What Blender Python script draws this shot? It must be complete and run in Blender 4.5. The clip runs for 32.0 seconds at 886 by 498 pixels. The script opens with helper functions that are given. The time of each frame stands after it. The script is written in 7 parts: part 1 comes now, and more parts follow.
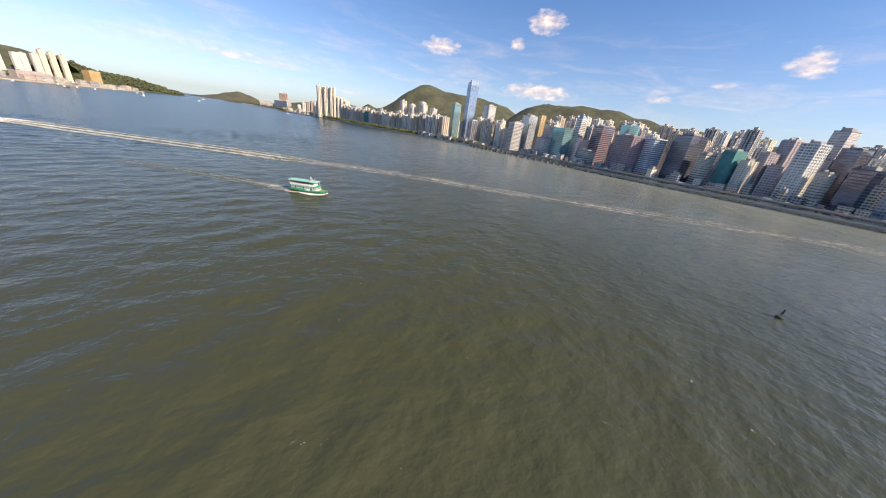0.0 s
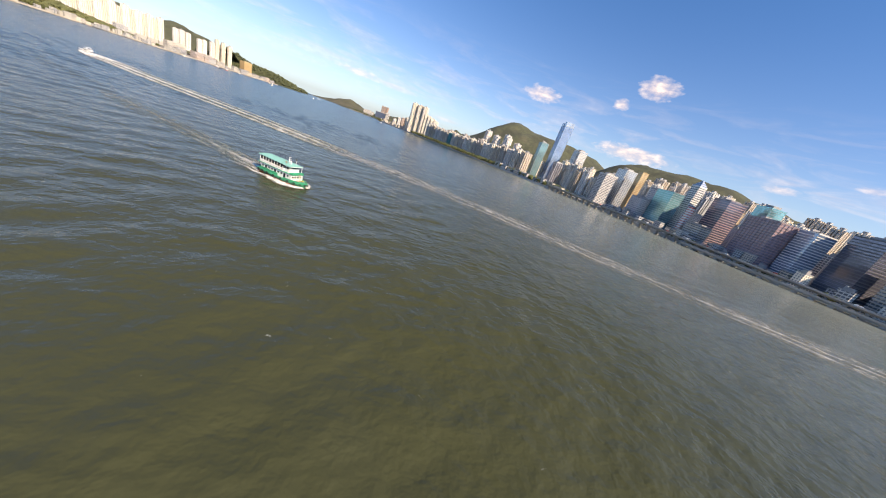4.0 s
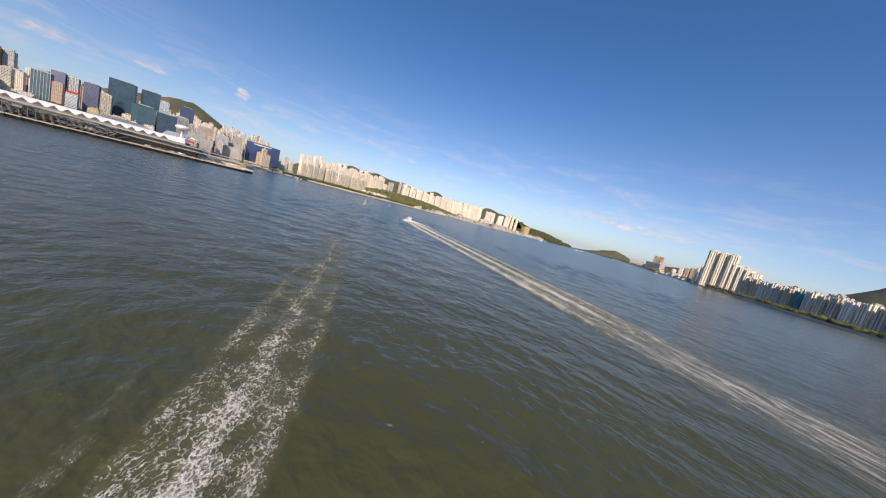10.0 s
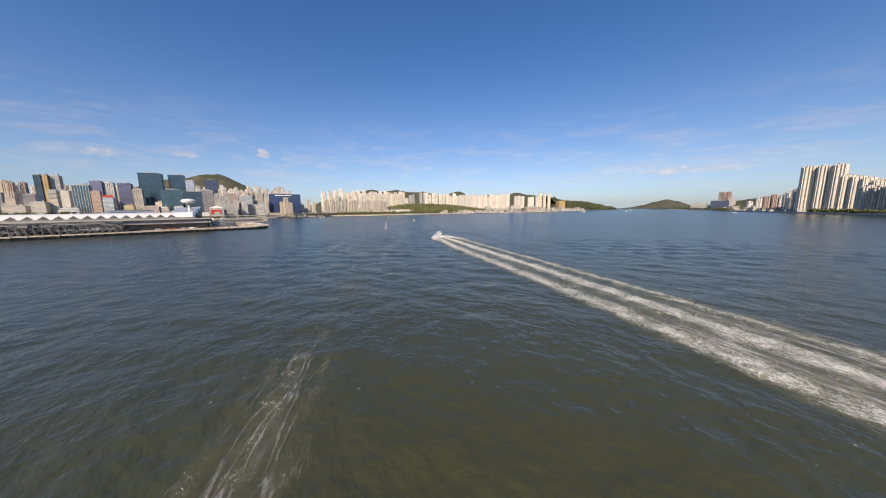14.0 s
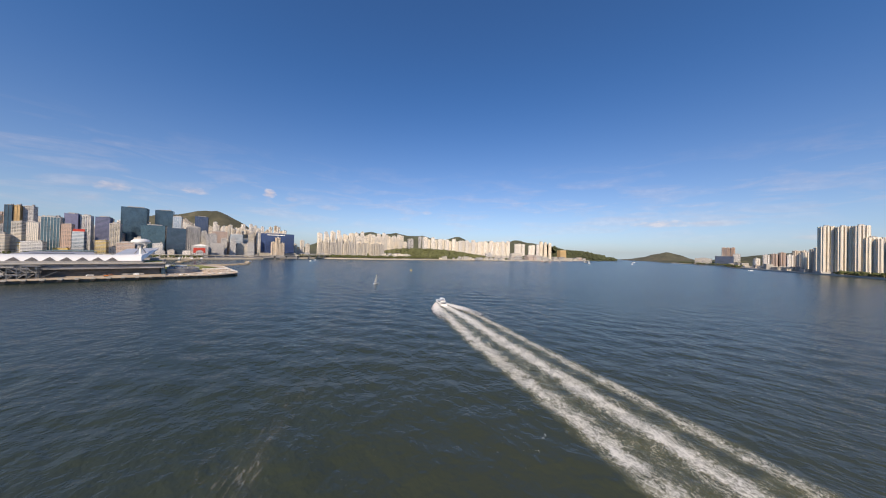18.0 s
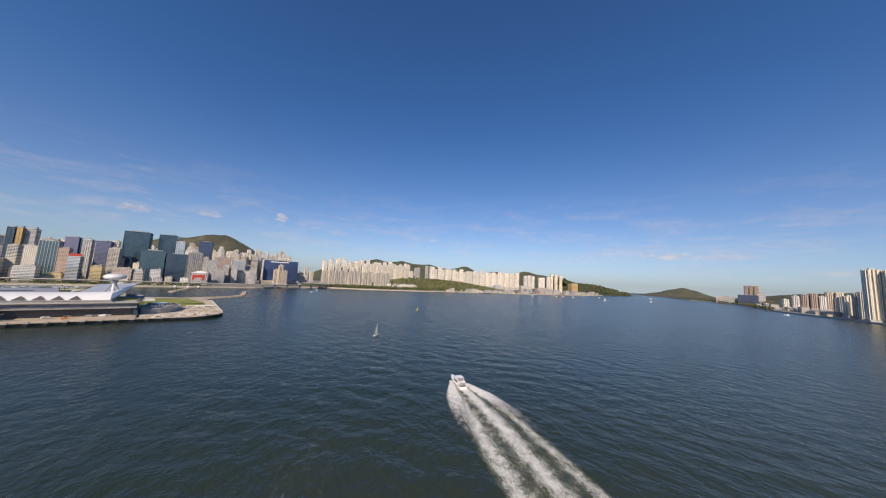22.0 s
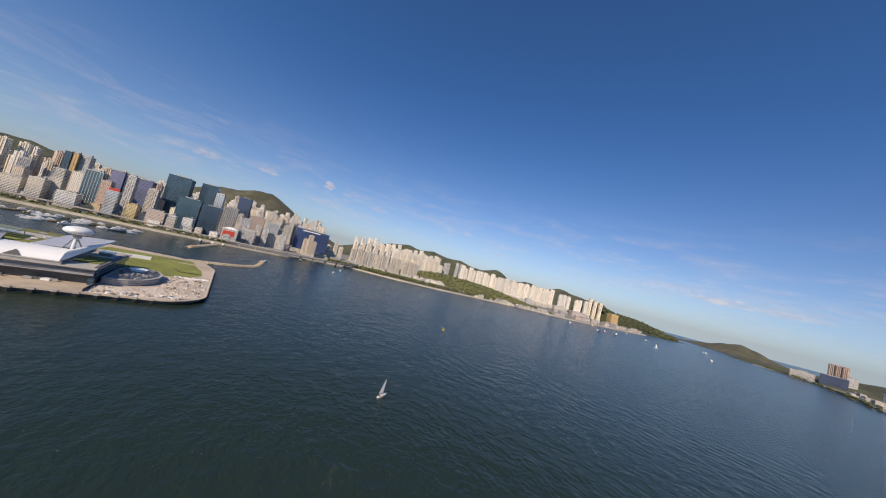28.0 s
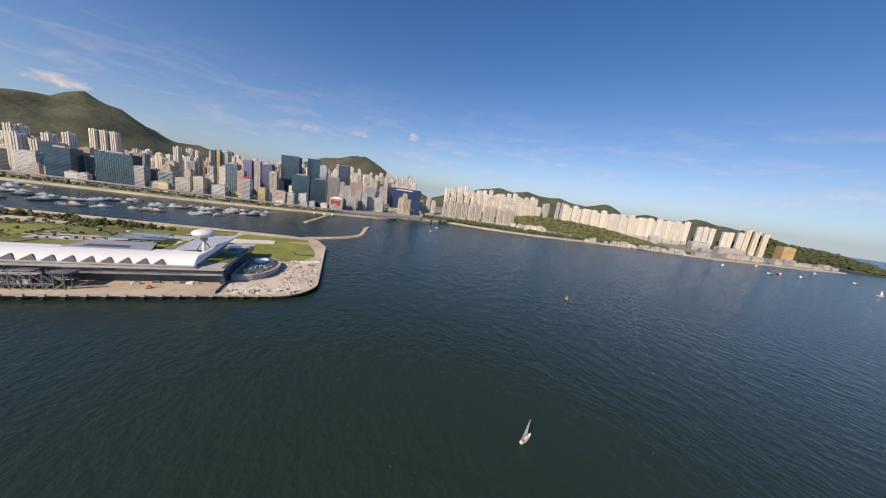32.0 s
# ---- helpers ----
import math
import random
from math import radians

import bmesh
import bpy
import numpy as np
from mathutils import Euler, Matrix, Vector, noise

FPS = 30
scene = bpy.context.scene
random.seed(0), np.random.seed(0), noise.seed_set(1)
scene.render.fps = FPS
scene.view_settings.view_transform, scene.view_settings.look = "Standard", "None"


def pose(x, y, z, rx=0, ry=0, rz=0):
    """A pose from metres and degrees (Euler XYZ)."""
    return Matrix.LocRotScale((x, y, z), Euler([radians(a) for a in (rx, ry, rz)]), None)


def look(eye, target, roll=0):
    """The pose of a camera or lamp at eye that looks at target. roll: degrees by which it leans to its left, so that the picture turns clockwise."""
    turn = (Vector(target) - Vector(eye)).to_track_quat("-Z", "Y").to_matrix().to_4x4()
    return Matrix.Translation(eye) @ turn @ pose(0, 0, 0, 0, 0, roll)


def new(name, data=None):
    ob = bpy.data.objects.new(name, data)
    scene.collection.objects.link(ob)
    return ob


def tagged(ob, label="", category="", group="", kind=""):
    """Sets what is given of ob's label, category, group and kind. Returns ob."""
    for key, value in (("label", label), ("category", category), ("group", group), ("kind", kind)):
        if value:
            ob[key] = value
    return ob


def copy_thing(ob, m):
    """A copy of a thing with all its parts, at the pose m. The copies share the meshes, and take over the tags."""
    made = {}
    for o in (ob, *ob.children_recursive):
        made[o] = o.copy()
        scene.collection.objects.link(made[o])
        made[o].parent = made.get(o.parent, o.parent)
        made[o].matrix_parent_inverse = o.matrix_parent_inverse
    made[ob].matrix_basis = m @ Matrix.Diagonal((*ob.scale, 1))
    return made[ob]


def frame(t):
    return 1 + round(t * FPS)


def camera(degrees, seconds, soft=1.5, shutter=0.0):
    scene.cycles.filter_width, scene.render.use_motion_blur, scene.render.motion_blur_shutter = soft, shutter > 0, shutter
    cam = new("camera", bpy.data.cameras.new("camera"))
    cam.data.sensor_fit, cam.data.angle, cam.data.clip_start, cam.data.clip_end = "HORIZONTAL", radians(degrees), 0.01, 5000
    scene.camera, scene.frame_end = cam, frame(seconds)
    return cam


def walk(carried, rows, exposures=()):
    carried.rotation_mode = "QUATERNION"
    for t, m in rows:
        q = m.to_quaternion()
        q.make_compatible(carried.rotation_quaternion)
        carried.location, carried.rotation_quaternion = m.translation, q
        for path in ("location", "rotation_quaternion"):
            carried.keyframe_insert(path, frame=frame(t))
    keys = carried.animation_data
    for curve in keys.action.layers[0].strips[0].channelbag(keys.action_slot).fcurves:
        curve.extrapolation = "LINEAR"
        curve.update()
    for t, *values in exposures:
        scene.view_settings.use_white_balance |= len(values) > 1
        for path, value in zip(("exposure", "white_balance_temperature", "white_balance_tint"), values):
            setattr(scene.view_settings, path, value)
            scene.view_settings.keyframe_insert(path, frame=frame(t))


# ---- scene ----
cam = camera(115.06, 32.0, soft=1.1)
# seconds, place, yaw, pitch and roll
FLIGHT = (
    (0.0, 0.98, 0.56, 51.75, -117.82, -23.63, 7.71),
    (0.5, 10.87, -4.30, 48.88, -115.79, -23.57, 8.65),
    (1.0, 19.04, -9.15, 46.69, -116.01, -22.42, 11.20),
    (1.5, 26.51, -13.61, 45.05, -115.77, -21.19, 13.60),
    (2.0, 34.24, -18.49, 43.38, -112.72, -21.34, 14.29),
    (2.5, 43.11, -23.80, 41.73, -110.07, -21.59, 14.00),
    (4.5, 86.79, -47.63, 35.00, -103.36, -19.23, 21.75),
    (5.0, 98.56, -50.78, 33.09, -100.04, -17.62, 24.24),
    (5.5, 111.03, -51.77, 31.51, -94.66, -17.34, 25.39),
    (6.0, 123.99, -51.16, 30.03, -92.11, -15.05, 27.38),
    (6.5, 137.07, -49.27, 28.35, -86.87, -14.59, 27.79),
    (7.0, 150.49, -46.12, 26.96, -81.28, -14.21, 26.86),
    (7.5, 163.50, -41.34, 25.75, -76.18, -13.40, 26.30),
    (8.0, 175.88, -35.32, 24.83, -71.87, -11.47, 26.39),
    (8.5, 187.32, -28.12, 23.96, -67.38, -9.28, 26.19),
    (9.0, 197.69, -19.74, 24.58, -61.65, -7.48, 24.22),
    (9.5, 206.39, -10.00, 25.12, -56.87, -6.16, 19.71),
    (10.0, 216.64, -1.75, 24.58, -51.22, -7.32, 14.93),
    (10.5, 226.32, 6.23, 24.27, -47.82, -8.23, 9.94),
    (11.0, 234.78, 14.08, 24.53, -47.14, -8.64, 6.57),
    (11.5, 242.02, 21.64, 25.31, -45.12, -9.48, 4.04),
    (12.0, 248.27, 28.85, 26.52, -44.58, -9.62, 2.40),
    (12.5, 253.81, 35.69, 27.91, -45.91, -8.82, 2.31),
    (13.0, 258.95, 42.20, 29.32, -45.73, -8.24, 1.73),
    (13.5, 263.92, 48.62, 30.50, -44.07, -8.27, 0.34),
    (14.0, 269.04, 55.37, 31.52, -44.03, -8.18, -0.66),
    (14.5, 275.05, 62.83, 32.51, -44.74, -8.10, -0.16),
    (16.5, 304.93, 96.65, 37.03, -44.95, -3.78, 2.29),
    (17.0, 311.21, 104.48, 38.87, -47.88, -0.21, 2.82),
    (17.5, 316.55, 111.75, 41.39, -45.03, 0.43, 2.57),
    (18.0, 321.29, 118.34, 44.33, -44.45, 0.64, 1.45),
    (18.5, 325.56, 124.21, 47.27, -44.74, 0.05, 0.95),
    (19.0, 329.44, 129.45, 49.86, -45.42, -0.90, 1.26),
    (19.5, 332.90, 134.37, 51.99, -45.13, -1.76, 2.45),
    (20.0, 336.04, 139.19, 54.02, -44.52, -1.60, 3.49),
    (20.5, 339.24, 144.14, 56.28, -44.83, 0.29, 4.71),
    (21.0, 342.70, 149.59, 59.11, -43.61, 2.59, 5.34),
    (21.5, 346.39, 155.56, 62.49, -43.23, 4.86, 4.68),
    (22.0, 350.12, 161.87, 66.11, -42.97, 6.14, 2.98),
    (22.5, 353.65, 168.15, 69.71, -39.95, 5.95, 0.87),
    (23.0, 356.97, 174.02, 73.50, -40.63, 5.95, -0.74),
    (23.5, 360.01, 179.46, 76.98, -41.48, 5.79, -0.97),
    (24.0, 363.15, 184.86, 79.98, -42.54, 5.61, 0.36),
    (24.5, 366.62, 190.37, 82.16, -42.18, 5.46, 1.60),
    (25.0, 370.89, 196.64, 83.89, -41.71, 5.45, 1.79),
    (25.5, 375.98, 205.13, 85.88, -42.50, 5.47, 3.08),
    (27.5, 400.37, 254.42, 99.91, -39.72, 3.88, 13.22),
    (28.0, 405.38, 265.72, 102.75, -36.82, 3.66, 14.72),
    (28.5, 409.14, 275.83, 105.02, -34.20, 3.72, 15.11),
    (29.0, 411.98, 285.69, 107.29, -31.57, 3.44, 14.98),
    (29.5, 414.20, 295.66, 110.15, -28.64, 2.32, 13.94),
    (30.0, 416.01, 305.68, 113.35, -25.50, 0.33, 11.27),
    (30.5, 417.62, 315.88, 116.53, -22.09, -2.50, 8.69),
    (31.0, 419.03, 326.35, 119.00, -21.41, -5.34, 6.90),
    (31.5, 420.13, 337.06, 120.47, -22.26, -8.19, 7.44),
    (32.0, 420.91, 347.91, 121.18, -21.16, -11.20, 8.07),
)
walk(cam, [(t, pose(x, y, z, 0, 0, a) @ pose(0, 0, 0, 90 + p, 0, 0) @ pose(0, 0, 0, 0, 0, r)) for t, x, y, z, a, p, r in FLIGHT], [(0.0, 0.58, 7600, 15), (5.0, 0.63, 7500, 15), (7.0, 0.45, 7450, 15), (9.0, 0.29, 7400, 15), (13.0, 0.1, 7250, 15), (17.0, 0.12, 7150, 15), (19.0, -0.03, 7000, 15), (23.0, -0.1, 6950, 15), (25.5, -0.1, 6950, 15), (28.0, -0.11, 6950, 15), (32.0, 0.0, 7050, 15)])

# ---------------------------------------------------------------- world, sun
SUN_EL, SUN_BEARING = 37.0, 234.0          # the bearing runs clockwise from +y


def world_sky():
    w = bpy.data.worlds.new("sky")
    w.use_nodes = True
    scene.world = w
    nt = w.node_tree
    nt.nodes.clear()
    N, L = nt.nodes.new, nt.links.new
    tc = N("ShaderNodeTexCoord")
    sep = N("ShaderNodeSeparateXYZ")
    L(tc.outputs["Generated"], sep.inputs[0])

    def m(op, a, b=None, c=None, clamp=False):
        n = N("ShaderNodeMath")
        n.operation, n.use_clamp = op, clamp
        for i, v in enumerate((a, b, c)):
            if v is None:
                continue
            if isinstance(v, (int, float)):
                n.inputs[i].default_value = v
            else:
                L(v, n.inputs[i])
        return n.outputs[0]

    # below the horizon the sky goes on as it is at the horizon
    up = m("MAXIMUM", sep.outputs[2], 0.012)
    comb = N("ShaderNodeCombineXYZ")
    L(sep.outputs[0], comb.inputs[0]), L(sep.outputs[1], comb.inputs[1]), L(up, comb.inputs[2])
    sky = N("ShaderNodeTexSky")
    sky.sky_type, sky.sun_disc = "NISHITA", False
    sky.sun_elevation, sky.sun_rotation = radians(SUN_EL), radians(SUN_BEARING)
    sky.air_density, sky.dust_density, sky.ozone_density, sky.altitude = 1.0, 0.6, 2.2, 0
    L(comb.outputs[0], sky.inputs[0])
    # clear maritime air: deep blue overhead, pale blue haze low down
    high = N("ShaderNodeMapRange")
    high.interpolation_type = "SMOOTHSTEP"
    L(sep.outputs[2], high.inputs[0])
    high.inputs[1].default_value, high.inputs[2].default_value = 0.0, 0.55
    tint = N("ShaderNodeMix")
    tint.data_type = "RGBA"
    tint.inputs[6].default_value, tint.inputs[7].default_value = (0.69, 0.785, 1.0, 1), (0.335, 0.69, 1.07, 1)
    L(high.outputs[0], tint.inputs[0])
    # the lowest degrees, seen through sea mist, are pale blue-white
    low = N("ShaderNodeMapRange")
    low.interpolation_type = "SMOOTHSTEP"
    L(sep.outputs[2], low.inputs[0])
    low.inputs[1].default_value, low.inputs[2].default_value = 0.0, 0.13
    mist = N("ShaderNodeMix")
    mist.data_type = "RGBA"
    mist.inputs[6].default_value = (0.575, 0.73, 1.06, 1)
    L(low.outputs[0], mist.inputs[0]), L(tint.outputs[2], mist.inputs[7])
    clear = N("ShaderNodeMix")
    clear.data_type, clear.blend_type = "RGBA", "MULTIPLY"
    clear.inputs[0].default_value = 1.0
    L(sky.outputs[0], clear.inputs[6]), L(mist.outputs[2], clear.inputs[7])
    # azimuth and height in degrees
    az = m("MULTIPLY", m("ARCTAN2", sep.outputs[0], sep.outputs[1]), 57.29578)
    el = m("MULTIPLY", m("ARCSINE", sep.outputs[2]), 57.29578)
    ae = N("ShaderNodeCombineXYZ")
    L(az, ae.inputs[0]), L(el, ae.inputs[1])

    def noise_tex(scale, sx, sy, detail=5.0, rough=0.6, dist=0.0):
        mp = N("ShaderNodeMapping")
        mp.inputs["Scale"].default_value = (sx, sy, 1)
        L(ae.outputs[0], mp.inputs[0])
        n = N("ShaderNodeTexNoise")
        n.inputs["Scale"].default_value, n.inputs["Detail"].default_value = scale, detail
        n.inputs["Roughness"].default_value, n.inputs["Distortion"].default_value = rough, dist
        L(mp.outputs[0], n.inputs[0])
        return n.outputs[0]

    puff = noise_tex(0.9, 0.7, 1.4, 4.0, 0.55)
    wisp = noise_tex(0.35, 0.28, 1.5, 5.0, 0.6, 0.8)
    total = None
    for cx, cy, rx, ry, amount in CLOUDS:
        dx = m("DIVIDE", m("SUBTRACT", az, cx), rx)
        dy = m("DIVIDE", m("SUBTRACT", el, cy), ry)
        r2 = m("ADD", m("MULTIPLY", dx, dx), m("MULTIPLY", dy, dy))
        body = m("SUBTRACT", 1.0, r2)
        src = puff if amount > 0.5 else wisp
        v = m("ADD", body, m("MULTIPLY", m("SUBTRACT", src, 0.52), 2.2))
        v = m("MULTIPLY", m("MULTIPLY", v, 0.75 if amount > 0.5 else 0.6, clamp=True), amount, clamp=True)
        v = m("MULTIPLY", v, m("LESS_THAN", r2, 2.4))
        total = v if total is None else m("MAXIMUM", total, v)
    # thin high streaks low over the horizon
    band = m("SUBTRACT", 1.0, m("ABSOLUTE", m("DIVIDE", m("SUBTRACT", el, 8.0), 9.0)), clamp=True)
    streak = m("MULTIPLY", m("MULTIPLY", m("SUBTRACT", wisp, 0.47), 1.5, clamp=True), m("MULTIPLY", band, 0.75))
    total = m("MAXIMUM", total, streak)
    shade = N("ShaderNodeMix")
    shade.data_type = "RGBA"
    shade.inputs[6].default_value, shade.inputs[7].default_value = (5.2, 4.6, 4.8, 1), (7.4, 6.6, 6.3, 1)
    L(m("MULTIPLY", m("SUBTRACT", puff, 0.42), 4.0, clamp=True), shade.inputs[0])
    mix = N("ShaderNodeMix")
    mix.data_type = "RGBA"
    L(total, mix.inputs[0]), L(clear.outputs[2], mix.inputs[6]), L(shade.outputs[2], mix.inputs[7])
    bg = N("ShaderNodeBackground")
    bg.inputs[1].default_value = SKY_STRENGTH
    L(mix.outputs[2], bg.inputs[0])
    out = N("ShaderNodeOutputWorld")
    L(bg.outputs[0], out.inputs[0])


SKY_STRENGTH = 0.12
# bearing, height, half width, half height in degrees, density
CLOUDS = ((129.5, 16.2, 3.2, 1.7, 1.0), (113.0, 11.8, 3.6, 1.3, 0.9), (125.6, 13.3, 1.4, 1.0, 0.8), (130.5, 7.0, 6.5, 1.3, 1.0),
          (162.0, 11.5, 2.4, 1.7, 0.95), (155.0, 9.3, 1.5, 0.5, 0.6), (148.3, 7.3, 2.2, 0.6, 0.6), (76.0, 6.2, 8.0, 1.0, 0.5), (82.0, 5.4, 5.0, 0.7, 0.6), (88.0, 5.2, 5.0, 0.6, 0.5), (98.0, 3.0, 3.0, 0.4, 0.45),
          (-5.4, 7.6, 2.2, 0.7, 0.6), (2.8, 8.3, 1.9, 0.6, 0.6), (12.6, 9.3, 1.1, 0.8, 0.9), (16.0, 8.7, 1.5, 0.5, 0.45), (22.3, 7.8, 2.5, 0.7, 0.4),
          (-32.2, 6.4, 2.8, 0.8, 0.85), (41.0, 7.8, 1.3, 0.5, 0.4), (79.5, 7.1, 3.0, 0.5, 0.35))
world_sky()
sun_data = bpy.data.lights.new("sun", "SUN")
sun_data.energy, sun_data.angle, sun_data.color = 5.0, radians(0.53), (1.0, 0.87, 0.70)
sun = new("sun", sun_data)
sb, se = radians(SUN_BEARING), radians(SUN_EL)
sun_dir = Vector((math.sin(sb) * math.cos(se), math.cos(sb) * math.cos(se), math.sin(se)))
sun.matrix_world = look(sun_dir * 1000, (0, 0, 0))


# ---------------------------------------------------------------- materials
class Nodes:
    """A short way to write a node material."""

    def __init__(self, name):
        self.mat = bpy.data.materials.new(name)
        self.mat.use_nodes = True
        self.nt = self.mat.node_tree
        self.bsdf = self.nt.nodes["Principled BSDF"]
        self.out = self.nt.nodes["Material Output"]

    def add(self, kind, **inputs):
        n = self.nt.nodes.new("ShaderNode" + kind)
        for k, v in inputs.items():
            self.put(n.inputs[k.replace("_", " ")], v)
        return n

    def put(self, socket, v):
        if isinstance(v, bpy.types.NodeSocket):
            self.nt.links.new(v, socket)
        else:
            socket.default_value = v

    def math(self, op, a, b=0.0, clamp=False):
        n = self.nt.nodes.new("ShaderNodeMath")
        n.operation, n.use_clamp = op, clamp
        self.put(n.inputs[0], a), self.put(n.inputs[1], b)
        return n.outputs[0]

    def mix(self, fac, a, b):
        n = self.nt.nodes.new("ShaderNodeMix")
        n.data_type = "RGBA"
        self.put(n.inputs[0], fac), self.put(n.inputs[6], a), self.put(n.inputs[7], b)
        return n.outputs[2]

    def coord(self, which="Object"):
        return self.nt.nodes.new("ShaderNodeTexCoord").outputs[which]

    def noise(self, scale, detail=4.0, rough=0.55, vec=None, dist=0.0, stretch=None):
        vec = vec or self.coord()
        if stretch:
            mp = self.add("Mapping", Scale=stretch)
            self.put(mp.inputs[0], vec)
            vec = mp.outputs[0]
        n = self.add("TexNoise", Scale=scale, Detail=detail, Roughness=rough, Distortion=dist)
        self.put(n.inputs["Vector"], vec)
        return n.outputs[0]

    def ramp(self, fac, lo, hi):
        n = self.add("MapRange")
        n.clamp = True
        for i, v in enumerate((fac, lo, hi, 0.0, 1.0)):
            self.put(n.inputs[i], v)
        return n.outputs[0]

    def random(self):
        return self.nt.nodes.new("ShaderNodeObjectInfo").outputs["Random"]

    def bump(self, height, strength=0.5, distance=0.05):
        n = self.add("Bump", Strength=strength, Distance=distance, Height=height)
        self.put(self.bsdf.inputs["Normal"], n.outputs[0])

    def set(self, **kw):
        for k, v in kw.items():
            self.put(self.bsdf.inputs[k.replace("_", " ")], v)
        return self.mat


def rgb(r, g, b):
    return (r, g, b, 1.0)


def plain(name, col, rough=0.6, metal=0.0, grain=0.6, vary=0.25, bump=0.0, dirt=None):
    """A surface with grain and blotches about one colour."""
    n = Nodes(name)
    fine, wide = n.noise(grain, 6.0, 0.65), n.noise(grain * 0.12, 3.0)
    f = n.math("ADD", n.math("MULTIPLY", fine, 0.5), n.math("MULTIPLY", wide, 0.5))
    lo, hi = [c * (1 - vary) for c in col], [min(1, c * (1 + vary)) for c in col]
    c = n.mix(n.ramp(f, 0.36, 0.64), rgb(*lo), rgb(*hi))
    if dirt:
        c = n.mix(n.math("MULTIPLY", n.ramp(n.noise(grain * 0.5, 7.0, 0.7), 0.55, 0.72), 0.6), c, rgb(*dirt))
    if bump:
        n.bump(fine, 0.6, bump)
    return n.set(Base_Color=c, Roughness=rough, Metallic=metal)


def facade(name, wall, glass, floor=3.2, bay=3.0, sill=0.42, pier=0.35, wall2=None, gloss=0.12, vary=0.12):
    """Storeys of windows between piers, for buildings far off; each building has its own shade of the wall."""
    n = Nodes(name)
    sep = n.add("SeparateXYZ", Vector=n.coord())
    geo = n.add("SeparateXYZ", Vector=n.coord("Normal"))
    side = n.math("GREATER_THAN", n.math("ABSOLUTE", geo.outputs[0]), 0.7)
    u = n.math("ADD", n.math("MULTIPLY", sep.outputs[1], side), n.math("MULTIPLY", sep.outputs[0], n.math("SUBTRACT", 1.0, side)))
    cu, cv = n.math("DIVIDE", u, bay), n.math("DIVIDE", sep.outputs[2], floor)
    win = n.math("MULTIPLY", n.math("GREATER_THAN", n.math("FRACT", cu), pier), n.math("GREATER_THAN", n.math("FRACT", cv), sill))
    win = n.math("MULTIPLY", win, n.math("LESS_THAN", n.math("ABSOLUTE", geo.outputs[2]), 0.5))
    cell = n.add("CombineXYZ", X=n.math("FLOOR", cu), Y=n.math("FLOOR", cv), Z=side)
    wn = n.add("TexWhiteNoise", Vector=cell.outputs[0])
    stain = n.noise(0.09, 6.0, 0.7, stretch=(1, 1, 0.25))
    w2 = wall2 or tuple(c * 0.8 for c in wall)
    wcol = n.mix(n.ramp(stain, 0.4, 0.65), rgb(*wall), rgb(*w2))
    hv = n.add("HueSaturation", Hue=0.5, Saturation=n.math("ADD", 0.75, n.math("MULTIPLY", n.random(), 0.5)),
               Value=n.math("ADD", 1 - vary, n.math("MULTIPLY", n.random(), 2 * vary)), Color=wcol)
    g2 = tuple(min(1, c * 2.2 + 0.02) for c in glass)
    gcol = n.mix(wn.outputs[0], rgb(*glass), rgb(*g2))
    col = n.mix(win, hv.outputs[0], gcol)
    rough = n.math("SUBTRACT", 0.75, n.math("MULTIPLY", win, 0.75 - gloss))
    return n.set(Base_Color=col, Roughness=rough)


def curtain(name, col, line=(0.25, 0.27, 0.3), floor=4.0, bay=1.6, gloss=0.06, metal=0.55):
    """A curtain wall of tinted glass with thin frames, panes tilted a little so that reflections break."""
    n = Nodes(name)
    sep = n.add("SeparateXYZ", Vector=n.coord())
    geo = n.add("SeparateXYZ", Vector=n.coord("Normal"))
    side = n.math("GREATER_THAN", n.math("ABSOLUTE", geo.outputs[0]), 0.7)
    u = n.math("ADD", n.math("MULTIPLY", sep.outputs[1], side), n.math("MULTIPLY", sep.outputs[0], n.math("SUBTRACT", 1.0, side)))
    cu, cv = n.math("DIVIDE", u, bay), n.math("DIVIDE", sep.outputs[2], floor)
    cell = n.add("CombineXYZ", X=n.math("FLOOR", cu), Y=n.math("FLOOR", cv), Z=side)
    wn = n.add("TexWhiteNoise", Vector=cell.outputs[0])
    blot = n.noise(0.035, 4.0, 0.6)
    c1, c2 = rgb(*[c * 0.6 for c in col]), rgb(*[min(1, c * 1.5) for c in col])
    g = n.mix(n.math("MULTIPLY", n.math("ADD", wn.outputs[0], n.ramp(blot, 0.35, 0.65)), 0.5), c1, c2)
    frame_m = n.math("LESS_THAN", n.math("FRACT", cv), 0.16)
    c = n.mix(frame_m, g, rgb(*line))
    n.bump(n.math("ADD", n.math("MULTIPLY", wn.outputs[0], 0.6), blot), 0.25, 0.5)
    return n.set(Base_Color=c, Roughness=n.math("ADD", gloss, n.math("MULTIPLY", frame_m, 0.4)), Metallic=n.math("MULTIPLY", n.math("SUBTRACT", 1.0, frame_m), metal))


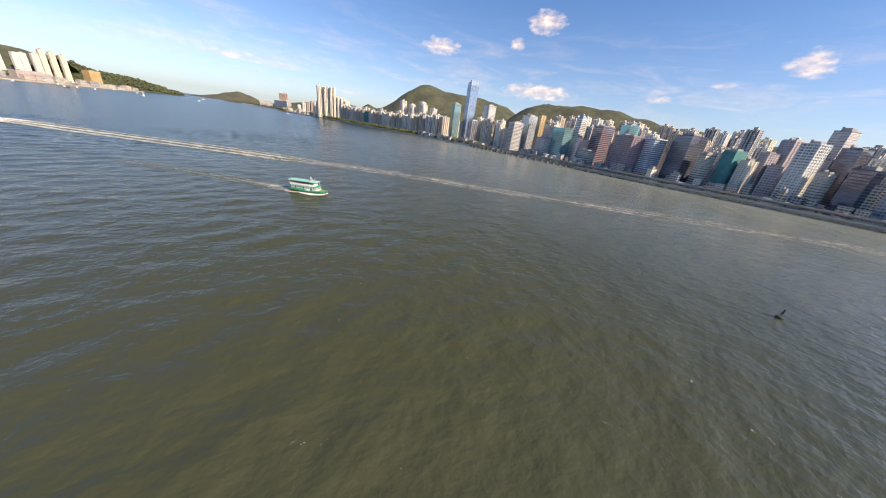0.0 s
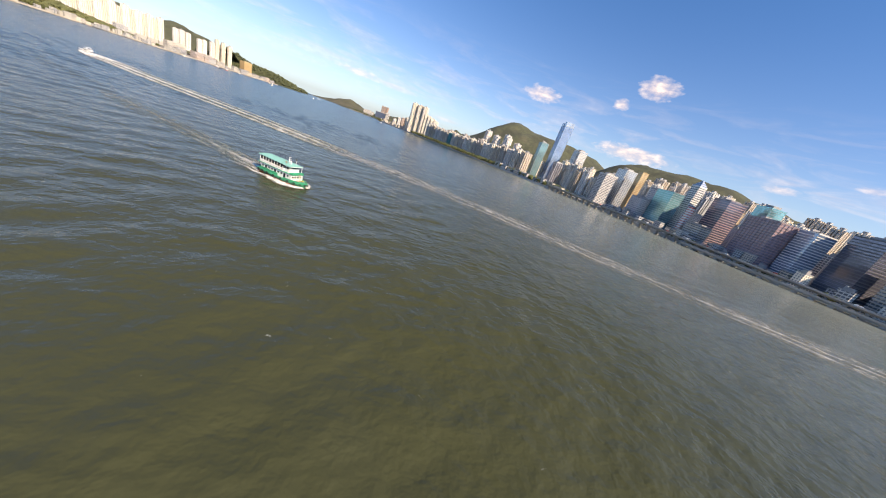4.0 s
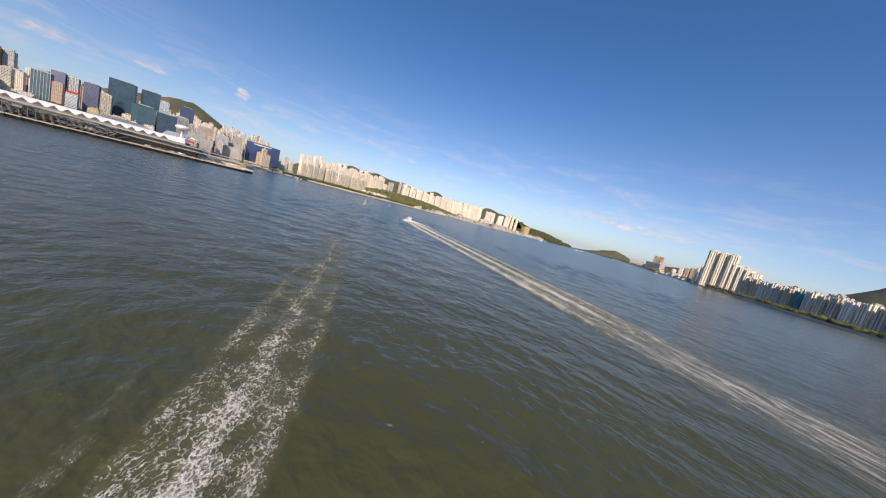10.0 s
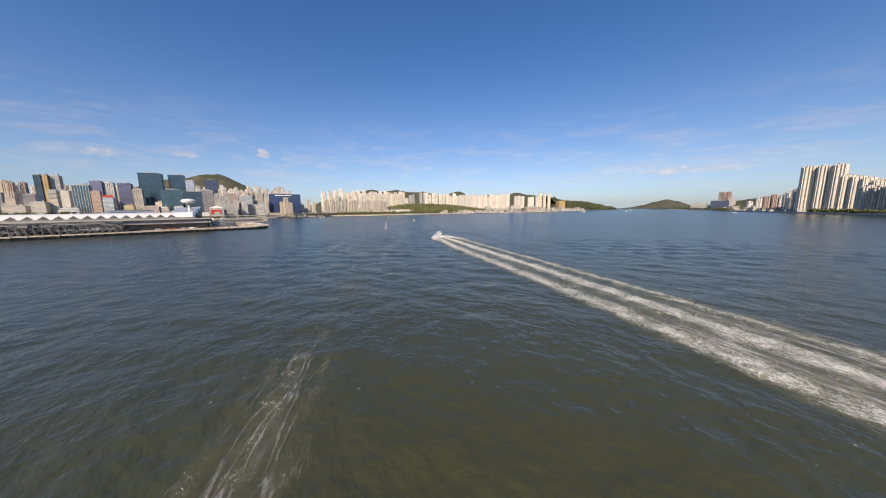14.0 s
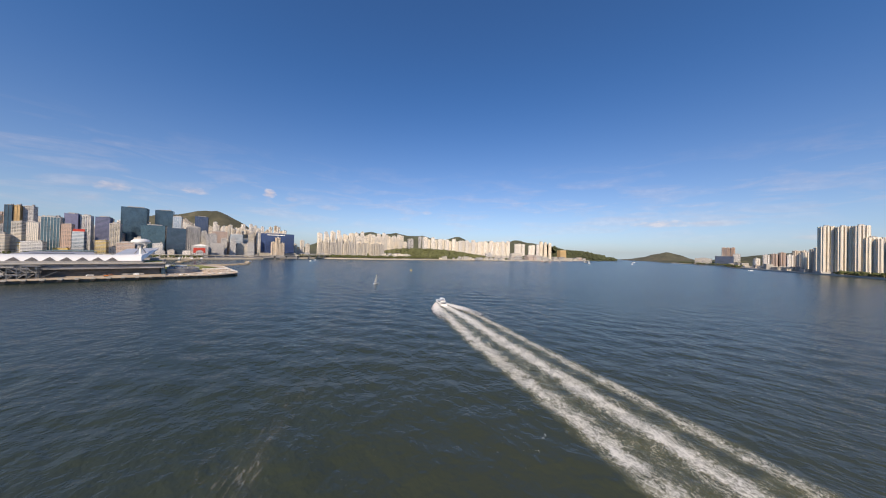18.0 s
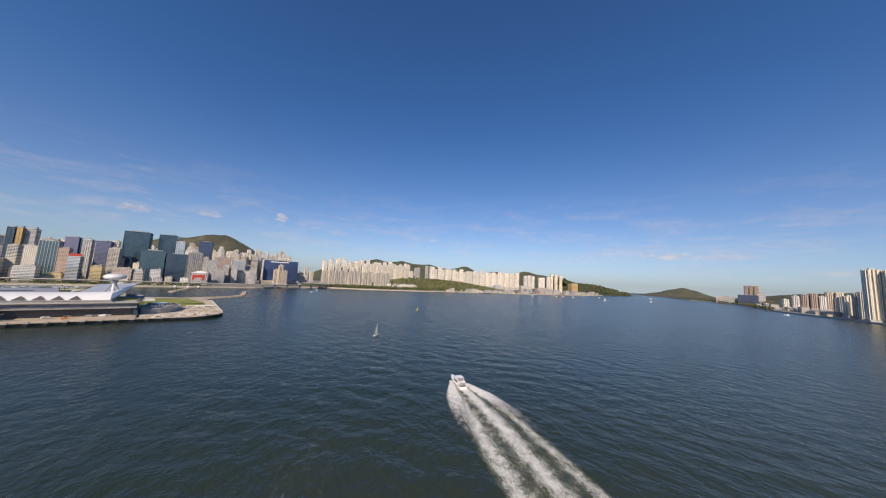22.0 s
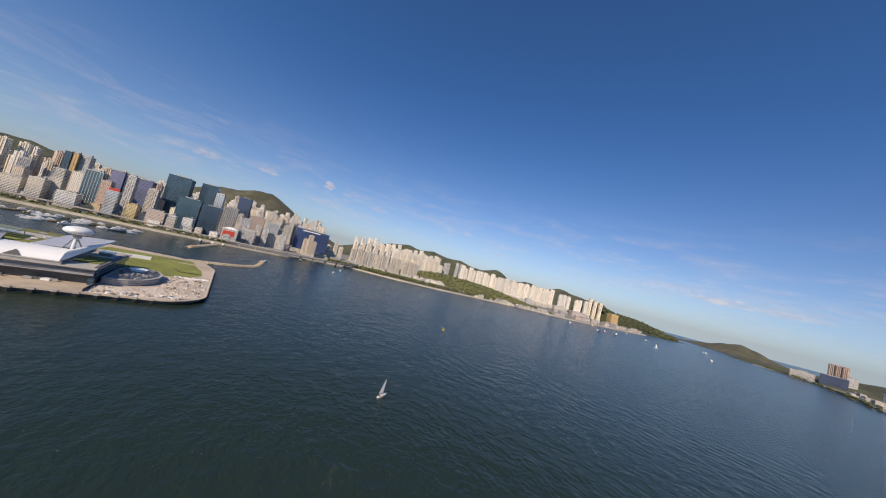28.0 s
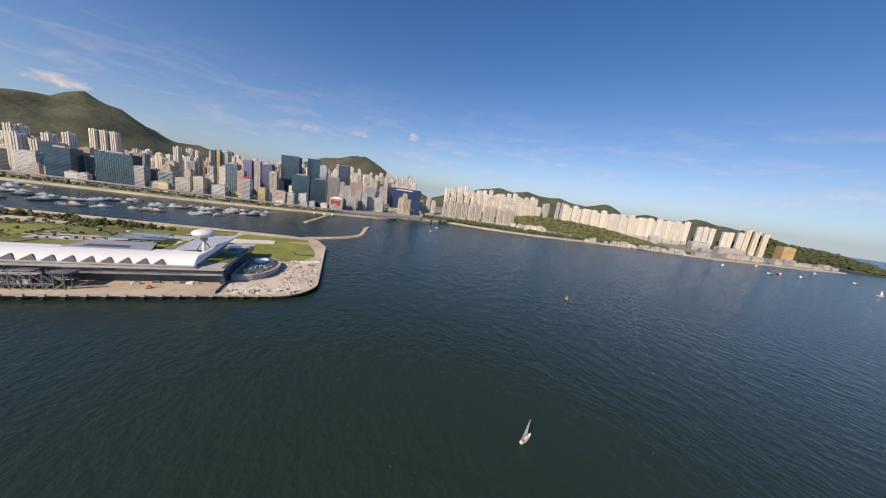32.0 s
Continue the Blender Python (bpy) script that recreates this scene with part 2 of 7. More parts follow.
def water_material():
    n = Nodes("sea_water")
    pos = n.coord()
    sep = n.add("SeparateXYZ", Vector=pos)
    # silt stirred up in the shallower reach by the start of the way
    reach = n.math("ADD", n.math("MULTIPLY", sep.outputs[0], 0.45), n.math("MULTIPLY", sep.outputs[1], 0.9))
    silt = n.math("SUBTRACT", 1.0, n.ramp(n.math("ADD", reach, n.math("MULTIPLY", n.math("SUBTRACT", n.noise(0.008, 5.0, 0.6), 0.5), 260.0)), -20.0, 330.0))
    cloudy = n.ramp(n.noise(0.03, 6.0, 0.65), 0.35, 0.7)
    silt = n.math("MULTIPLY", silt, n.math("ADD", 0.7, n.math("MULTIPLY", cloudy, 0.3)))
    body = n.math("MULTIPLY", silt, n.math("ADD", 0.42, n.math("MULTIPLY", n.ramp(n.math("ADD", sep.outputs[0], n.math("MULTIPLY", sep.outputs[1], -0.5)), 40.0, 190.0), 0.58)))
    c = n.mix(body, rgb(0.050, 0.056, 0.036), rgb(0.052, 0.053, 0.015))
    # deeper and darker off the northern pier
    deep = n.ramp(n.math("ADD", reach, n.math("MULTIPLY", n.math("SUBTRACT", n.noise(0.007, 4.0, 0.6), 0.5), 160.0)), 200.0, 480.0)
    c = n.mix(deep, c, rgb(0.018, 0.031, 0.022))
    # paler water along the island shore: the hazy sky's reflection put into its colour
    shore = n.math("SUBTRACT", 1.0, n.ramp(n.math("ADD", n.math("SUBTRACT", sep.outputs[1], n.math("MULTIPLY", sep.outputs[0], 0.25)), n.math("MULTIPLY", n.math("SUBTRACT", n.noise(0.006, 5.0, 0.6), 0.5), 200.0)), -640.0, -150.0))
    c = n.mix(n.math("MULTIPLY", shore, silt), c, rgb(0.225, 0.255, 0.23))
    ripple = n.noise(0.62, 3.0, 0.5, dist=0.1)
    chop = n.noise(0.26, 3.0, 0.5, stretch=(1.15, 0.85, 1), dist=0.15)
    swell = n.noise(0.08, 2.0, 0.45, stretch=(1.2, 0.85, 1))
    h = n.math("ADD", n.math("ADD", n.math("MULTIPLY", ripple, 0.28), n.math("MULTIPLY", chop, 1.5)), n.math("MULTIPLY", swell, 2.4))
    n.bump(h, 0.7, 0.6)
    # scattered small whitecaps
    caps = n.math("MULTIPLY", n.ramp(n.noise(0.35, 6.0, 0.7, stretch=(1, 1, 1), dist=1.2), 0.675, 0.73), n.ramp(n.noise(0.05, 2.0), 0.48, 0.6))
    c = n.mix(n.math("MULTIPLY", caps, 0.65), c, rgb(0.55, 0.58, 0.52))
    return n.set(Base_Color=c, Roughness=n.math("ADD", 0.23, n.math("MULTIPLY", caps, 0.5)), IOR=1.333)


def foam_material(name, tint, lo=0.42, hi=0.62, scale=0.55, drawn=0.7, foam=(0.80, 0.77, 0.70), churned=0.42, thick=1.0):
    """Broken foam: its share of the surface is the attribute 'cover' of the mesh."""
    n = Nodes(name)
    at = n.nt.nodes.new("ShaderNodeAttribute")
    at.attribute_name = "cover"
    cover = at.outputs["Fac"]
    uvn = n.nt.nodes.new("ShaderNodeAttribute")
    uvn.attribute_name = "along"
    stretch = n.add("Mapping", Scale=(drawn, 1.0, 1.0))
    n.put(stretch.inputs[0], uvn.outputs["Vector"])
    vec = stretch.outputs[0]
    cells = n.add("TexVoronoi", Scale=scale * 0.9)
    cells.feature = "DISTANCE_TO_EDGE"
    warp = n.add("TexNoise", Scale=scale * 1.3, Detail=4.0)
    n.put(warp.inputs["Vector"], vec)
    wv = n.add("VectorMath", Vector=warp.outputs["Color"])
    wv.operation = "SCALE"
    wv.inputs["Scale"].default_value = 2.2
    av = n.nt.nodes.new("ShaderNodeVectorMath")
    n.put(av.inputs[0], vec), n.put(av.inputs[1], wv.outputs[0])
    n.put(cells.inputs["Vector"], av.outputs[0])
    lace = n.math("SUBTRACT", 1.0, n.ramp(cells.outputs["Distance"], 0.0, 0.13))
    small = n.add("TexVoronoi", Scale=scale * 2.3)
    small.feature = "DISTANCE_TO_EDGE"
    n.put(small.inputs["Vector"], av.outputs[0])
    lace2 = n.math("SUBTRACT", 1.0, n.ramp(small.outputs["Distance"], 0.0, 0.16))
    nz = n.noise(scale * 1.7, 8.0, 0.72, vec=vec, dist=0.6)
    big = n.noise(scale * 0.25, 4.0, 0.6, vec=vec)
    f = n.math("ADD", n.math("MULTIPLY", nz, 0.7), n.math("ADD", n.math("MULTIPLY", lace, 0.30), n.math("MULTIPLY", lace2, 0.16)))
    f = n.math("ADD", n.math("ADD", f, n.math("MULTIPLY", n.math("SUBTRACT", big, 0.5), 0.9)), n.math("SUBTRACT", cover, 0.57))
    white = n.ramp(f, lo, hi)
    # air and silt stirred up under the foam
    churn = n.math("MULTIPLY", n.ramp(n.math("ADD", cover, n.math("MULTIPLY", n.math("SUBTRACT", big, 0.5), 1.2)), 0.25, 0.8), churned)
    mask = n.math("MULTIPLY", n.math("MAXIMUM", white, churn), thick)
    n.bump(f, 0.8, 0.4)
    n.set(Base_Color=n.mix(white, rgb(*tint), rgb(*foam)), Roughness=0.6)
    tr = n.nt.nodes.new("ShaderNodeBsdfTransparent")
    ms = n.nt.nodes.new("ShaderNodeMixShader")
    n.put(ms.inputs[0], mask)
    n.nt.links.new(tr.outputs[0], ms.inputs[1]), n.nt.links.new(n.bsdf.outputs[0], ms.inputs[2])
    n.nt.links.new(ms.outputs[0], n.out.inputs[0])
    return n.mat


def hill_material(name, green, dark, rock, amount=0.5):
    n = Nodes(name)
    a, b, c = n.noise(0.012, 6.0, 0.65), n.noise(0.04, 5.0, 0.6), n.noise(0.004, 4.0)
    col = n.mix(n.ramp(b, 0.35, 0.65), rgb(*dark), rgb(*green))
    col = n.mix(n.math("MULTIPLY", n.ramp(n.math("ADD", n.math("MULTIPLY", a, 0.6), n.math("MULTIPLY", c, 0.4)), 0.52, 0.68), amount), col, rgb(*rock))
    wooded = n.ramp(n.noise(0.0065, 5.0, 0.6, dist=0.8), 0.47, 0.6)
    col = n.mix(n.math("MULTIPLY", wooded, 0.65), col, rgb(*[v * 0.72 for v in dark]))
    n.bump(b, 0.8, 7.0)
    return n.set(Base_Color=col, Roughness=0.95)


M_WATER = water_material()
M_FOAM = foam_material("wake_foam", (0.31, 0.32, 0.19), 0.46, 0.84, 1.1, 0.7, (0.85, 0.83, 0.75), 0.6)
M_FOAM_FRESH = foam_material("fresh_foam", (0.42, 0.42, 0.34), 0.40, 0.66, 1.7, 0.85, (0.88, 0.87, 0.83), 0.5)
M_FOAM_LACE = foam_material("lacy_foam", (0.24, 0.245, 0.13), 0.48, 0.82, 1.2, 0.75, (0.72, 0.71, 0.66))
M_FOAM_THIN = foam_material("old_wake_foam", (0.15, 0.16, 0.12), 0.30, 0.95, 0.5, 0.16, (0.64, 0.63, 0.60), 0.5, 0.85)
M_HILL = hill_material("wooded_hill", (0.098, 0.106, 0.055), (0.056, 0.062, 0.040), (0.14, 0.115, 0.08), 0.5)
M_HILL_FAR = hill_material("distant_hill", (0.105, 0.10, 0.06), (0.07, 0.072, 0.046), (0.19, 0.15, 0.095), 0.7)
M_LEAF = plain("leaves", (0.088, 0.100, 0.030), 0.85, grain=0.5, vary=0.5)
M_GRASS = plain("lawn", (0.20, 0.215, 0.045), 0.95, grain=0.25, vary=0.3)
M_SCRUB = plain("roof_planting", (0.17, 0.175, 0.05), 0.95, grain=0.2, vary=0.5, dirt=(0.22, 0.2, 0.1))
M_LAND = plain("paved_ground", (0.23, 0.22, 0.2), 0.9, grain=0.05, vary=0.35, dirt=(0.12, 0.13, 0.08))
M_SAND = plain("sandy_deck", (0.50, 0.41, 0.31), 0.9, grain=0.11, vary=0.26, dirt=(0.27, 0.23, 0.18))
M_CONC = plain("concrete", (0.42, 0.40, 0.36), 0.85, grain=0.3, vary=0.18, dirt=(0.2, 0.19, 0.16))
# also carries the painted shade of the terminal's ground storey
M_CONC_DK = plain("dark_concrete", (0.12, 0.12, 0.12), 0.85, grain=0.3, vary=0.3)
M_ROCK = plain("armour_stone", (0.36, 0.29, 0.18), 0.95, grain=0.35, vary=0.4)
M_STEEL = plain("grey_steel", (0.2, 0.21, 0.22), 0.45, 0.6, grain=0.2, vary=0.3)
M_WHITE_ROOF = plain("white_metal_roof", (0.78, 0.78, 0.76), 0.35, 0.1, grain=0.05, vary=0.07)
M_WHITE = plain("white_paint", (0.78, 0.78, 0.75), 0.4, grain=0.6, vary=0.08, dirt=(0.5, 0.45, 0.36))
M_GELCOAT = plain("white_gelcoat", (0.82, 0.82, 0.8), 0.2, grain=0.8, vary=0.05)
M_DARKGLASS = plain("dark_glass", (0.02, 0.024, 0.03), 0.06, grain=0.5, vary=0.2)
M_ROAD = plain("road_surface", (0.07, 0.07, 0.07), 0.9, grain=0.3, vary=0.2)
M_FERRY_ROOF = plain("turquoise_deck_paint", (0.25, 0.55, 0.45), 0.55, grain=0.35, vary=0.10, dirt=(0.14, 0.36, 0.28))
M_FERRY_GREEN = plain("green_hull_paint", (0.03, 0.33, 0.17), 0.4, grain=0.7, vary=0.2, dirt=(0.10, 0.16, 0.09))
M_RUBBER = plain("tyre_rubber", (0.018, 0.018, 0.018), 0.8, grain=2.0, vary=0.3)
M_YELLOW = plain("yellow_paint", (0.62, 0.42, 0.03), 0.5, grain=1.0, vary=0.15)
M_RED = plain("red_paint", (0.5, 0.05, 0.03), 0.5, grain=0.8, vary=0.15)
M_ORANGE = plain("orange_paint", (0.7, 0.2, 0.03), 0.5, grain=0.8, vary=0.15)
M_ROPE = plain("rope_fibre", (0.5, 0.42, 0.33), 0.9, grain=3.0, vary=0.3)
M_TEAK = plain("teak_deck", (0.36, 0.25, 0.15), 0.7, grain=1.5, vary=0.2)
M_SAIL = plain("sailcloth", (0.8, 0.79, 0.74), 0.7, grain=0.8, vary=0.05)
M_RES_CREAM = facade("cream_flats", (0.82, 0.75, 0.63), (0.15, 0.15, 0.15), 3.0, 3.4, 0.45, 0.45, (0.76, 0.69, 0.57))
M_RES_WHITE = facade("white_flats", (0.84, 0.80, 0.73), (0.17, 0.17, 0.17), 3.0, 3.4, 0.48, 0.45, (0.78, 0.73, 0.66))
M_RES_TAN = facade("tan_flats", (0.68, 0.59, 0.47), (0.10, 0.10, 0.11), 3.0, 3.2, 0.42, 0.42, (0.58, 0.49, 0.39))
M_RES_PINK = facade("pink_flats", (0.54, 0.40, 0.32), (0.10, 0.09, 0.09), 3.0, 3.2, 0.42, 0.42, (0.46, 0.34, 0.28))
M_RES_SAND = facade("sand_flats", (0.66, 0.60, 0.50), (0.10, 0.10, 0.10), 3.0, 3.0, 0.42, 0.40, (0.58, 0.52, 0.43))
M_RES_GREY = facade("grey_flats", (0.54, 0.53, 0.52), (0.07, 0.08, 0.09), 3.2, 3.2, 0.4, 0.35)
M_OFF_BEIGE = facade("beige_offices", (0.68, 0.60, 0.47), (0.06, 0.07, 0.08), 3.8, 4.2, 0.42, 0.18)
M_OFF_BROWN = facade("brown_offices", (0.34, 0.20, 0.16), (0.05, 0.06, 0.09), 3.8, 3.0, 0.34, 0.18, (0.38, 0.23, 0.19), 0.08)
M_OFF_GREY = facade("grey_offices", (0.42, 0.41, 0.41), (0.045, 0.055, 0.07), 3.8, 3.6, 0.36, 0.2)
M_OFF_WHITE = facade("white_offices", (0.68, 0.66, 0.62), (0.06, 0.07, 0.09), 3.8, 4.0, 0.4, 0.22)
M_OFF_MAUVE = facade("mauve_offices", (0.45, 0.37, 0.38), (0.08, 0.08, 0.1), 3.4, 2.6, 0.36, 0.3)
M_GL_TEAL = curtain("teal_glass", (0.20, 0.42, 0.44))
M_GL_NAVY = curtain("navy_glass", (0.07, 0.10, 0.18), (0.06, 0.08, 0.12), metal=0.4)
M_GL_DARK = curtain("dark_teal_glass", (0.05, 0.09, 0.13), (0.05, 0.09, 0.11), metal=0.4)
M_GL_SLATE = curtain("slate_glass", (0.15, 0.155, 0.21), (0.20, 0.19, 0.22), metal=0.5)
# rose, pale and lilac: haze over shaded island fronts lightened into the base colours
M_OFF_ROSE = facade("rose_brown_offices", (0.42, 0.29, 0.28), (0.12, 0.11, 0.14), 3.8, 3.0, 0.34, 0.18, (0.38, 0.26, 0.25), 0.08)
M_OFF_PALE = facade("pale_grey_offices", (0.64, 0.60, 0.58), (0.16, 0.16, 0.19), 3.8, 3.6, 0.36, 0.2)
M_OFF_LILAC = facade("lilac_offices", (0.58, 0.50, 0.50), (0.16, 0.15, 0.18), 3.4, 2.6, 0.36, 0.3)
M_GL_ROYAL = curtain("royal_blue_glass", (0.05, 0.085, 0.20), (0.05, 0.07, 0.15), metal=0.35)
M_WOOD = hill_material("headland_wood", (0.085, 0.098, 0.042), (0.055, 0.066, 0.03), (0.12, 0.11, 0.06), 0.3)
M_PARK = hill_material("bright_wooded_knoll", (0.15, 0.155, 0.062), (0.095, 0.106, 0.042), (0.2, 0.18, 0.1), 0.3)
M_GL_SEA = curtain("sea_green_glass", (0.075, 0.14, 0.185), (0.12, 0.2, 0.22), metal=0.4)
M_GL_PALE = curtain("pale_glass", (0.42, 0.48, 0.54), (0.5, 0.5, 0.5))
M_GL_BLUE = curtain("blue_glass", (0.26, 0.37, 0.54), (0.3, 0.32, 0.36))
M_GL_GOLD = curtain("gold_glass", (0.50, 0.36, 0.20), (0.52, 0.42, 0.28), metal=0.3)
M_NET_PURPLE = plain("purple_scaffold_net", (0.16, 0.17, 0.27), 0.8, grain=0.15, vary=0.25)
M_NET_GREEN = plain("green_scaffold_net", (0.07, 0.25, 0.25), 0.8, grain=0.1, vary=0.3)
M_NET_GOLD = plain("bamboo_scaffold", (0.47, 0.33, 0.16), 0.8, grain=0.2, vary=0.3)
M_PLANT = plain("roof_plant_paint", (0.36, 0.35, 0.34), 0.8, grain=0.3, vary=0.25)
M_PALE_TRIM = plain("pale_spandrel", (0.56, 0.54, 0.51), 0.6, grain=0.2, vary=0.12)
M_DARK_TRIM = plain("dark_spandrel", (0.08, 0.09, 0.10), 0.4, grain=0.2, vary=0.2)

# ---------------------------------------------------------------- mesh helpers
def mesh_of(name, verts, faces, mat, smooth=False):
    me = bpy.data.meshes.new(name)
    me.from_pydata([tuple(v) for v in verts], [], faces)
    me.materials.append(mat)
    if smooth:
        me.polygons.foreach_set("use_smooth", [True] * len(me.polygons))
    me.update()
    return me


def part(name, me, parent=None, label="", m=None):
    """Links a mesh, or a bmesh with its material, as one object under a thing or a part."""
    ob = new(name, me)
    if m is not None:
        ob.matrix_basis = m
    if parent is not None:
        ob.parent = parent
    return tagged(ob, label)


def thing(name, label, category, m=None, group="", kind=""):
    ob = new(name)
    ob.empty_display_size = 1.0
    if m is not None:
        ob.matrix_basis = m
    return tagged(ob, label, category, group, kind)


class Solid:
    """Collects boxes, prisms and lofts into the lists of one mesh."""

    def __init__(self):
        self.v, self.f = [], []

    def box(self, x0, y0, z0, x1, y1, z1):
        b = len(self.v)
        self.v += [(x0, y0, z0), (x1, y0, z0), (x1, y1, z0), (x0, y1, z0), (x0, y0, z1), (x1, y0, z1), (x1, y1, z1), (x0, y1, z1)]
        self.f += [(b, b + 3, b + 2, b + 1), (b + 4, b + 5, b + 6, b + 7), (b, b + 1, b + 5, b + 4), (b + 1, b + 2, b + 6, b + 5), (b + 2, b + 3, b + 7, b + 6), (b + 3, b, b + 4, b + 7)]
        return self

    def prism(self, poly, z0, z1, top=1.0):
        """poly runs counter-clockwise; top scales the upper outline."""
        b, n = len(self.v), len(poly)
        self.v += [(x, y, z0) for x, y in poly] + [(x * top, y * top, z1) for x, y in poly]
        self.f += [tuple(range(b + n - 1, b - 1, -1)), tuple(range(b + n, b + 2 * n))]
        self.f += [(b + i, b + (i + 1) % n, b + n + (i + 1) % n, b + n + i) for i in range(n)]
        return self

    def loft(self, rings, closed=True, caps=True):
        b, n = len(self.v), len(rings[0])
        for r in rings:
            self.v += [tuple(p) for p in r]
        for k in range(len(rings) - 1):
            for i in range(n if closed else n - 1):
                j = (i + 1) % n
                self.f.append((b + k * n + i, b + k * n + j, b + (k + 1) * n + j, b + (k + 1) * n + i))
        if caps and closed:
            self.f += [tuple(range(b + n - 1, b - 1, -1)), tuple(range(b + (len(rings) - 1) * n, b + len(rings) * n))]
        return self

    def tube(self, a, b_, r, n=8, r2=None):
        a, b_ = Vector(a), Vector(b_)
        q = (b_ - a).to_track_quat("Z", "Y")
        ring = [Vector((math.cos(2 * math.pi * i / n), math.sin(2 * math.pi * i / n), 0)) for i in range(n)]
        return self.loft([[a + q @ (p * r) for p in ring], [b_ + q @ (p * (r if r2 is None else r2)) for p in ring]])

    def torus(self, c, axis, R, r, n=14, k=7):
        q = Vector(axis).to_track_quat("Z", "Y")
        b = len(self.v)
        for i in range(n):
            a = 2 * math.pi * i / n
            for j in range(k):
                t = 2 * math.pi * j / k
                self.v.append(tuple(Vector(c) + q @ Vector(((R + r * math.cos(t)) * math.cos(a), (R + r * math.cos(t)) * math.sin(a), r * math.sin(t)))))
        for i in range(n):
            for j in range(k):
                self.f.append((b + i * k + j, b + ((i + 1) % n) * k + j, b + ((i + 1) % n) * k + (j + 1) % k, b + i * k + (j + 1) % k))
        return self

    def blob(self, c, r, rng, squash=0.8, n=7, k=5, rough=0.25):
        """A lumpy clump of leaves or a stone."""
        b = len(self.v)
        for j in range(k + 1):
            t = math.pi * j / k
            for i in range(n):
                a = 2 * math.pi * (i + 0.5 * (j % 2)) / n
                s = r * (1 + rng.uniform(-rough, rough))
                self.v.append((c[0] + s * math.sin(t) * math.cos(a), c[1] + s * math.sin(t) * math.sin(a), c[2] + s * squash * math.cos(t)))
        for j in range(k):
            for i in range(n):
                self.f.append((b + j * n + i, b + (j + 1) * n + i, b + (j + 1) * n + (i + 1) % n, b + j * n + (i + 1) % n))
        return self

    def mesh(self, name, mat, smooth=False):
        return mesh_of(name, self.v, self.f, mat, smooth)


def path_points(pts, step):
    """Points along a smooth line through pts, about step metres apart, with its direction."""
    P = [Vector((*p, 0)) for p in pts]
    P = [2 * P[0] - P[1]] + P + [2 * P[-1] - P[-2]]
    out = []
    for i in range(1, len(P) - 2):
        n = max(2, int((P[i + 1] - P[i]).length / step))
        for k in range(n):
            t = k / n
            a, b, c, d = P[i - 1], P[i], P[i + 1], P[i + 2]
            out.append(0.5 * (2 * b + (c - a) * t + (2 * a - 5 * b + 4 * c - d) * t * t + (3 * b - a - 3 * c + d) * t ** 3))
    out.append(P[-2])
    res = []
    for i, p in enumerate(out):
        d = (out[min(i + 1, len(out) - 1)] - out[max(i - 1, 0)]).normalized()
        res.append((p, d))
    return res


# ---------------------------------------------------------------- water
WAVES = []
wave_rng = random.Random(3)
for k in range(16):
    length, turn = wave_rng.uniform(5.5, 21.0), radians(28 + wave_rng.gauss(0, 38))
    WAVES.append((2 * math.pi / length, 0.0034 * length, math.cos(turn), math.sin(turn), wave_rng.uniform(0, 6.28)))


def wave(x, y):
    """Height of the sea at a place: a short-crested wind sea, lower far out."""
    s = 0.0
    for k, a, dx, dy, ph in WAVES:
        s += a * np.sin(k * (dx * x + dy * y) + ph + 1.3 * np.sin(0.021 * x + 0.7 * ph) + 1.1 * np.sin(0.027 * y - ph))
    g = 0.75 + 0.35 * np.sin(0.013 * x + 0.4) * np.sin(0.017 * y + 1.0)
    far = np.clip((np.hypot(x - 300, y - 60) - 320) / 200, 0, 1)
    return s * g * (1 - far)


def sea():
    def axis(lo, hi, fine0, fine1, step):
        a = list(np.arange(fine0, fine1 + 0.1, step))
        d, x = step, fine1
        while x < hi:
            d *= 1.18
            x += d
            a.append(x)
        d, x = step, fine0
        while x > lo:
            d *= 1.18
            x -= d
            a.insert(0, x)
        return np.array(a)

    xs, ys = axis(-9000, 9000, 20, 560, 1.5), axis(-9000, 9000, -230, 360, 1.5)
    X, Y = np.meshgrid(xs, ys)
    Z = wave(X, Y)
    nx, ny = len(xs), len(ys)
    me = bpy.data.meshes.new("water")
    me.vertices.add(nx * ny)
    me.vertices.foreach_set("co", np.stack([X, Y, Z], -1).ravel())
    i = np.arange(nx * ny).reshape(ny, nx)
    quads = np.stack([i[:-1, :-1], i[:-1, 1:], i[1:, 1:], i[1:, :-1]], -1).reshape(-1, 4)
    me.loops.add(quads.size)
    me.loops.foreach_set("vertex_index", quads.ravel())
    me.polygons.add(len(quads))
    me.polygons.foreach_set("loop_start", np.arange(0, quads.size, 4))
    me.polygons.foreach_set("use_smooth", np.ones(len(quads), bool))
    me.materials.append(M_WATER)
    me.update(calc_edges=True)
    me.validate()
    tagged(new("water", me), "wind-rippled green-grey harbour water with small whitecaps", "water", kind="structure")


sea()


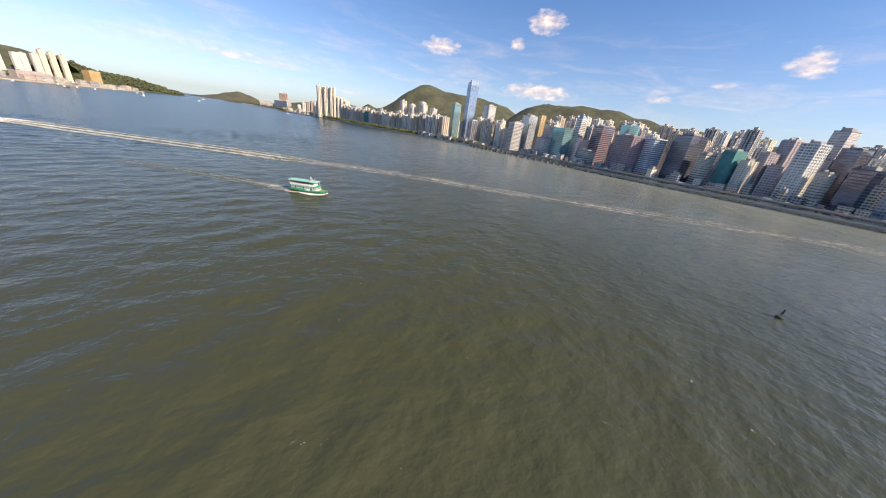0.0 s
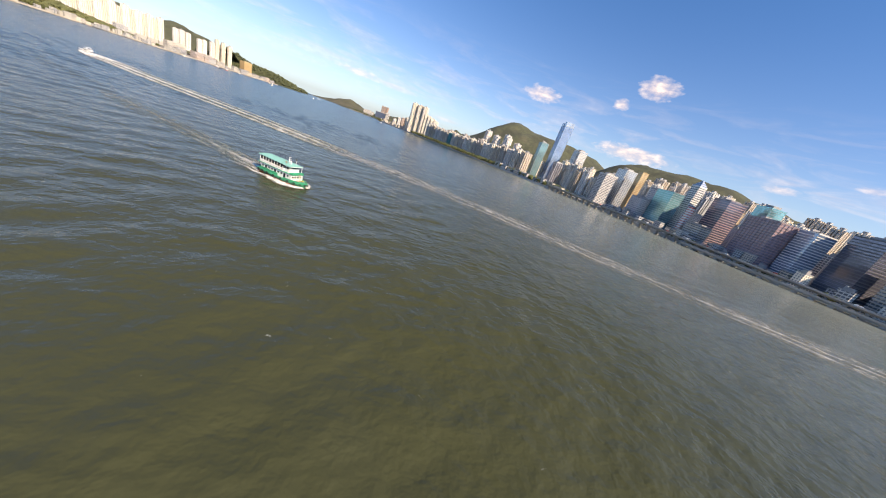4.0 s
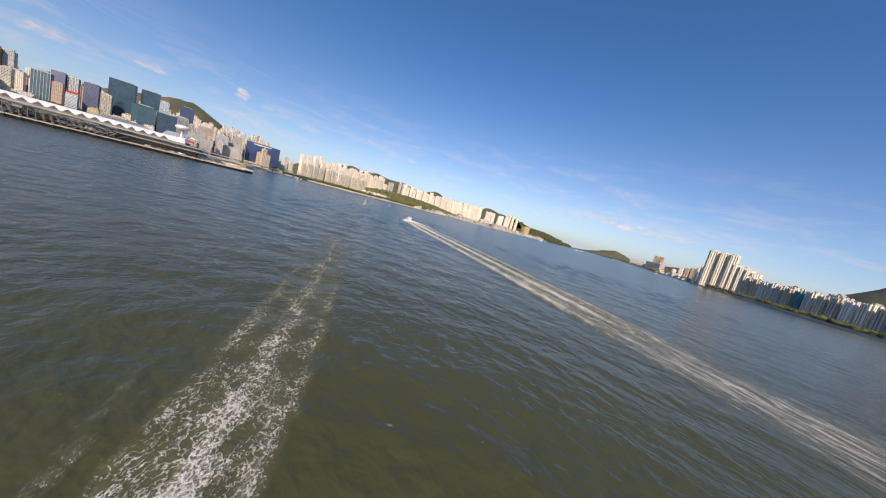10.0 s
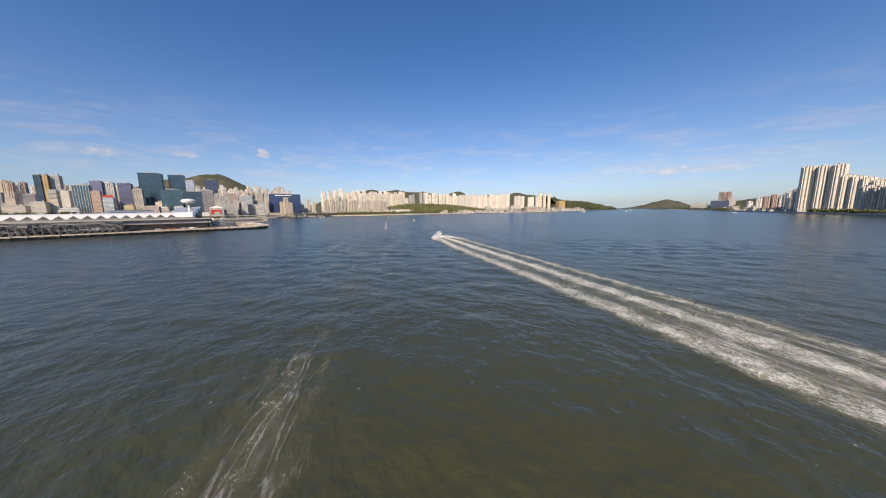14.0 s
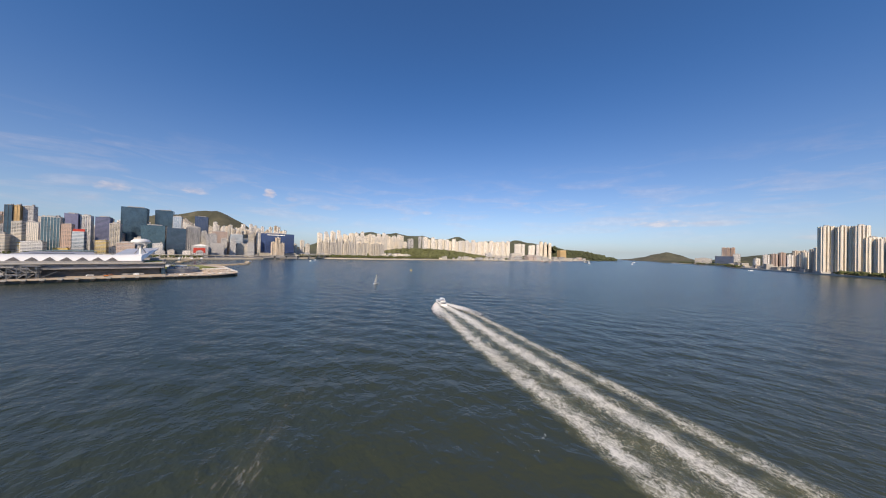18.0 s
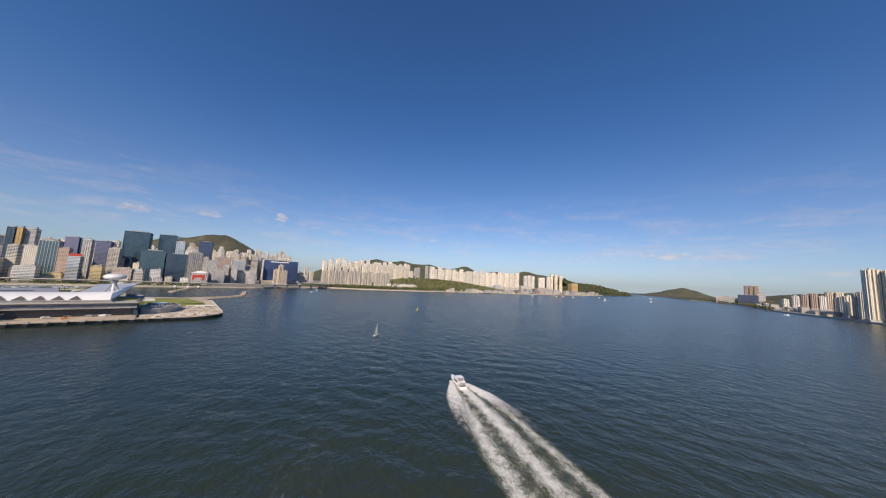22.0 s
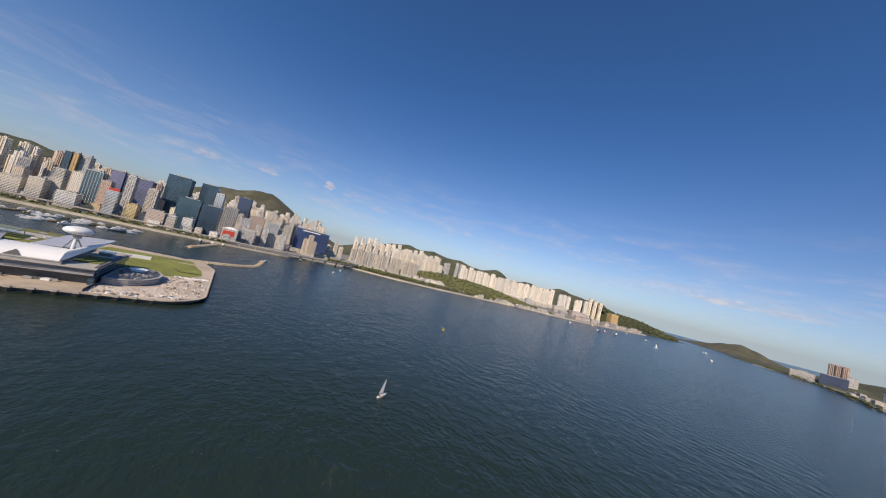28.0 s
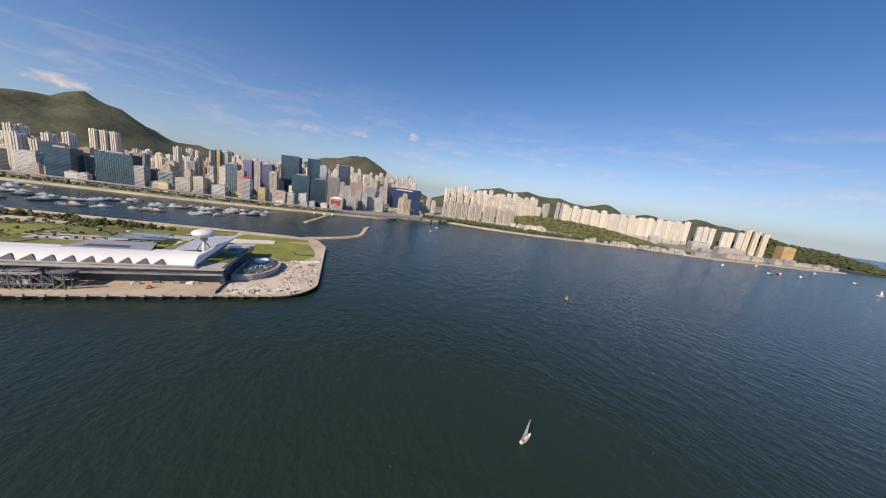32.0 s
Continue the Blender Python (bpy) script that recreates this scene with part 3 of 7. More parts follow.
def foam_strip(name, label, pts, half, cover, mat, step=2.0, across=14, rise=0.10, lump=0.0, kind="stuff"):
    """Foam lying on the water along a line. half(s), cover(s, u): half width and share of foam at s metres from the start, u from -1 to 1."""
    rows = path_points(pts, step)
    rng = random.Random(5)
    V, F, C, A, s = [], [], [], [], 0.0
    for k, (p, d) in enumerate(rows):
        if k:
            s += (p - rows[k - 1][0]).length
        side = Vector((-d.y, d.x, 0))
        for j in range(across + 1):
            u = 2 * j / across - 1
            q = p + side * u * half(s)
            cv = max(0.0, min(1.0, cover(s, u)))
            V.append((q.x, q.y, float(wave(q.x, q.y)) + rise + lump * cv * rng.uniform(0, 1)))
            C.append(cv), A.append((s, u * half(s), 0.0))
    n = across + 1
    for k in range(len(rows) - 1):
        for j in range(across):
            F.append((k * n + j + 1, k * n + j, (k + 1) * n + j, (k + 1) * n + j + 1))
    me = mesh_of(name, V, F, mat, True)
    me.attributes.new("cover", "FLOAT", "POINT").data.foreach_set("value", C)
    me.attributes.new("along", "FLOAT_VECTOR", "POINT").data.foreach_set("vector", [c for a in A for c in a])
    tagged(new(name, me), label, "wake", kind=kind)


def bell(u, c, w):
    return math.exp(-((u - c) / w) ** 2)


# the motor yacht's wake, fresh behind it and old further back
WAKE = ((492, 296), (468, 247), (441.5, 198), (406, 129), (370, 62), (333, -3))
OLD_WAKE = ((396, 104), (356, 34), (318, -33), (284, -88), (232, -158), (176, -235), (122, -315), (42, -420), (-64, -546))


def yacht_cover(s, u):
    fresh = math.exp(-s / 130)
    edge = 0.74 * bell(u, -0.66, 0.33) + 0.72 * bell(u, 0.77, 0.23) + 0.74 * bell(u, 0.10, 0.28)
    return (edge * (0.92 + 0.30 * fresh) + 0.26 * math.exp(-s / 40) + 0.12) * max(0.0, 1.0 - abs(u) ** 7) * min(1.0, max(0.0, (385 - s) / 80))


def old_cover(s, u):
    lines = 0.20 * bell(u, -0.72, 0.12) + 0.26 * bell(u, -0.38, 0.16) + 0.30 * bell(u, 0.02, 0.14) + 0.24 * bell(u, 0.36, 0.14) + 0.22 * bell(u, 0.74, 0.13)
    return (0.46 + lines) * max(0.0, 1.0 - abs(u) ** 4) * (1 - 0.2 * min(1, s / 600)) * min(1, s / 90 + .3)


foam_strip("yacht_wake", "broad white foaming wake in three bands behind a motor yacht", WAKE, lambda s: 4.6 + 16.0 * (1 - math.exp(-s / 42)), yacht_cover, M_FOAM, 1.6, 44, 0.14, 0.3)
foam_strip("old_wake", "thin pale old wake streaks drifting on the water", OLD_WAKE, lambda s: 24.0 - s * .004, old_cover, M_FOAM_THIN, 3.0, 44, 0.16, 0.05)

# ---------------------------------------------------------------- land and hills
def land(name, label, coast, depth, z=3.6, mat=None):
    """Flat ground behind a sea wall; the coast line runs with the land on its left."""
    pts = list(coast)
    back = [(x + depth[0], y + depth[1]) for x, y in reversed(pts)]
    s = Solid().prism(pts + back, -1.5, z)
    tagged(new(name, s.mesh(name, mat or M_LAND)), label, "ground", kind="structure")


KT_COAST = ((2900, 960), (2560, 975), (2250, 1025), (1960, 1065), (1660, 1178), (1400, 1243), (1190, 1275), (1000, 1345), (860, 1440), (740, 1440), (640, 1395), (560, 1362), (420, 1345), (259, 1340), (113, 1344), (-18, 1350), (-150, 1376), (-375, 1404), (-1400, 1560))
HK_COAST = ((-900, -760), (-100, -672), (60, -640), (230, -600), (330, -575), (470, -548), (640, -520), (780, -486), (980, -420), (1340, -300), (1620, -210), (1890, -110), (2080, -20), (2290, 70), (2700, 110), (3050, 190), (3330, 330), (3420, 470))
land("ground_north", "paved and built-up shore land behind a sea wall", KT_COAST, (300, 3000))
land("ground_south", "paved and built-up island shore behind a sea wall", tuple(reversed(HK_COAST)), (900, -3000))


def sea_wall(label, coast, inward, mat, wide=9.0):
    """A pale capped wall and paved walk along a coast, inward on the given side."""
    rings = []
    for i, (x, y) in enumerate(coast):
        a, b = coast[max(i - 1, 0)], coast[min(i + 1, len(coast) - 1)]
        L = math.hypot(b[0] - a[0], b[1] - a[1])
        nx, ny = -(b[1] - a[1]) / L * inward, (b[0] - a[0]) / L * inward
        rings.append([(x - nx * 1.2, y - ny * 1.2, -1), (x - nx * 0.4, y - ny * 0.4, 4.6), (x + nx * 1.0, y + ny * 1.0, 4.6), (x + nx * 1.2, y + ny * 1.2, 3.75), (x + nx * wide, y + ny * wide, 3.75), (x + nx * wide, y + ny * wide, -1)])
    tagged(new("sea_wall", Solid().loft(rings).mesh("sea_wall", mat)), label, "sea wall", kind="structure")


sea_wall("pale stone sea wall and paved walk along the northern shore", KT_COAST, -1, plain("sea_wall_stone", (0.46, 0.41, 0.33), 0.9, grain=0.12, vary=0.3, dirt=(0.16, 0.14, 0.1)), 22.0)
sea_wall("grey concrete sea wall and walk along the island shore", HK_COAST, -1, M_CONC)


def hill(name, label, x0, y0, x1, y1, peaks, mat, step=38.0, rough=14.0):
    """Wooded ground raised by peaks of x, y, height, spread along and across, turn."""
    nx, ny = int((x1 - x0) / step) + 1, int((y1 - y0) / step) + 1
    V, F = [], []
    for j in range(ny):
        for i in range(nx):
            x, y = x0 + i * step, y0 + j * step
            z = 0.0
            for px, py, h, sa, sc, turn in peaks:
                c, s = math.cos(radians(turn)), math.sin(radians(turn))
                a, b = (x - px) * c + (y - py) * s, -(x - px) * s + (y - py) * c
                r = math.hypot(a / sa, b / sc)
                z += (h * math.exp(-r ** 1.9)) ** 3
            z = z ** (1 / 3) * 0.93
            z += (0.11 * z) * noise.ridged_multi_fractal(Vector((x / 420, y / 420, 0.7)), 0.9, 2.1, 6, 1.0, 2.0) - 0.11 * z - 6
            if z > 4:
                z += rough * noise.fractal(Vector((x / 160, y / 160, 2.1)), 0.9, 2.2, 5) * min(1, z / 60) + 0.25 * rough * noise.noise(Vector((x / 30, y / 30, 0.4)))
            V.append((x, y, z))
    for j in range(ny - 1):
        for i in range(nx - 1):
            a = j * nx + i
            if max(V[a][2], V[a + 1][2], V[a + nx][2], V[a + nx + 1][2]) > -3:
                F.append((a, a + 1, a + nx + 1, a + nx))
    tagged(new(name, mesh_of(name, V, F, mat, True)), label, "hill", kind="structure")

    def height(x, y):
        i, j = int(round((x - x0) / step)), int(round((y - y0) / step))
        return V[j * nx + i][2] if 0 <= i < nx and 0 <= j < ny else -99
    return height


def far(bearing, dist, frm):
    """A place by its bearing (clockwise from +y) and distance from a place."""
    return frm[0] + dist * math.sin(radians(bearing)), frm[1] + dist * math.cos(radians(bearing))


def peak(bearing, dist, height, sa, sc, turn, frm):
    return (*far(bearing, dist, frm), height, sa, sc, turn)


AT0, AT23, AT32 = (1, 1), (357, 174), (421, 348)


def ridge(frm, dist, deep, *pairs, broad=1.35):
    """Peaks side by side along a skyline: bearing and height of each."""
    out = []
    for k, (bearing, height) in enumerate(pairs):
        near = min(abs(bearing - b2) for b2, _ in pairs if b2 != bearing)
        out.append((*far(bearing, dist, frm), height * 0.97, dist * math.tan(radians(near)) * broad + 30, deep, -bearing))
    return out


hill("hill_island_west", "tall dark-green wooded mountain behind the island towers", -900, -3900, 3900, -60,
     ridge(AT0, 3100, 200, (98.6, 90), (101.2, 150), (103.6, 100), broad=.6) + ridge(AT0, 3100, 480, (108.8, 315), (112.5, 378), (117.6, 383), (122.9, 305), (126.6, 225)) + ridge(AT0, 2350, 420, (130.6, 262), (134.4, 245), (139.4, 275), (144.6, 235), (149.9, 210), (155, 190), (162, 160), (170, 150)), M_HILL)
hill("hill_kowloon_peak", "high bare-topped green mountain above the northern towers", -3900, 2200, 1000, 4750,
     ridge(AT32, 3750, 560, (-48, 372), (-42, 378), (-37, 384), (-34, 396), (-31.6, 425), (-30.1, 455), (-28.2, 405), (-25.9, 318), (-21.4, 245), (-16, 185), (-10, 140)), M_HILL, 46)
hill("hill_kwun_tong", "rounded brown-green hill behind the northern estates", -500, 2300, 1700, 3900,
     ridge(AT23, 3050, 330, (-4.5, 200), (-1.6, 290), (2.3, 345), (5.3, 315), (7.7, 255), (11, 165), (14, 100)), M_HILL_FAR, 40, 6)
hill("hill_east_ridge", "low wooded ridge behind rows of pale flats", 900, 1400, 4200, 3300,
     ridge(AT23, 3000, 300, (22, 150), (26.6, 222), (29.9, 270), (34.9, 272), (40, 228), (44, 190), (47.9, 226), (53.3, 194), (56.5, 165), (59.6, 208), (62.5, 175), (65.4, 150), broad=0.95), M_HILL, 34, 8)
HEADLAND = hill("hill_green_headland", "steep wooded headland running down to the water", 2500, 850, 4400, 2100,
     ridge(AT23, 3250, 150, (63, 130), (65.4, 140), (68.9, 99), (71.2, 70), (73.1, 52)), M_WOOD, 26, 6)
PARK = hill("hill_park", "low bright-green wooded knoll by the shore road", 1200, 1180, 2300, 2000,
     ridge(AT23, 1850, 85, (34, 40), (37, 56), (41, 56), (45, 52), (49, 36)), M_PARK, 16, 4)
hill("island_far", "hazy green island closing the channel", 3800, -500, 5100, 1700,
     ridge(AT23, 4350, 240, (78.6, 26), (80.2, 52), (82.0, 102), (83.5, 128), (85, 88), (86.5, 40), broad=0.8), M_HILL_FAR, 30, 5)
hill("hill_island_east", "low wooded hills behind the eastern island flats", 2300, -1700, 4300, 700,
     ridge(AT23, 3200, 230, (92, 60), (95, 85), (98.5, 112), (102, 125)) + ridge(AT23, 3300, 80, (85, 30), (86.5, 36), (88, 30)), M_HILL, 36, 7)


# ---------------------------------------------------------------- buildings
def band_mesh(w, d, high, proud, mat):
    x, y = w / 2 + proud, d / 2 + proud
    return Solid().box(-x, -y, 0, x, -d / 2, high).box(-x, d / 2, 0, x, y, high).box(-x, -d / 2, 0, -w / 2, d / 2, high).box(w / 2, -d / 2, 0, x, d / 2, high).mesh("floor_band", mat)


def add_bands(b, w, d, h, floor, mat):
    me = band_mesh(w, d, 1.1, 0.35, mat)
    z = floor
    while z < h - 0.5 * floor:
        part("floor_band", me, b, m=pose(0, 0, z))
        z += floor


def add_fins(b, w, d, h, bay, mat):
    fx, fy = Solid().box(-.35, -.6, 0, .35, 0, h + 1).mesh("fin", mat), Solid().box(-.35, 0, 0, .35, .6, h + 1).mesh("fin", mat)
    n = max(2, int(w / bay))
    for i in range(n + 1):
        x = -w / 2 + w * i / n
        part("fin", fx, b, m=pose(x, -d / 2, 0)), part("fin", fy, b, m=pose(x, d / 2, 0))
    n = max(2, int(d / bay))
    for i in range(n + 1):
        y = -d / 2 + d * i / n
        part("fin", fy, b, m=pose(-w / 2, y, 0, 0, 0, 90)), part("fin", fx, b, m=pose(w / 2, y, 0, 0, 0, 90))


KINDS = {"small island blocks": "small_building", "village houses": "village_house", "low-rise slope flats": "low_rise_flats", "eastern sheds": "shed", "shore sheds": "shed", "waterside workshops": "workshop",
         "northern town blocks": "factory_block", "small northern blocks": "factory_block", "older island towers": "tower_block"}


def office(x, y, w, d, h, rot, mat, label, trim=None, floor=4.0, style="bands", z0=3.5, crown=True, group=""):
    """A slab or tower with storey bands or fins, a roof edge and plant on the roof."""
    b = thing(KINDS.get(group, "office_building"), label, "building", pose(x, y, z0, 0, 0, rot), group)
    h -= z0
    part("wall", Solid().box(-w / 2, -d / 2, -2, w / 2, d / 2, h).mesh("wall", mat), b)
    if "bands" in style:
        add_bands(b, w, d, h, floor, trim or M_PALE_TRIM)
    if "fins" in style:
        add_fins(b, w, d, h, 5.5, trim or M_PALE_TRIM)
    part("parapet", Solid().box(-w / 2 - .3, -d / 2 - .3, h, w / 2 + .3, -d / 2 + .3, h + 1.4).box(-w / 2 - .3, d / 2 - .3, h, w / 2 + .3, d / 2 + .3, h + 1.4)
         .box(-w / 2 - .3, -d / 2 + .3, h, -w / 2 + .3, d / 2 - .3, h + 1.4).box(w / 2 - .3, -d / 2 + .3, h, w / 2 + .3, d / 2 - .3, h + 1.4).mesh("parapet", trim or M_PLANT), b)
    if crown:
        rng = random.Random(int(x * 7 + y))
        part("roof_plant", Solid().box(-w * .28, -d * .25, h, w * .2, d * .25, h + rng.uniform(3, 6)).mesh("roof_plant", M_PLANT), b)
        part("lift_house", Solid().box(w * .2, -d * .15, h, w * .34, d * .2, h + rng.uniform(4, 8)).mesh("lift_house", M_PLANT), b)
    return b


def side(a, b, depth, slots, slot):
    """One side of a plan from a to b, cut by deep narrow light wells; inwards is on the left."""
    ax, ay, dx, dy = a[0], a[1], b[0] - a[0], b[1] - a[1]
    L = math.hypot(dx, dy)
    ux, uy = dx / L, dy / L
    out = [a]
    for k in range(slots):
        for s, d in (((k + 1) / (slots + 1) * L - slot / 2, 0), ((k + 1) / (slots + 1) * L - slot / 2, depth), ((k + 1) / (slots + 1) * L + slot / 2, depth), ((k + 1) / (slots + 1) * L + slot / 2, 0)):
            out.append((ax + ux * s - uy * d, ay + uy * s + ux * d))
    return out


def cross_plan(w, d, notch=0.13, slots=2):
    """The outline of a block of flats: cut corners and deep light wells."""
    a, b = w / 2, d / 2
    px, py = a * (1 - 2 * notch), b * (1 - 2 * notch)
    deep, wide = 0.19 * min(w, d), 0.11 * min(w, d)
    out = []
    for p, q in (((-px, -b), (px, -b)), ((a, -py), (a, py)), ((px, b), (-px, b)), ((-a, py), (-a, -py))):
        out += side(p, q, deep, slots, wide) + [q]
        corner = {((px, -b)): (px, -py), (a, py): (px, py), (-px, b): (-px, py), (-a, -py): (-px, -py)}[q]
        out.append(corner)
    return out


FLATS = {}


def flats(x, y, w, d, h, rot, mat, label, z0=3.5, group="", far_off=True):
    """A residential tower; towers of one size and finish share their meshes."""
    key = (round(w / 2), round(d / 2), round(h / 6), mat.name)
    if key in FLATS:
        b = copy_thing(FLATS[key], pose(x, y, z0, 0, 0, rot))
        return tagged(b, label, "apartment tower", group)
    b = thing("apartment_tower", label, "apartment tower", pose(x, y, z0, 0, 0, rot), group)
    plan = cross_plan(w, d)
    part("wall", Solid().prism(plan, -70, h - z0).mesh("wall", mat), b)
    part("roof_tank", Solid().box(-w * .16, -d * .14, h - z0, w * .14, d * .16, h - z0 + 5).box(-w * .05, -d * .3, h - z0, w * .12, -d * .2, h - z0 + 3).mesh("roof_tank", M_RES_GREY), b)
    part("base", Solid().box(-w * .56, -d * .56, -70, w * .56, d * .56, 7).mesh("base", M_CONC), b)
    FLATS[key] = b
    return b


def plain_towers(rng, n, area, size, height, mat, rot, z0):
    """A far quarter of towers, too many to tell apart, as one mesh."""
    s = Solid()
    x0, y0, x1, y1 = area
    c, q = math.cos(radians(rot)), math.sin(radians(rot))
    for k in range(n):
        x, y, w = rng.uniform(x0, x1), rng.uniform(y0, y1), rng.uniform(*size)
        zz = z0 + max(0, y - y0) * 0.05
        h = zz + rng.uniform(*height)
        for m, add in ((1.0, 0.0), (0.3, 5.0)):
            plan = cross_plan(w * m, w * m * rng.uniform(.8, 1.1))
            s.prism([(x + px * c - py * q, y + px * q + py * c) for px, py in plan], -5 if add == 0 else h, h + add)
    tagged(new("distant_towers", s.mesh("distant_towers", mat)), "dense crowd of far residential towers in the northern town", "towers", kind="stuff")


def block_rows(rng, n, area, size, height, mats, rot, label, group, z0=3.5, kind="office"):
    """Blocks scattered over a quarter of the town, on a loose grid."""
    x0, y0, x1, y1 = area
    cols = max(1, int(math.sqrt(n * abs(x1 - x0) / max(1, abs(y1 - y0)))))
    rows_ = max(1, math.ceil(n / cols))
    for k in range(n):
        i, j = k % cols, k // cols
        x = x0 + (x1 - x0) * (i + 0.5 + rng.uniform(-.3, .3)) / cols
        y = y0 + (y1 - y0) * (j + 0.5 + rng.uniform(-.3, .3)) / rows_
        w, d, h = rng.uniform(*size), rng.uniform(*size) * 0.85, rng.uniform(*height)
        zz = z0(x, y) if callable(z0) else z0
        if kind == "office":
            office(x, y, w, d, h + zz, rot + rng.choice((0, 0, 90)), rng.choice(mats), label, floor=4.2, style="", z0=zz, group=group)
        else:
            q = 4 * round(w / 4)
            flats(x, y, q, q, 12 * round((h + zz) / 12) if not callable(z0) else zz + 12 * round(h / 12), rot, rng.choice(mats), label, z0=zz, group=group)


rng = random.Random(11)
# --- island shore, from the narrow blocks in the west to the tall flats in the east
HK = 17.0
HW, HE = -16.0, -4.0
O = "island waterfront offices"


def along_shore(x):
    """The island's street grid stretches a little towards the east."""
    return x + float(np.interp(x, (30, 158, 224, 288, 374, 440, 495, 648, 672, 975, 1060, 1200), (0, 10, 22, 25, 32, 46, 64, 60, 84, 79, 40, 0)))


office(along_shore(672), -590, 30, 34, 82, HE, M_OFF_WHITE, "plain white slab office block beside the elevated road", M_WHITE, style="", group=O)
office(along_shore(676), -640, 36, 30, 107, HE, M_GL_PALE, "pale glass office tower with a stepped top", M_PALE_TRIM, style="fins", group=O)
office(along_shore(648), -640, 14, 16, 110, HE, M_GL_GOLD, "slim gold-clad tower lit by the sun", M_NET_GOLD, style="fins", crown=False, group=O)
office(along_shore(545), -572, 30, 24, 52, HE, M_OFF_PALE, "low dark-grey office block with ribbon windows", group=O)
office(along_shore(548), -605, 20, 22, 79, HE, M_OFF_PALE, "grey office tower with pale bands", group=O)
office(along_shore(504), -590, 40, 26, 79, HE, M_GL_TEAL, "broad teal mirror-glass office block", M_GL_TEAL, style="", crown=False, group=O)
office(along_shore(440), -594, 40, 18, 37, HW, M_OFF_BEIGE, "low pale industrial block with rows of windows", group=O)
office(along_shore(447), -640, 36, 30, 92, HW, M_GL_SLATE, "dark navy glass office tower with brown side walls", M_OFF_ROSE, group=O)
office(along_shore(374), -612, 52, 30, 76, HW, M_OFF_ROSE, "wide red-brown office block with a grid of windows", M_OFF_ROSE, style="fins", floor=4, group=O)
office(along_shore(424), -690, 28, 26, 101, HW, M_GL_TEAL, "teal glass tower rising behind a brown block", M_GL_TEAL, style="", group=O)
office(along_shore(332), -622, 24, 26, 76, HW, M_GL_BLUE, "blue glass office tower striped with white bands", M_WHITE, floor=3.6, group=O)
office(along_shore(288), -640, 36, 34, 87, HW, M_GL_SLATE, "big dark navy glass office block with fine bands", M_DARK_TRIM, floor=3.6, group=O)
office(along_shore(252), -636, 14, 20, 60, HW, M_OFF_BEIGE, "slim beige office block by the elevated road", group=O)
office(along_shore(224), -652, 20, 24, 71, HW, M_NET_GREEN, "tower wrapped in teal-green scaffold netting", M_GL_TEAL, style="", group=O)
office(along_shore(205), -652, 12, 20, 58, HW, M_RES_CREAM, "slim cream block with rounded bays", M_RES_CREAM, style="fins", group=O)
office(along_shore(197), -682, 12, 22, 73, HW, M_OFF_LILAC, "slim mauve-brown tower behind the elevated road", style="fins", trim=M_OFF_LILAC, group=O)
office(along_shore(188), -712, 18, 26, 95, HW, M_OFF_LILAC, "tall grey-mauve tower with vertical piers", style="fins", trim=M_OFF_LILAC, group=O)
office(along_shore(158), -668, 20, 22, 91, HW, M_OFF_WHITE, "white tower with a bold grid of windows", M_WHITE, style="bands fins", group=O)
office(along_shore(164), -790, 20, 22, 120, HW, M_OFF_PALE, "dark tall tower behind the waterfront", group=O)
office(along_shore(138), -752, 22, 24, 93, HW, M_GL_SLATE, "dark glass block behind the waterfront", M_DARK_TRIM, group=O)
office(along_shore(134), -668, 12, 16, 55, HW, M_OFF_BEIGE, "low beige block by the elevated road", group=O)
office(along_shore(106), -680, 22, 22, 65, HW, M_GL_SLATE, "dark glass office block by the elevated road", M_DARK_TRIM, group=O)
office(along_shore(70), -690, 26, 26, 78, HW, M_OFF_PALE, "grey office block by the elevated road", group=O)
office(along_shore(30), -700, 30, 26, 70, HW, M_OFF_LILAC, "mauve office block by the elevated road", group=O)
for i in range(46):
    x = 40 + 640 * (i + rng.uniform(-.3, .3)) / 46
    y = float(np.interp(x, (40, 230, 330, 470, 640, 700), (-655, -613, -588, -561, -534, -520))) - rng.uniform(4, 22)
    office(x, y, rng.uniform(8, 16), rng.uniform(8, 14), rng.uniform(9, 24), rng.uniform(-16, 16), rng.choice((M_OFF_BEIGE, M_RES_CREAM, M_OFF_WHITE, M_RES_TAN, M_RES_GREY)), "small low building squeezed beside the elevated road", crown=i % 3 == 0, floor=3.6, style="", group="small island blocks")
# the tower with a pyramid roof and a striped stair
b = office(along_shore(487), -622, 17, 17, 104, HE, M_OFF_WHITE, "slender white tower with a pyramid roof", M_WHITE, style="bands", crown=False, group=O)
part("pyramid_roof", Solid().loft([[(-8.5, -8.5, 101.6), (8.5, -8.5, 101.6), (8.5, 8.5, 101.6), (-8.5, 8.5, 101.6)], [(-.4, -.4, 113.5), (.4, -.4, 113.5), (.4, .4, 113.5), (-.4, .4, 113.5)]]).mesh("pyramid_roof", M_GL_PALE), b)
b = office(along_shore(466), -600, 8, 8, 62, HE, M_WHITE, "white stair tower striped with red brick bands", M_RED, floor=4.5, crown=False, group=O)
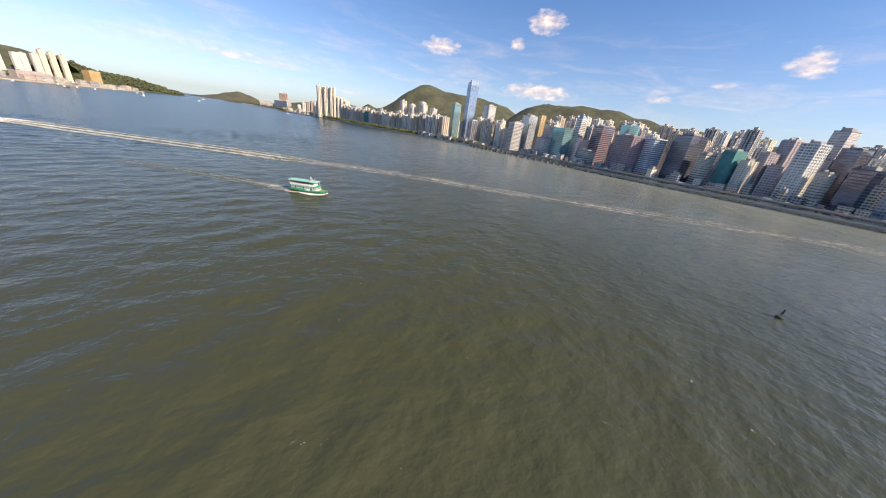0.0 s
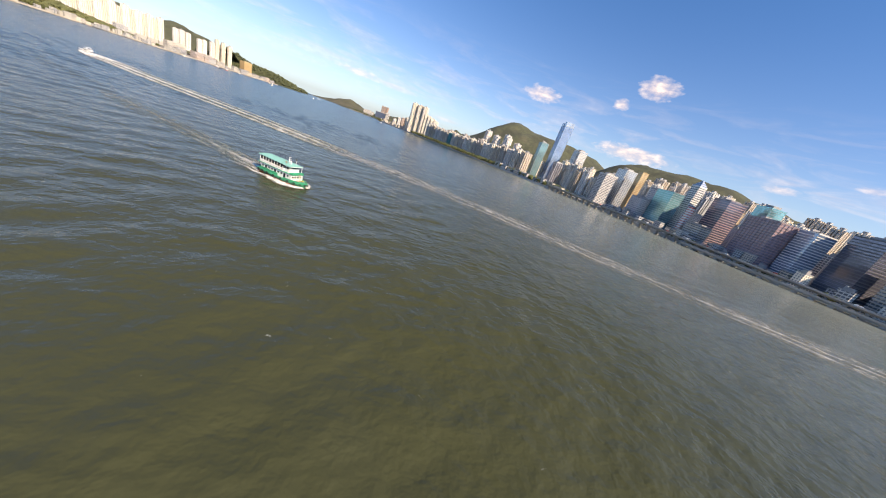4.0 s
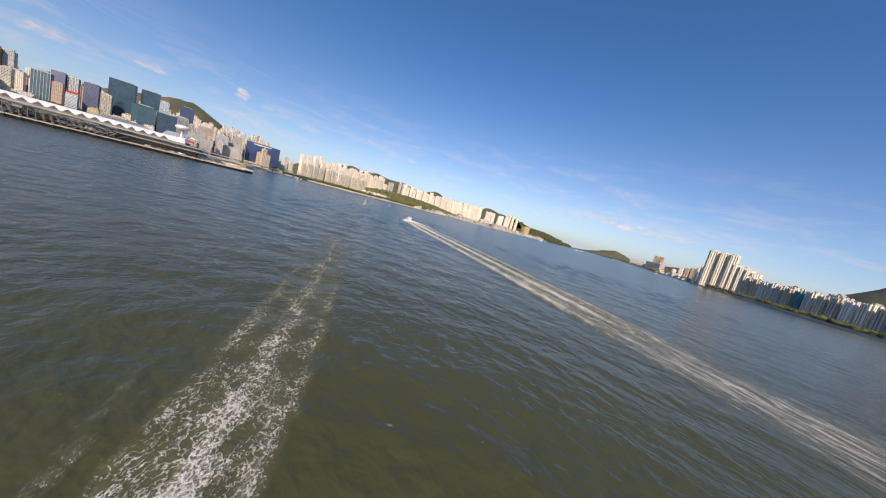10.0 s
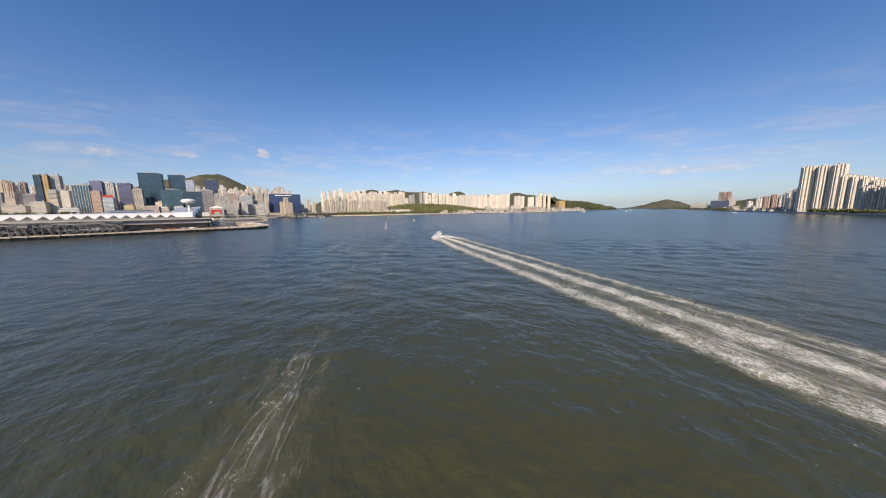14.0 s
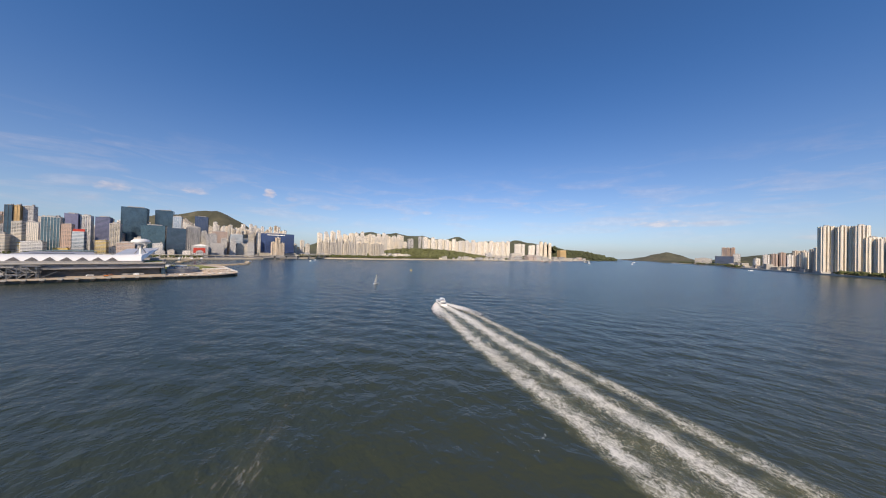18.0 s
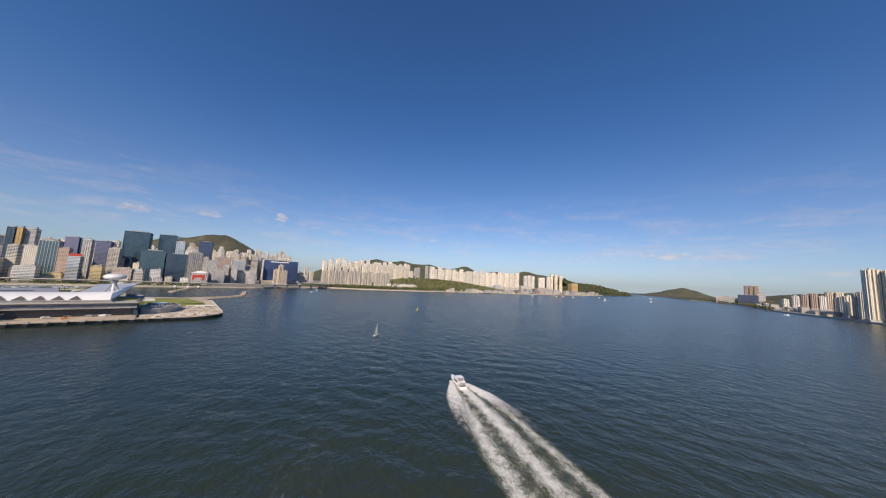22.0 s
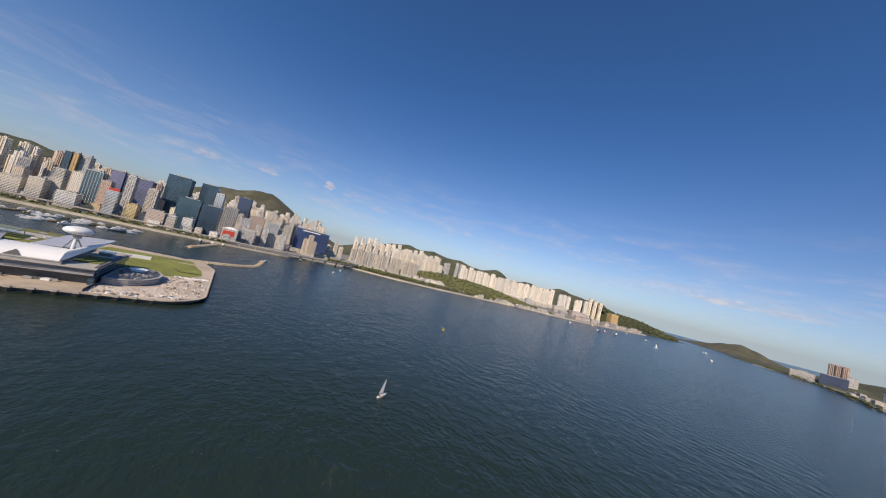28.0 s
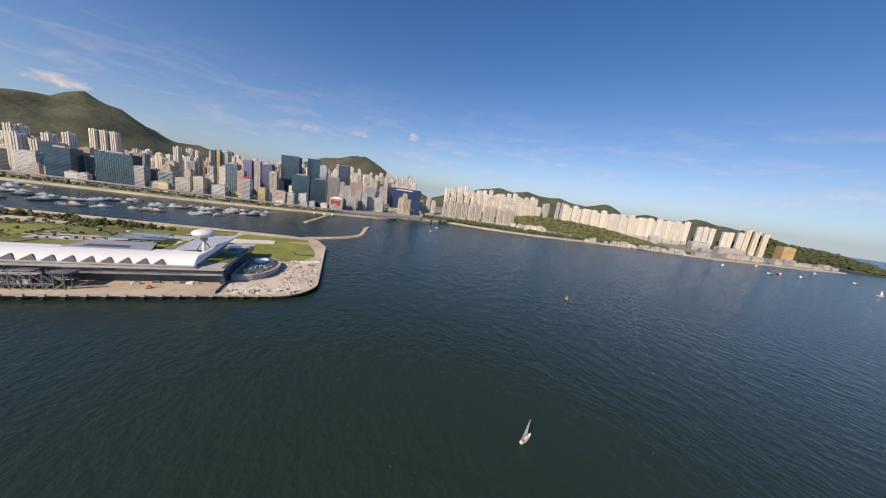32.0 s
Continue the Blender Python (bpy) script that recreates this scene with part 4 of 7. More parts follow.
# One tall glass tower with a split crown, and its neighbours
b = office(along_shore(975), -590, 30, 30, 196, HE, M_GL_BLUE, "very tall blue glass tower with a split fin crown", M_GL_PALE, style="fins", crown=False, group=O)
part("crown_fin", Solid().box(-15, -15, 192, -3, 15, 208).mesh("crown_fin", M_GL_PALE), b)
part("crown_fin", Solid().box(3, -15, 192, 15, 15, 203).mesh("crown_fin", M_GL_PALE), b)
office(along_shore(985), -535, 26, 24, 126, HE, M_GL_TEAL, "teal glass tower beside a very tall tower", M_PLANT, style="fins", group=O)
office(along_shore(930), -650, 38, 30, 136, HE, M_GL_PALE, "pale blue glass tower with a slanted top", M_PALE_TRIM, style="fins", group=O)
office(along_shore(905), -640, 18, 26, 128, HE, M_OFF_WHITE, "white-framed glass tower among taller towers", M_WHITE, group=O)
office(along_shore(858), -548, 22, 20, 77, HE, M_GL_SLATE, "dark glass block framed in white", M_WHITE, style="fins", group=O)
for i in range(4):
    flats(880 + 22 * i, -600 + 8 * i, 18, 18, 84 + 6 * (i % 2), HK, M_RES_CREAM, "cream residential tower in a close group", group="cream towers by the offices")
for x, y, h, mt in ((790, -585, 66, M_RES_CREAM), (812, -572, 78, M_RES_WHITE), (832, -590, 88, M_RES_CREAM), (852, -572, 72, M_RES_TAN), (776, -640, 84, M_RES_GREY), (800, -650, 96, M_RES_WHITE), (870, -560, 60, M_RES_CREAM)):
    flats(x, y, 20, 20, h, HK, mt, "pale residential tower close behind the shore sheds", group="cream towers by the offices")
for i in range(9):
    office(800 + 32 * i, -500 + 12 * i, 26, 14, 13 + 3 * (i % 3), HK + 3, rng.choice((M_OFF_WHITE, M_OFF_BEIGE, M_CONC)), "low white shed by the shore road", crown=False, floor=5, group="shore sheds")
# slab estate along the shore
for i in range(22):
    t = i / 21
    x, y = 1040 + 752 * t, -475 + 266 * t
    m = M_NET_GREEN if i == 14 else (M_RES_TAN, M_RES_CREAM, M_RES_WHITE, M_RES_TAN)[i % 4]
    flats(x + 4, y - 8, 28, 34, 66 + 12 * (2 * t - 1) ** 2 + 6 * ((i * 3) % 2), HK + 3, m, "pale residential slab tower of a waterfront estate" if i != 14 else "residential tower wrapped in green scaffold netting", group="waterfront slab estate")
    if i % 2 == 0:
        flats(x + 40, y - 80, 40, 34, 72 + 6 * (i % 4), HK + 3, (M_RES_CREAM, M_RES_TAN)[i % 4 // 2], "pale residential slab tower of a waterfront estate", group="waterfront slab estate")
for i in range(6):
    flats(1340 + 36 * i, -560 + 14 * i + 20 * (i % 2), 26, 26, 112 + 12 * (i % 3), HK, M_RES_WHITE, "white residential tower behind the estate", group="white towers behind the estate")
# the tall paired towers in the east
for x, y, w, h in ((1950, -113, 32, 166), (1933, -145, 32, 163), (1914, -175, 32, 164), (1900, -194, 18, 124), (1887, -212, 18, 119), (1875, -230, 18, 112), (1863, -247, 18, 104)):
    flats(x, y, w, 30, h, 12, M_RES_CREAM, "very tall cream residential tower with deep window bays", group="very tall cream towers")
for x, y, w, h, mt in ((3060, -2, 46, 54, M_RES_WHITE), (3038, -40, 30, 77, M_RES_WHITE), (3052, -52, 26, 72, M_RES_CREAM), (3040, -74, 28, 85, M_RES_PINK), (3066, -92, 26, 80, M_RES_TAN), (3036, -106, 32, 94, M_RES_PINK),
                       (3030, -136, 28, 81, M_RES_WHITE), (3034, -160, 30, 106, M_RES_TAN), (3044, -180, 26, 98, M_RES_PINK), (3026, -192, 30, 107, M_RES_CREAM), (2700, -180, 28, 84, M_RES_PINK), (2640, -196, 30, 90, M_RES_TAN),
                       (2420, -110, 26, 70, M_RES_PINK), (2330, -105, 24, 74, M_RES_CREAM), (2240, -98, 24, 78, M_RES_TAN), (2170, -100, 26, 82, M_RES_CREAM), (2110, -112, 24, 92, M_RES_TAN), (2070, -118, 22, 98, M_RES_CREAM)):
    flats(x, y, w, 26, h, 10, mt, "mid-rise block of flats on the eastern shore", group="eastern flats")
for i in range(26):
    t = i / 25
    office(2110 + 880 * t, -30 + 150 * t + rng.uniform(-34, 16) - (0 if t > .2 else 40), rng.uniform(18, 46), rng.uniform(14, 22), rng.uniform(10, 26), 12, rng.choice((M_OFF_WHITE, M_OFF_BEIGE, M_RES_TAN, M_CONC)), "low pale shed behind the eastern sea wall", crown=False, floor=5, style="", group="eastern sheds")
for i, (x, y, w, h) in enumerate(((3530, 104, 24, 138), (3540, 130, 24, 140), (3548, 156, 24, 139))):
    flats(x, y, w, 24, h, 5, M_RES_PINK, "tall brown and cream residential tower", group="eastern headland towers")
office(3330, 150, 60, 100, 66, 0, M_GL_NAVY, "dark blue-grey glass block with white roof edge", M_DARK_TRIM, group="eastern works")
office(3400, 85, 46, 40, 84, 0, M_RES_GREY, "plain grey tower block on the headland", group="eastern works")
office(3250, 262, 60, 90, 46, -5, M_OFF_BEIGE, "long sand-coloured low block", group="eastern works")


def slope_south(x, y):
    return 6 + max(0, (-620 + 0.30 * x - y)) * 0.12


block_rows(rng, 84, (60, -1060, 960, -740), (18, 28), (34, 66), (M_RES_WHITE, M_RES_CREAM, M_RES_TAN, M_RES_GREY), -5, "residential tower stepping up the island hillside", "island hillside towers", slope_south, "flats")
block_rows(rng, 30, (40, -790, 620, -670), (16, 26), (34, 58), (M_OFF_BEIGE, M_OFF_PALE, M_RES_GREY, M_OFF_LILAC, M_OFF_WHITE), HK, "older tower behind the waterfront offices", "older island towers", 4)

# --- northern shore
KT = -8.0
K = "northern waterfront offices"
for x, y, w, d, h, m, tr, st, la in (
        (-355, 1560, 62, 40, 94, M_GL_DARK, M_GL_DARK, "", "wide dark blue glass office block"), (-215, 1528, 92, 36, 100, M_GL_SEA, M_DARK_TRIM, "fins", "pair of dark glass slabs with dark frames"),
        (-94, 1520, 38, 28, 63, M_GL_SEA, M_PALE_TRIM, "bands", "teal glass block with pale bands"), (-28, 1690, 14, 22, 156, M_GL_DARK, M_DARK_TRIM, "fins", "slim dark tower"),
        (-13, 1690, 11, 22, 156, M_NET_GOLD, M_NET_GOLD, "fins", "slim orange-brown tower"), (6, 1700, 20, 26, 157, M_RES_GREY, M_PALE_TRIM, "bands", "grey tower"),
        (28, 1500, 17, 22, 98, M_OFF_BEIGE, M_PALE_TRIM, "bands", "beige office tower"), (4, 1478, 26, 24, 62, M_OFF_BEIGE, M_PALE_TRIM, "bands", "low beige office block"),
        (82, 1512, 34, 28, 117, M_GL_SEA, M_PALE_TRIM, "fins", "grey-green framed glass tower"), (105, 1600, 28, 28, 136, M_NET_PURPLE, M_NET_PURPLE, "", "tower wrapped in purple scaffold netting"),
        (133, 1600, 22, 24, 133, M_OFF_WHITE, M_WHITE, "fins", "white tower with slender piers"), (112, 1494, 19, 22, 98, M_RES_PINK, M_RES_PINK, "bands", "brown-red office block"),
        (141, 1440, 22, 22, 76, M_GL_PALE, M_PALE_TRIM, "bands", "pale glass block with a red sign on its roof"), (172, 1575, 32, 28, 130, M_NET_PURPLE, M_GL_NAVY, "bands", "tower part wrapped in purple netting"),
        (204, 1504, 22, 22, 108, M_OFF_BEIGE, M_PALE_TRIM, "fins", "beige ribbed office tower"), (238, 1640, 64, 40, 176, M_GL_DARK, M_GL_DARK, "", "broad dark teal glass tower with a slanted top"),
        (290, 1520, 58, 34, 110, M_GL_SEA, M_GL_DARK, "bands", "teal-blue glass block"), (348, 1508, 50, 36, 104, M_GL_DARK, M_GL_NAVY, "bands", "dark teal glass block facing the bay"),
        (314, 1740, 52, 36, 183, M_GL_DARK, M_GL_DARK, "", "tall dark teal glass tower"), (352, 1696, 25, 26, 160, M_GL_PALE, M_PALE_TRIM, "fins", "pale blue glass tower"),
        (398, 1636, 42, 30, 118, M_OFF_GREY, M_PALE_TRIM, "fins", "grey tower with a curved top"), (430, 1630, 18, 24, 102, M_OFF_BEIGE, M_PALE_TRIM, "bands", "slim beige tower"),
        (436, 1836, 46, 36, 178, M_GL_NAVY, M_DARK_TRIM, "fins", "tall navy glass tower"), (492, 1730, 54, 36, 109, M_RES_PINK, M_RES_PINK, "", "salmon-pink block of flats"),
        (552, 1720, 46, 30, 100, M_GL_PALE, M_PALE_TRIM, "bands", "blue-grey office block"), (560, 1610, 84, 30, 56, M_OFF_BEIGE, M_PALE_TRIM, "bands", "long beige low block"),
        (468, 1545, 38, 30, 54, M_OFF_GREY, M_PALE_TRIM, "bands", "low grey block"), (232, 1452, 40, 24, 48, M_RES_PINK, M_PALE_TRIM, "bands", "low salmon factory block"),
        (262, 1460, 24, 24, 46, M_OFF_WHITE, M_WHITE, "bands", "low white factory block"), (302, 1462, 24, 22, 48, M_OFF_WHITE, M_WHITE, "bands", "low white factory block"),
        (60, 1466, 36, 24, 44, M_OFF_WHITE, M_WHITE, "bands", "low white factory block"), (-40, 1490, 40, 26, 52, M_OFF_BEIGE, M_PALE_TRIM, "bands", "low beige factory block"), (182, 1448, 22, 22, 52, M_OFF_BEIGE, M_YELLOW, "bands", "low beige block with yellow bands"),
        (-160, 1516, 34, 26, 70, M_OFF_GREY, M_PALE_TRIM, "bands", "grey factory block"), (-440, 1580, 50, 30, 70, M_OFF_WHITE, M_PALE_TRIM, "bands", "pale factory block")):
    office(x, y, w, d, h, KT, m, la + (" on the waterfront" if len(la.split()) < 8 else ""), tr, style=st, group=K)
for i in range(26):
    x = -420 + 33 * i + rng.uniform(-8, 8)
    office(x, 1500 - .155 * (x + 125) + rng.uniform(0, 22), rng.uniform(16, 30), rng.uniform(14, 20), rng.uniform(16, 42), KT, rng.choice((M_OFF_WHITE, M_RES_WHITE, M_OFF_BEIGE, M_RES_CREAM, M_RES_TAN, M_RES_PINK)), "small factory block along the northern shore road", rng.choice((M_WHITE, M_PALE_TRIM, M_PALE_TRIM, M_YELLOW)), floor=5.0, group="small northern blocks")
# red-fronted shed on the shore road
b = office(412, 1500, 46, 24, 44, KT, M_OFF_WHITE, "white building with a broad red front", M_WHITE, style="", crown=False, group=K)
part("red_front", Solid().box(-19, -12.6, 16, 15, -12.02, 34).mesh("red_front", M_RED), b)
part("gable", Solid().prism([(-23, -12), (23, -12), (23, 12), (-23, 12)], 40.5, 47, 0.3).mesh("gable", M_WHITE), b)
b = new("roof_sign", Solid().box(-11, -1, 0, 11, 1, 7).mesh("roof_sign", M_RED))
b.matrix_basis = pose(141, 1429.5, 77.4, 0, 0, KT)
tagged(b, "red rooftop sign board on an office block", "sign")
# navy complex with an arch of glass behind a round beige tower
b = office(714, 1690, 140, 34, 112, -12, M_GL_ROYAL, "broad royal-blue glass complex with a white sign band", M_GL_NAVY, style="fins", crown=False, group=K)
part("top_band", Solid().box(-44, -18.6, 101, 30, -17.7, 105).mesh("top_band", M_WHITE), b, "white sign band")
part("roof_plant", Solid().box(-50, -8, 108.5, 20, 8, 114).box(-60, -6, 108.5, -54, 6, 118).mesh("roof_plant", M_PLANT), b)
part("podium", Solid().box(-80, -40, -2, 78, -17.2, 16).mesh("podium", M_OFF_BEIGE), b)
for x, y, w, h in ((676, 1606, 20, 70), (692, 1598, 22, 92), (710, 1596, 20, 68)):
    flats(x, y, w, w, h, -12, M_RES_TAN, "stepped beige tower before a blue glass complex", group="stepped beige towers")
for x, y, w, h in ((812, 1750, 22, 66), (838, 1760, 24, 84), (864, 1800, 22, 90), (890, 1790, 22, 72), (800, 1850, 24, 96)):
    flats(x, y, w, w, h, -15, M_RES_CREAM, "cream tower between the bay and the estates", group="towers by the bay")
for i in range(8):
    office(770 + 26 * i, 1560 + 12 * (i % 3) + 5 * i, 22, 16, 14 + 5 * (i % 3), -15, (M_OFF_WHITE, M_OFF_BEIGE, M_RES_GREY)[i % 3], "low public building among trees by the bay", crown=False, style="", group="low bay buildings")
block_rows(rng, 84, (-1200, 1550, 640, 1860), (18, 36), (50, 105), (M_OFF_BEIGE, M_OFF_GREY, M_OFF_WHITE, M_RES_GREY, M_RES_PINK, M_RES_CREAM, M_OFF_WHITE, M_RES_TAN), KT, "weathered factory and office block of the northern town", "northern town blocks", 4)
for mat, count in ((M_RES_CREAM, 60), (M_RES_WHITE, 50), (M_RES_TAN, 40), (M_RES_PINK, 12)):
    plain_towers(rng, count, (-240, 1880, 800, 2600), (17, 25), (92, 146), mat, KT, 6)
    plain_towers(rng, count, (-1500, 1880, -240, 2600), (18, 30), (50, 92), mat, KT, 6)
for i in range(30):
    flats(rng.uniform(-900, -440), 1640 + 30 * (i % 5) + rng.uniform(-8, 8), 26, 26, 108 + 12 * (i % 4), KT, (M_RES_CREAM, M_RES_WHITE, M_RES_TAN)[i % 3], "tall pale residential tower behind the waterfront offices", group="western residential towers")
block_rows(rng, 50, (380, 2100, 900, 2500), (18, 24), (95, 150), (M_RES_CREAM, M_RES_TAN, M_RES_WHITE), KT, "cream residential tower on the lower hillside", "hillside estate towers", lambda x, y: 20 + (y - 2100) * 0.12, "flats")
for i in range(3):
    flats(-650 + 32 * i, 2190 + 6 * i, 28, 26, 184, KT, M_RES_CREAM, "very tall cream residential tower", group="tallest northern flats")

# --- eastern estates on the north shore
for cx, cy, n in ((972, 1690, 4), (1066, 1655, 2), (1140, 1632, 2), (1222, 1605, 3)):
    for i in range(n):
        flats(cx + (i - (n - 1) / 2) * 29, cy - (i - (n - 1) / 2) * 9, 28, 26, 78 + 6 * (i % 2), -17, M_RES_SAND, "sand-coloured tower of a close-built seaside estate", group="seaside estate towers")
for i in range(15):
    t = i / 14
    x, y = 1090 + 590 * t, 2150 - 130 * t
    flats(x, y, 26, 26, 158 + 8 * ((i * 5) % 4), -24, M_RES_WHITE if i % 4 else M_RES_CREAM, "pale tower in terraces above the bay", z0=40, group="terraced estate towers")
    flats(x - 16, y - 60, 26, 26, 148 + 8 * ((i * 7) % 3), -24, M_RES_CREAM if i % 3 else M_RES_WHITE, "pale tower in terraces above the bay", z0=30, group="terraced estate towers")
    if i < 11:
        flats(x - 60, y - 260, 26, 26, 104 + 8 * ((i * 5) % 3), -20, M_RES_CREAM, "pale tower in terraces above the bay", z0=15, group="terraced estate towers")
    flats(x - 50, y - 150, 26, 26, 114 + 12 * ((i * 3) % 2), -24, M_RES_CREAM, "pale tower in terraces above the bay", z0=25, group="terraced estate towers")
for x, y, h in ((1690, 1900, 140), (1712, 1890, 144), (1760, 1850, 160), (1786, 1834, 164)):
    flats(x, y, 22, 22, h, -35, M_RES_GREY, "pale green-grey tower on the slope", z0=40, group="slope towers")
for i in range(27):
    t = i / 26
    x, y = 1730 + 752 * t, 1745 - 247 * t + 9 * (i % 2)
    flats(x, y, 27, 26, 154 - 12 * math.sin(t * 3.1) - 9 * (i % 2) + (0, 5, -5)[i * 5 % 3], -30, (M_RES_WHITE, M_RES_CREAM)[i % 2], "tall white tower in a long continuous row", z0=22, group="long row of white towers")
for x, y, w, h in ((2590, 1484, 26, 134), (2612, 1462, 26, 138), (2638, 1440, 26, 134), (2658, 1384, 24, 122), (2672, 1362, 24, 126), (2692, 1326, 24, 132), (2702, 1300, 22, 158), (2716, 1268, 22, 152), (2736, 1236, 22, 146)):
    flats(x, y, w, 28, h, -40, M_RES_WHITE if x < 2700 else M_RES_CREAM, "pale tower near the channel", group="channel towers")
office(2890, 1195, 60, 50, 86, -30, M_NET_GOLD, "block of flats wrapped in golden bamboo scaffolding", M_NET_GOLD, style="bands", floor=6)
office(2100, 1430, 46, 30, 44, -30, M_OFF_WHITE, "plain white block by the water", M_WHITE, style="")
office(2330, 1330, 90, 40, 46, -32, M_OFF_BEIGE, "long beige warehouse by the water", M_PALE_TRIM)
office(2480, 1260, 130, 44, 36, -30, M_RES_PINK, "long brown warehouse by the water", M_PALE_TRIM)
office(2240, 1250, 50, 30, 24, -30, M_OFF_GREY, "low grey depot by the water", M_PALE_TRIM)
for i in range(22):
    t = i / 21
    office(2160 + 720 * t, 1068 - 90 * t + rng.uniform(0, 60), rng.uniform(24, 50), 22, rng.uniform(14, 34), -25, rng.choice((M_OFF_WHITE, M_OFF_BEIGE, M_RES_PINK, M_OFF_GREY)), "low workshop on the water's edge", crown=False, floor=5, group="waterside workshops")
for i in range(40):
    office(1150 + 200 * rng.random(), 1390 + 80 * rng.random(), rng.uniform(11, 18), rng.uniform(10, 15), rng.uniform(16, 32), -25 + rng.uniform(-15, 15), rng.choice((M_RES_WHITE, M_RES_CREAM, M_OFF_WHITE)), "cream low-rise block of flats on the slope", crown=False, floor=3.2, style="", group="low-rise slope flats")
for i in range(44):
    t = rng.random()
    office(1420 + 520 * t + rng.uniform(-10, 10), 1250 - 172 * t + rng.uniform(0, 24), rng.uniform(10, 20), rng.uniform(8, 14), rng.uniform(10, 22), -20 + rng.uniform(-20, 20), rng.choice((M_OFF_WHITE, M_RES_CREAM, M_CONC)), "small white village house by the shore", crown=False, floor=3.5, style="", group="village houses")

# ---------------------------------------------------------------- cruise terminal
QX0, QX1, QY = -1000.0, 405.0, 636.0


def quay():
    corner = [(370 + 35 * math.sin(a) * 1.0, 636 + 40 * (1 - math.cos(a))) for a in [radians(9 * k) for k in range(11)]]
    outline = [(QX0, QY)] + corner + [(405, 851), (388, 905), (345, 925), (150, 960), (QX0, 1160)]
    tagged(new("quay_deck", Solid().prism(outline, 3.1, 4.2).mesh("quay_deck", M_SAND)), "pale sandy concrete quay deck of a cruise pier", "quay", kind="structure")
    inner = [(x * 0.9985 + 0.2, y + 3.0 if y < 700 else y - 3) for x, y in outline[:-1]] + [(QX0, 1157)]
    tagged(new("quay_wall", Solid().prism([(x - (2.5 if x > 380 else 0), y) for x, y in inner], -2, 3.1).mesh("quay_wall", M_CONC_DK)), "dark quay wall set back under the deck", "quay wall", kind="structure")
    f = thing("quay_fenders", "row of dark rubber fenders and pale pads along the quay", "fender")
    n = 0
    x = 366.0
    pad, cap = Solid().box(-1.3, -1.1, 0.2, 1.3, 0, 2.9).mesh("fender", M_RUBBER), Solid().box(-1.8, -.5, 2.9, 1.8, .6, 4.7).mesh("fender_cap", M_CONC)
    while x > -330:
        part("fender", pad, f, m=pose(x, QY, 0))
        part("fender_cap", cap, f, m=pose(x, QY - .1, 0))
        x -= 11.6
    for k in range(19):
        part("fender", pad, f, m=pose(405, 690 + 8.5 * k, 0, 0, 0, 90))


quay()
# terminal hall: a recess coloured dark as in shade, a grey gallery, a ledge, and a white metal roof folding down over
# them
T0, T1 = -700.0, 320.0
hall = thing("terminal_hall", "long grey cruise terminal with a sweeping white metal roof", "terminal building")
M_GALLERY = facade("gallery_front", (0.30, 0.295, 0.30), (0.16, 0.16, 0.17), 3.0, 9.0, 0.55, 0.04)
# the storey's dark colour paints the deep shade of the recess
part("lower_storey", Solid().box(T0, 670, 4.0, T1 - 4, 776, 13.0).mesh("lower_storey", M_CONC_DK), hall, "recessed ground storey, shade put into its dark colour")
part("gallery", Solid().box(T0, 663, 13.0, T1, 772, 19.3).mesh("gallery", M_GALLERY), hall, "grey gallery storey with long panels")
part("gallery_rail", Solid().box(T0, 662.4, 16.2, T1, 662.95, 16.6).mesh("gallery_rail", M_STEEL), hall)
part("upper_slab", Solid().box(T0, 659.6, 19.3, T1 + 1.5, 774, 20.4).mesh("upper_slab", M_CONC), hall, "pale projecting floor edge")
part("ledge", Solid().box(T0, 660.2, 20.4, 300, 664, 22.2).mesh("ledge", M_PLANT), hall)
part("ledge_cap", Solid().box(T0, 659.8, 22.2, 299, 664.4, 22.7).mesh("ledge_cap", M_CONC), hall)
part("upper_storey", Solid().box(T0, 668, 20.4, 292, 772, 26.0).mesh("upper_storey", M_GL_DARK), hall)
part("roof_deck", Solid().box(T0, 672, 26.0, 286, 790, 28.0).mesh("roof_deck", M_SCRUB), hall, "planted roof terrace")
for x0, y0, x1, y1 in ((T0, 688, 200, 692), (T0, 729, 200, 731.5), (20, 692, 26, 770), (-140, 692, -134, 770), (150, 716, 262, 738), (118, 692, 124, 728), (196, 740, 284, 762)):
    part("terrace_path", Solid().box(x0, y0, 28.0, x1, y1, 28.5).mesh("terrace_path", M_CONC), hall)


def roof_edge(x):
    """The roof's cross-section at x; past the hall it lifts into a wing with a straight raked edge."""
    rows = ((663.0, 22.9), (665.0, 24.4), (668.0, 26.6), (672.0, 28.4), (677.0, 29.6), (681.0, 29.9), (690.0, 29.8))
    e = min(1.0, max(0.0, (x - 270) / 28))
    k = min(1.0, max(0.0, (x - 298) / 16))
    fy, fz = 663 + 64 * k, 22.9 + 17.1 * k
    by, bz = (690 - 8 * e, 29.8 + 1.5 * e) if x < 298 else (fy + 17 * (1 - k) + 2, fz + 8.4 * (1 - k))
    out = []
    for i, (y, z) in enumerate(rows):
        t = (y - 663) / 27
        curl = (z - 22.9 - 6.9 * t) * (1 - k)
        out.append((x, fy + (by - fy) * t, fz + (bz - fz) * t + curl))
    return out


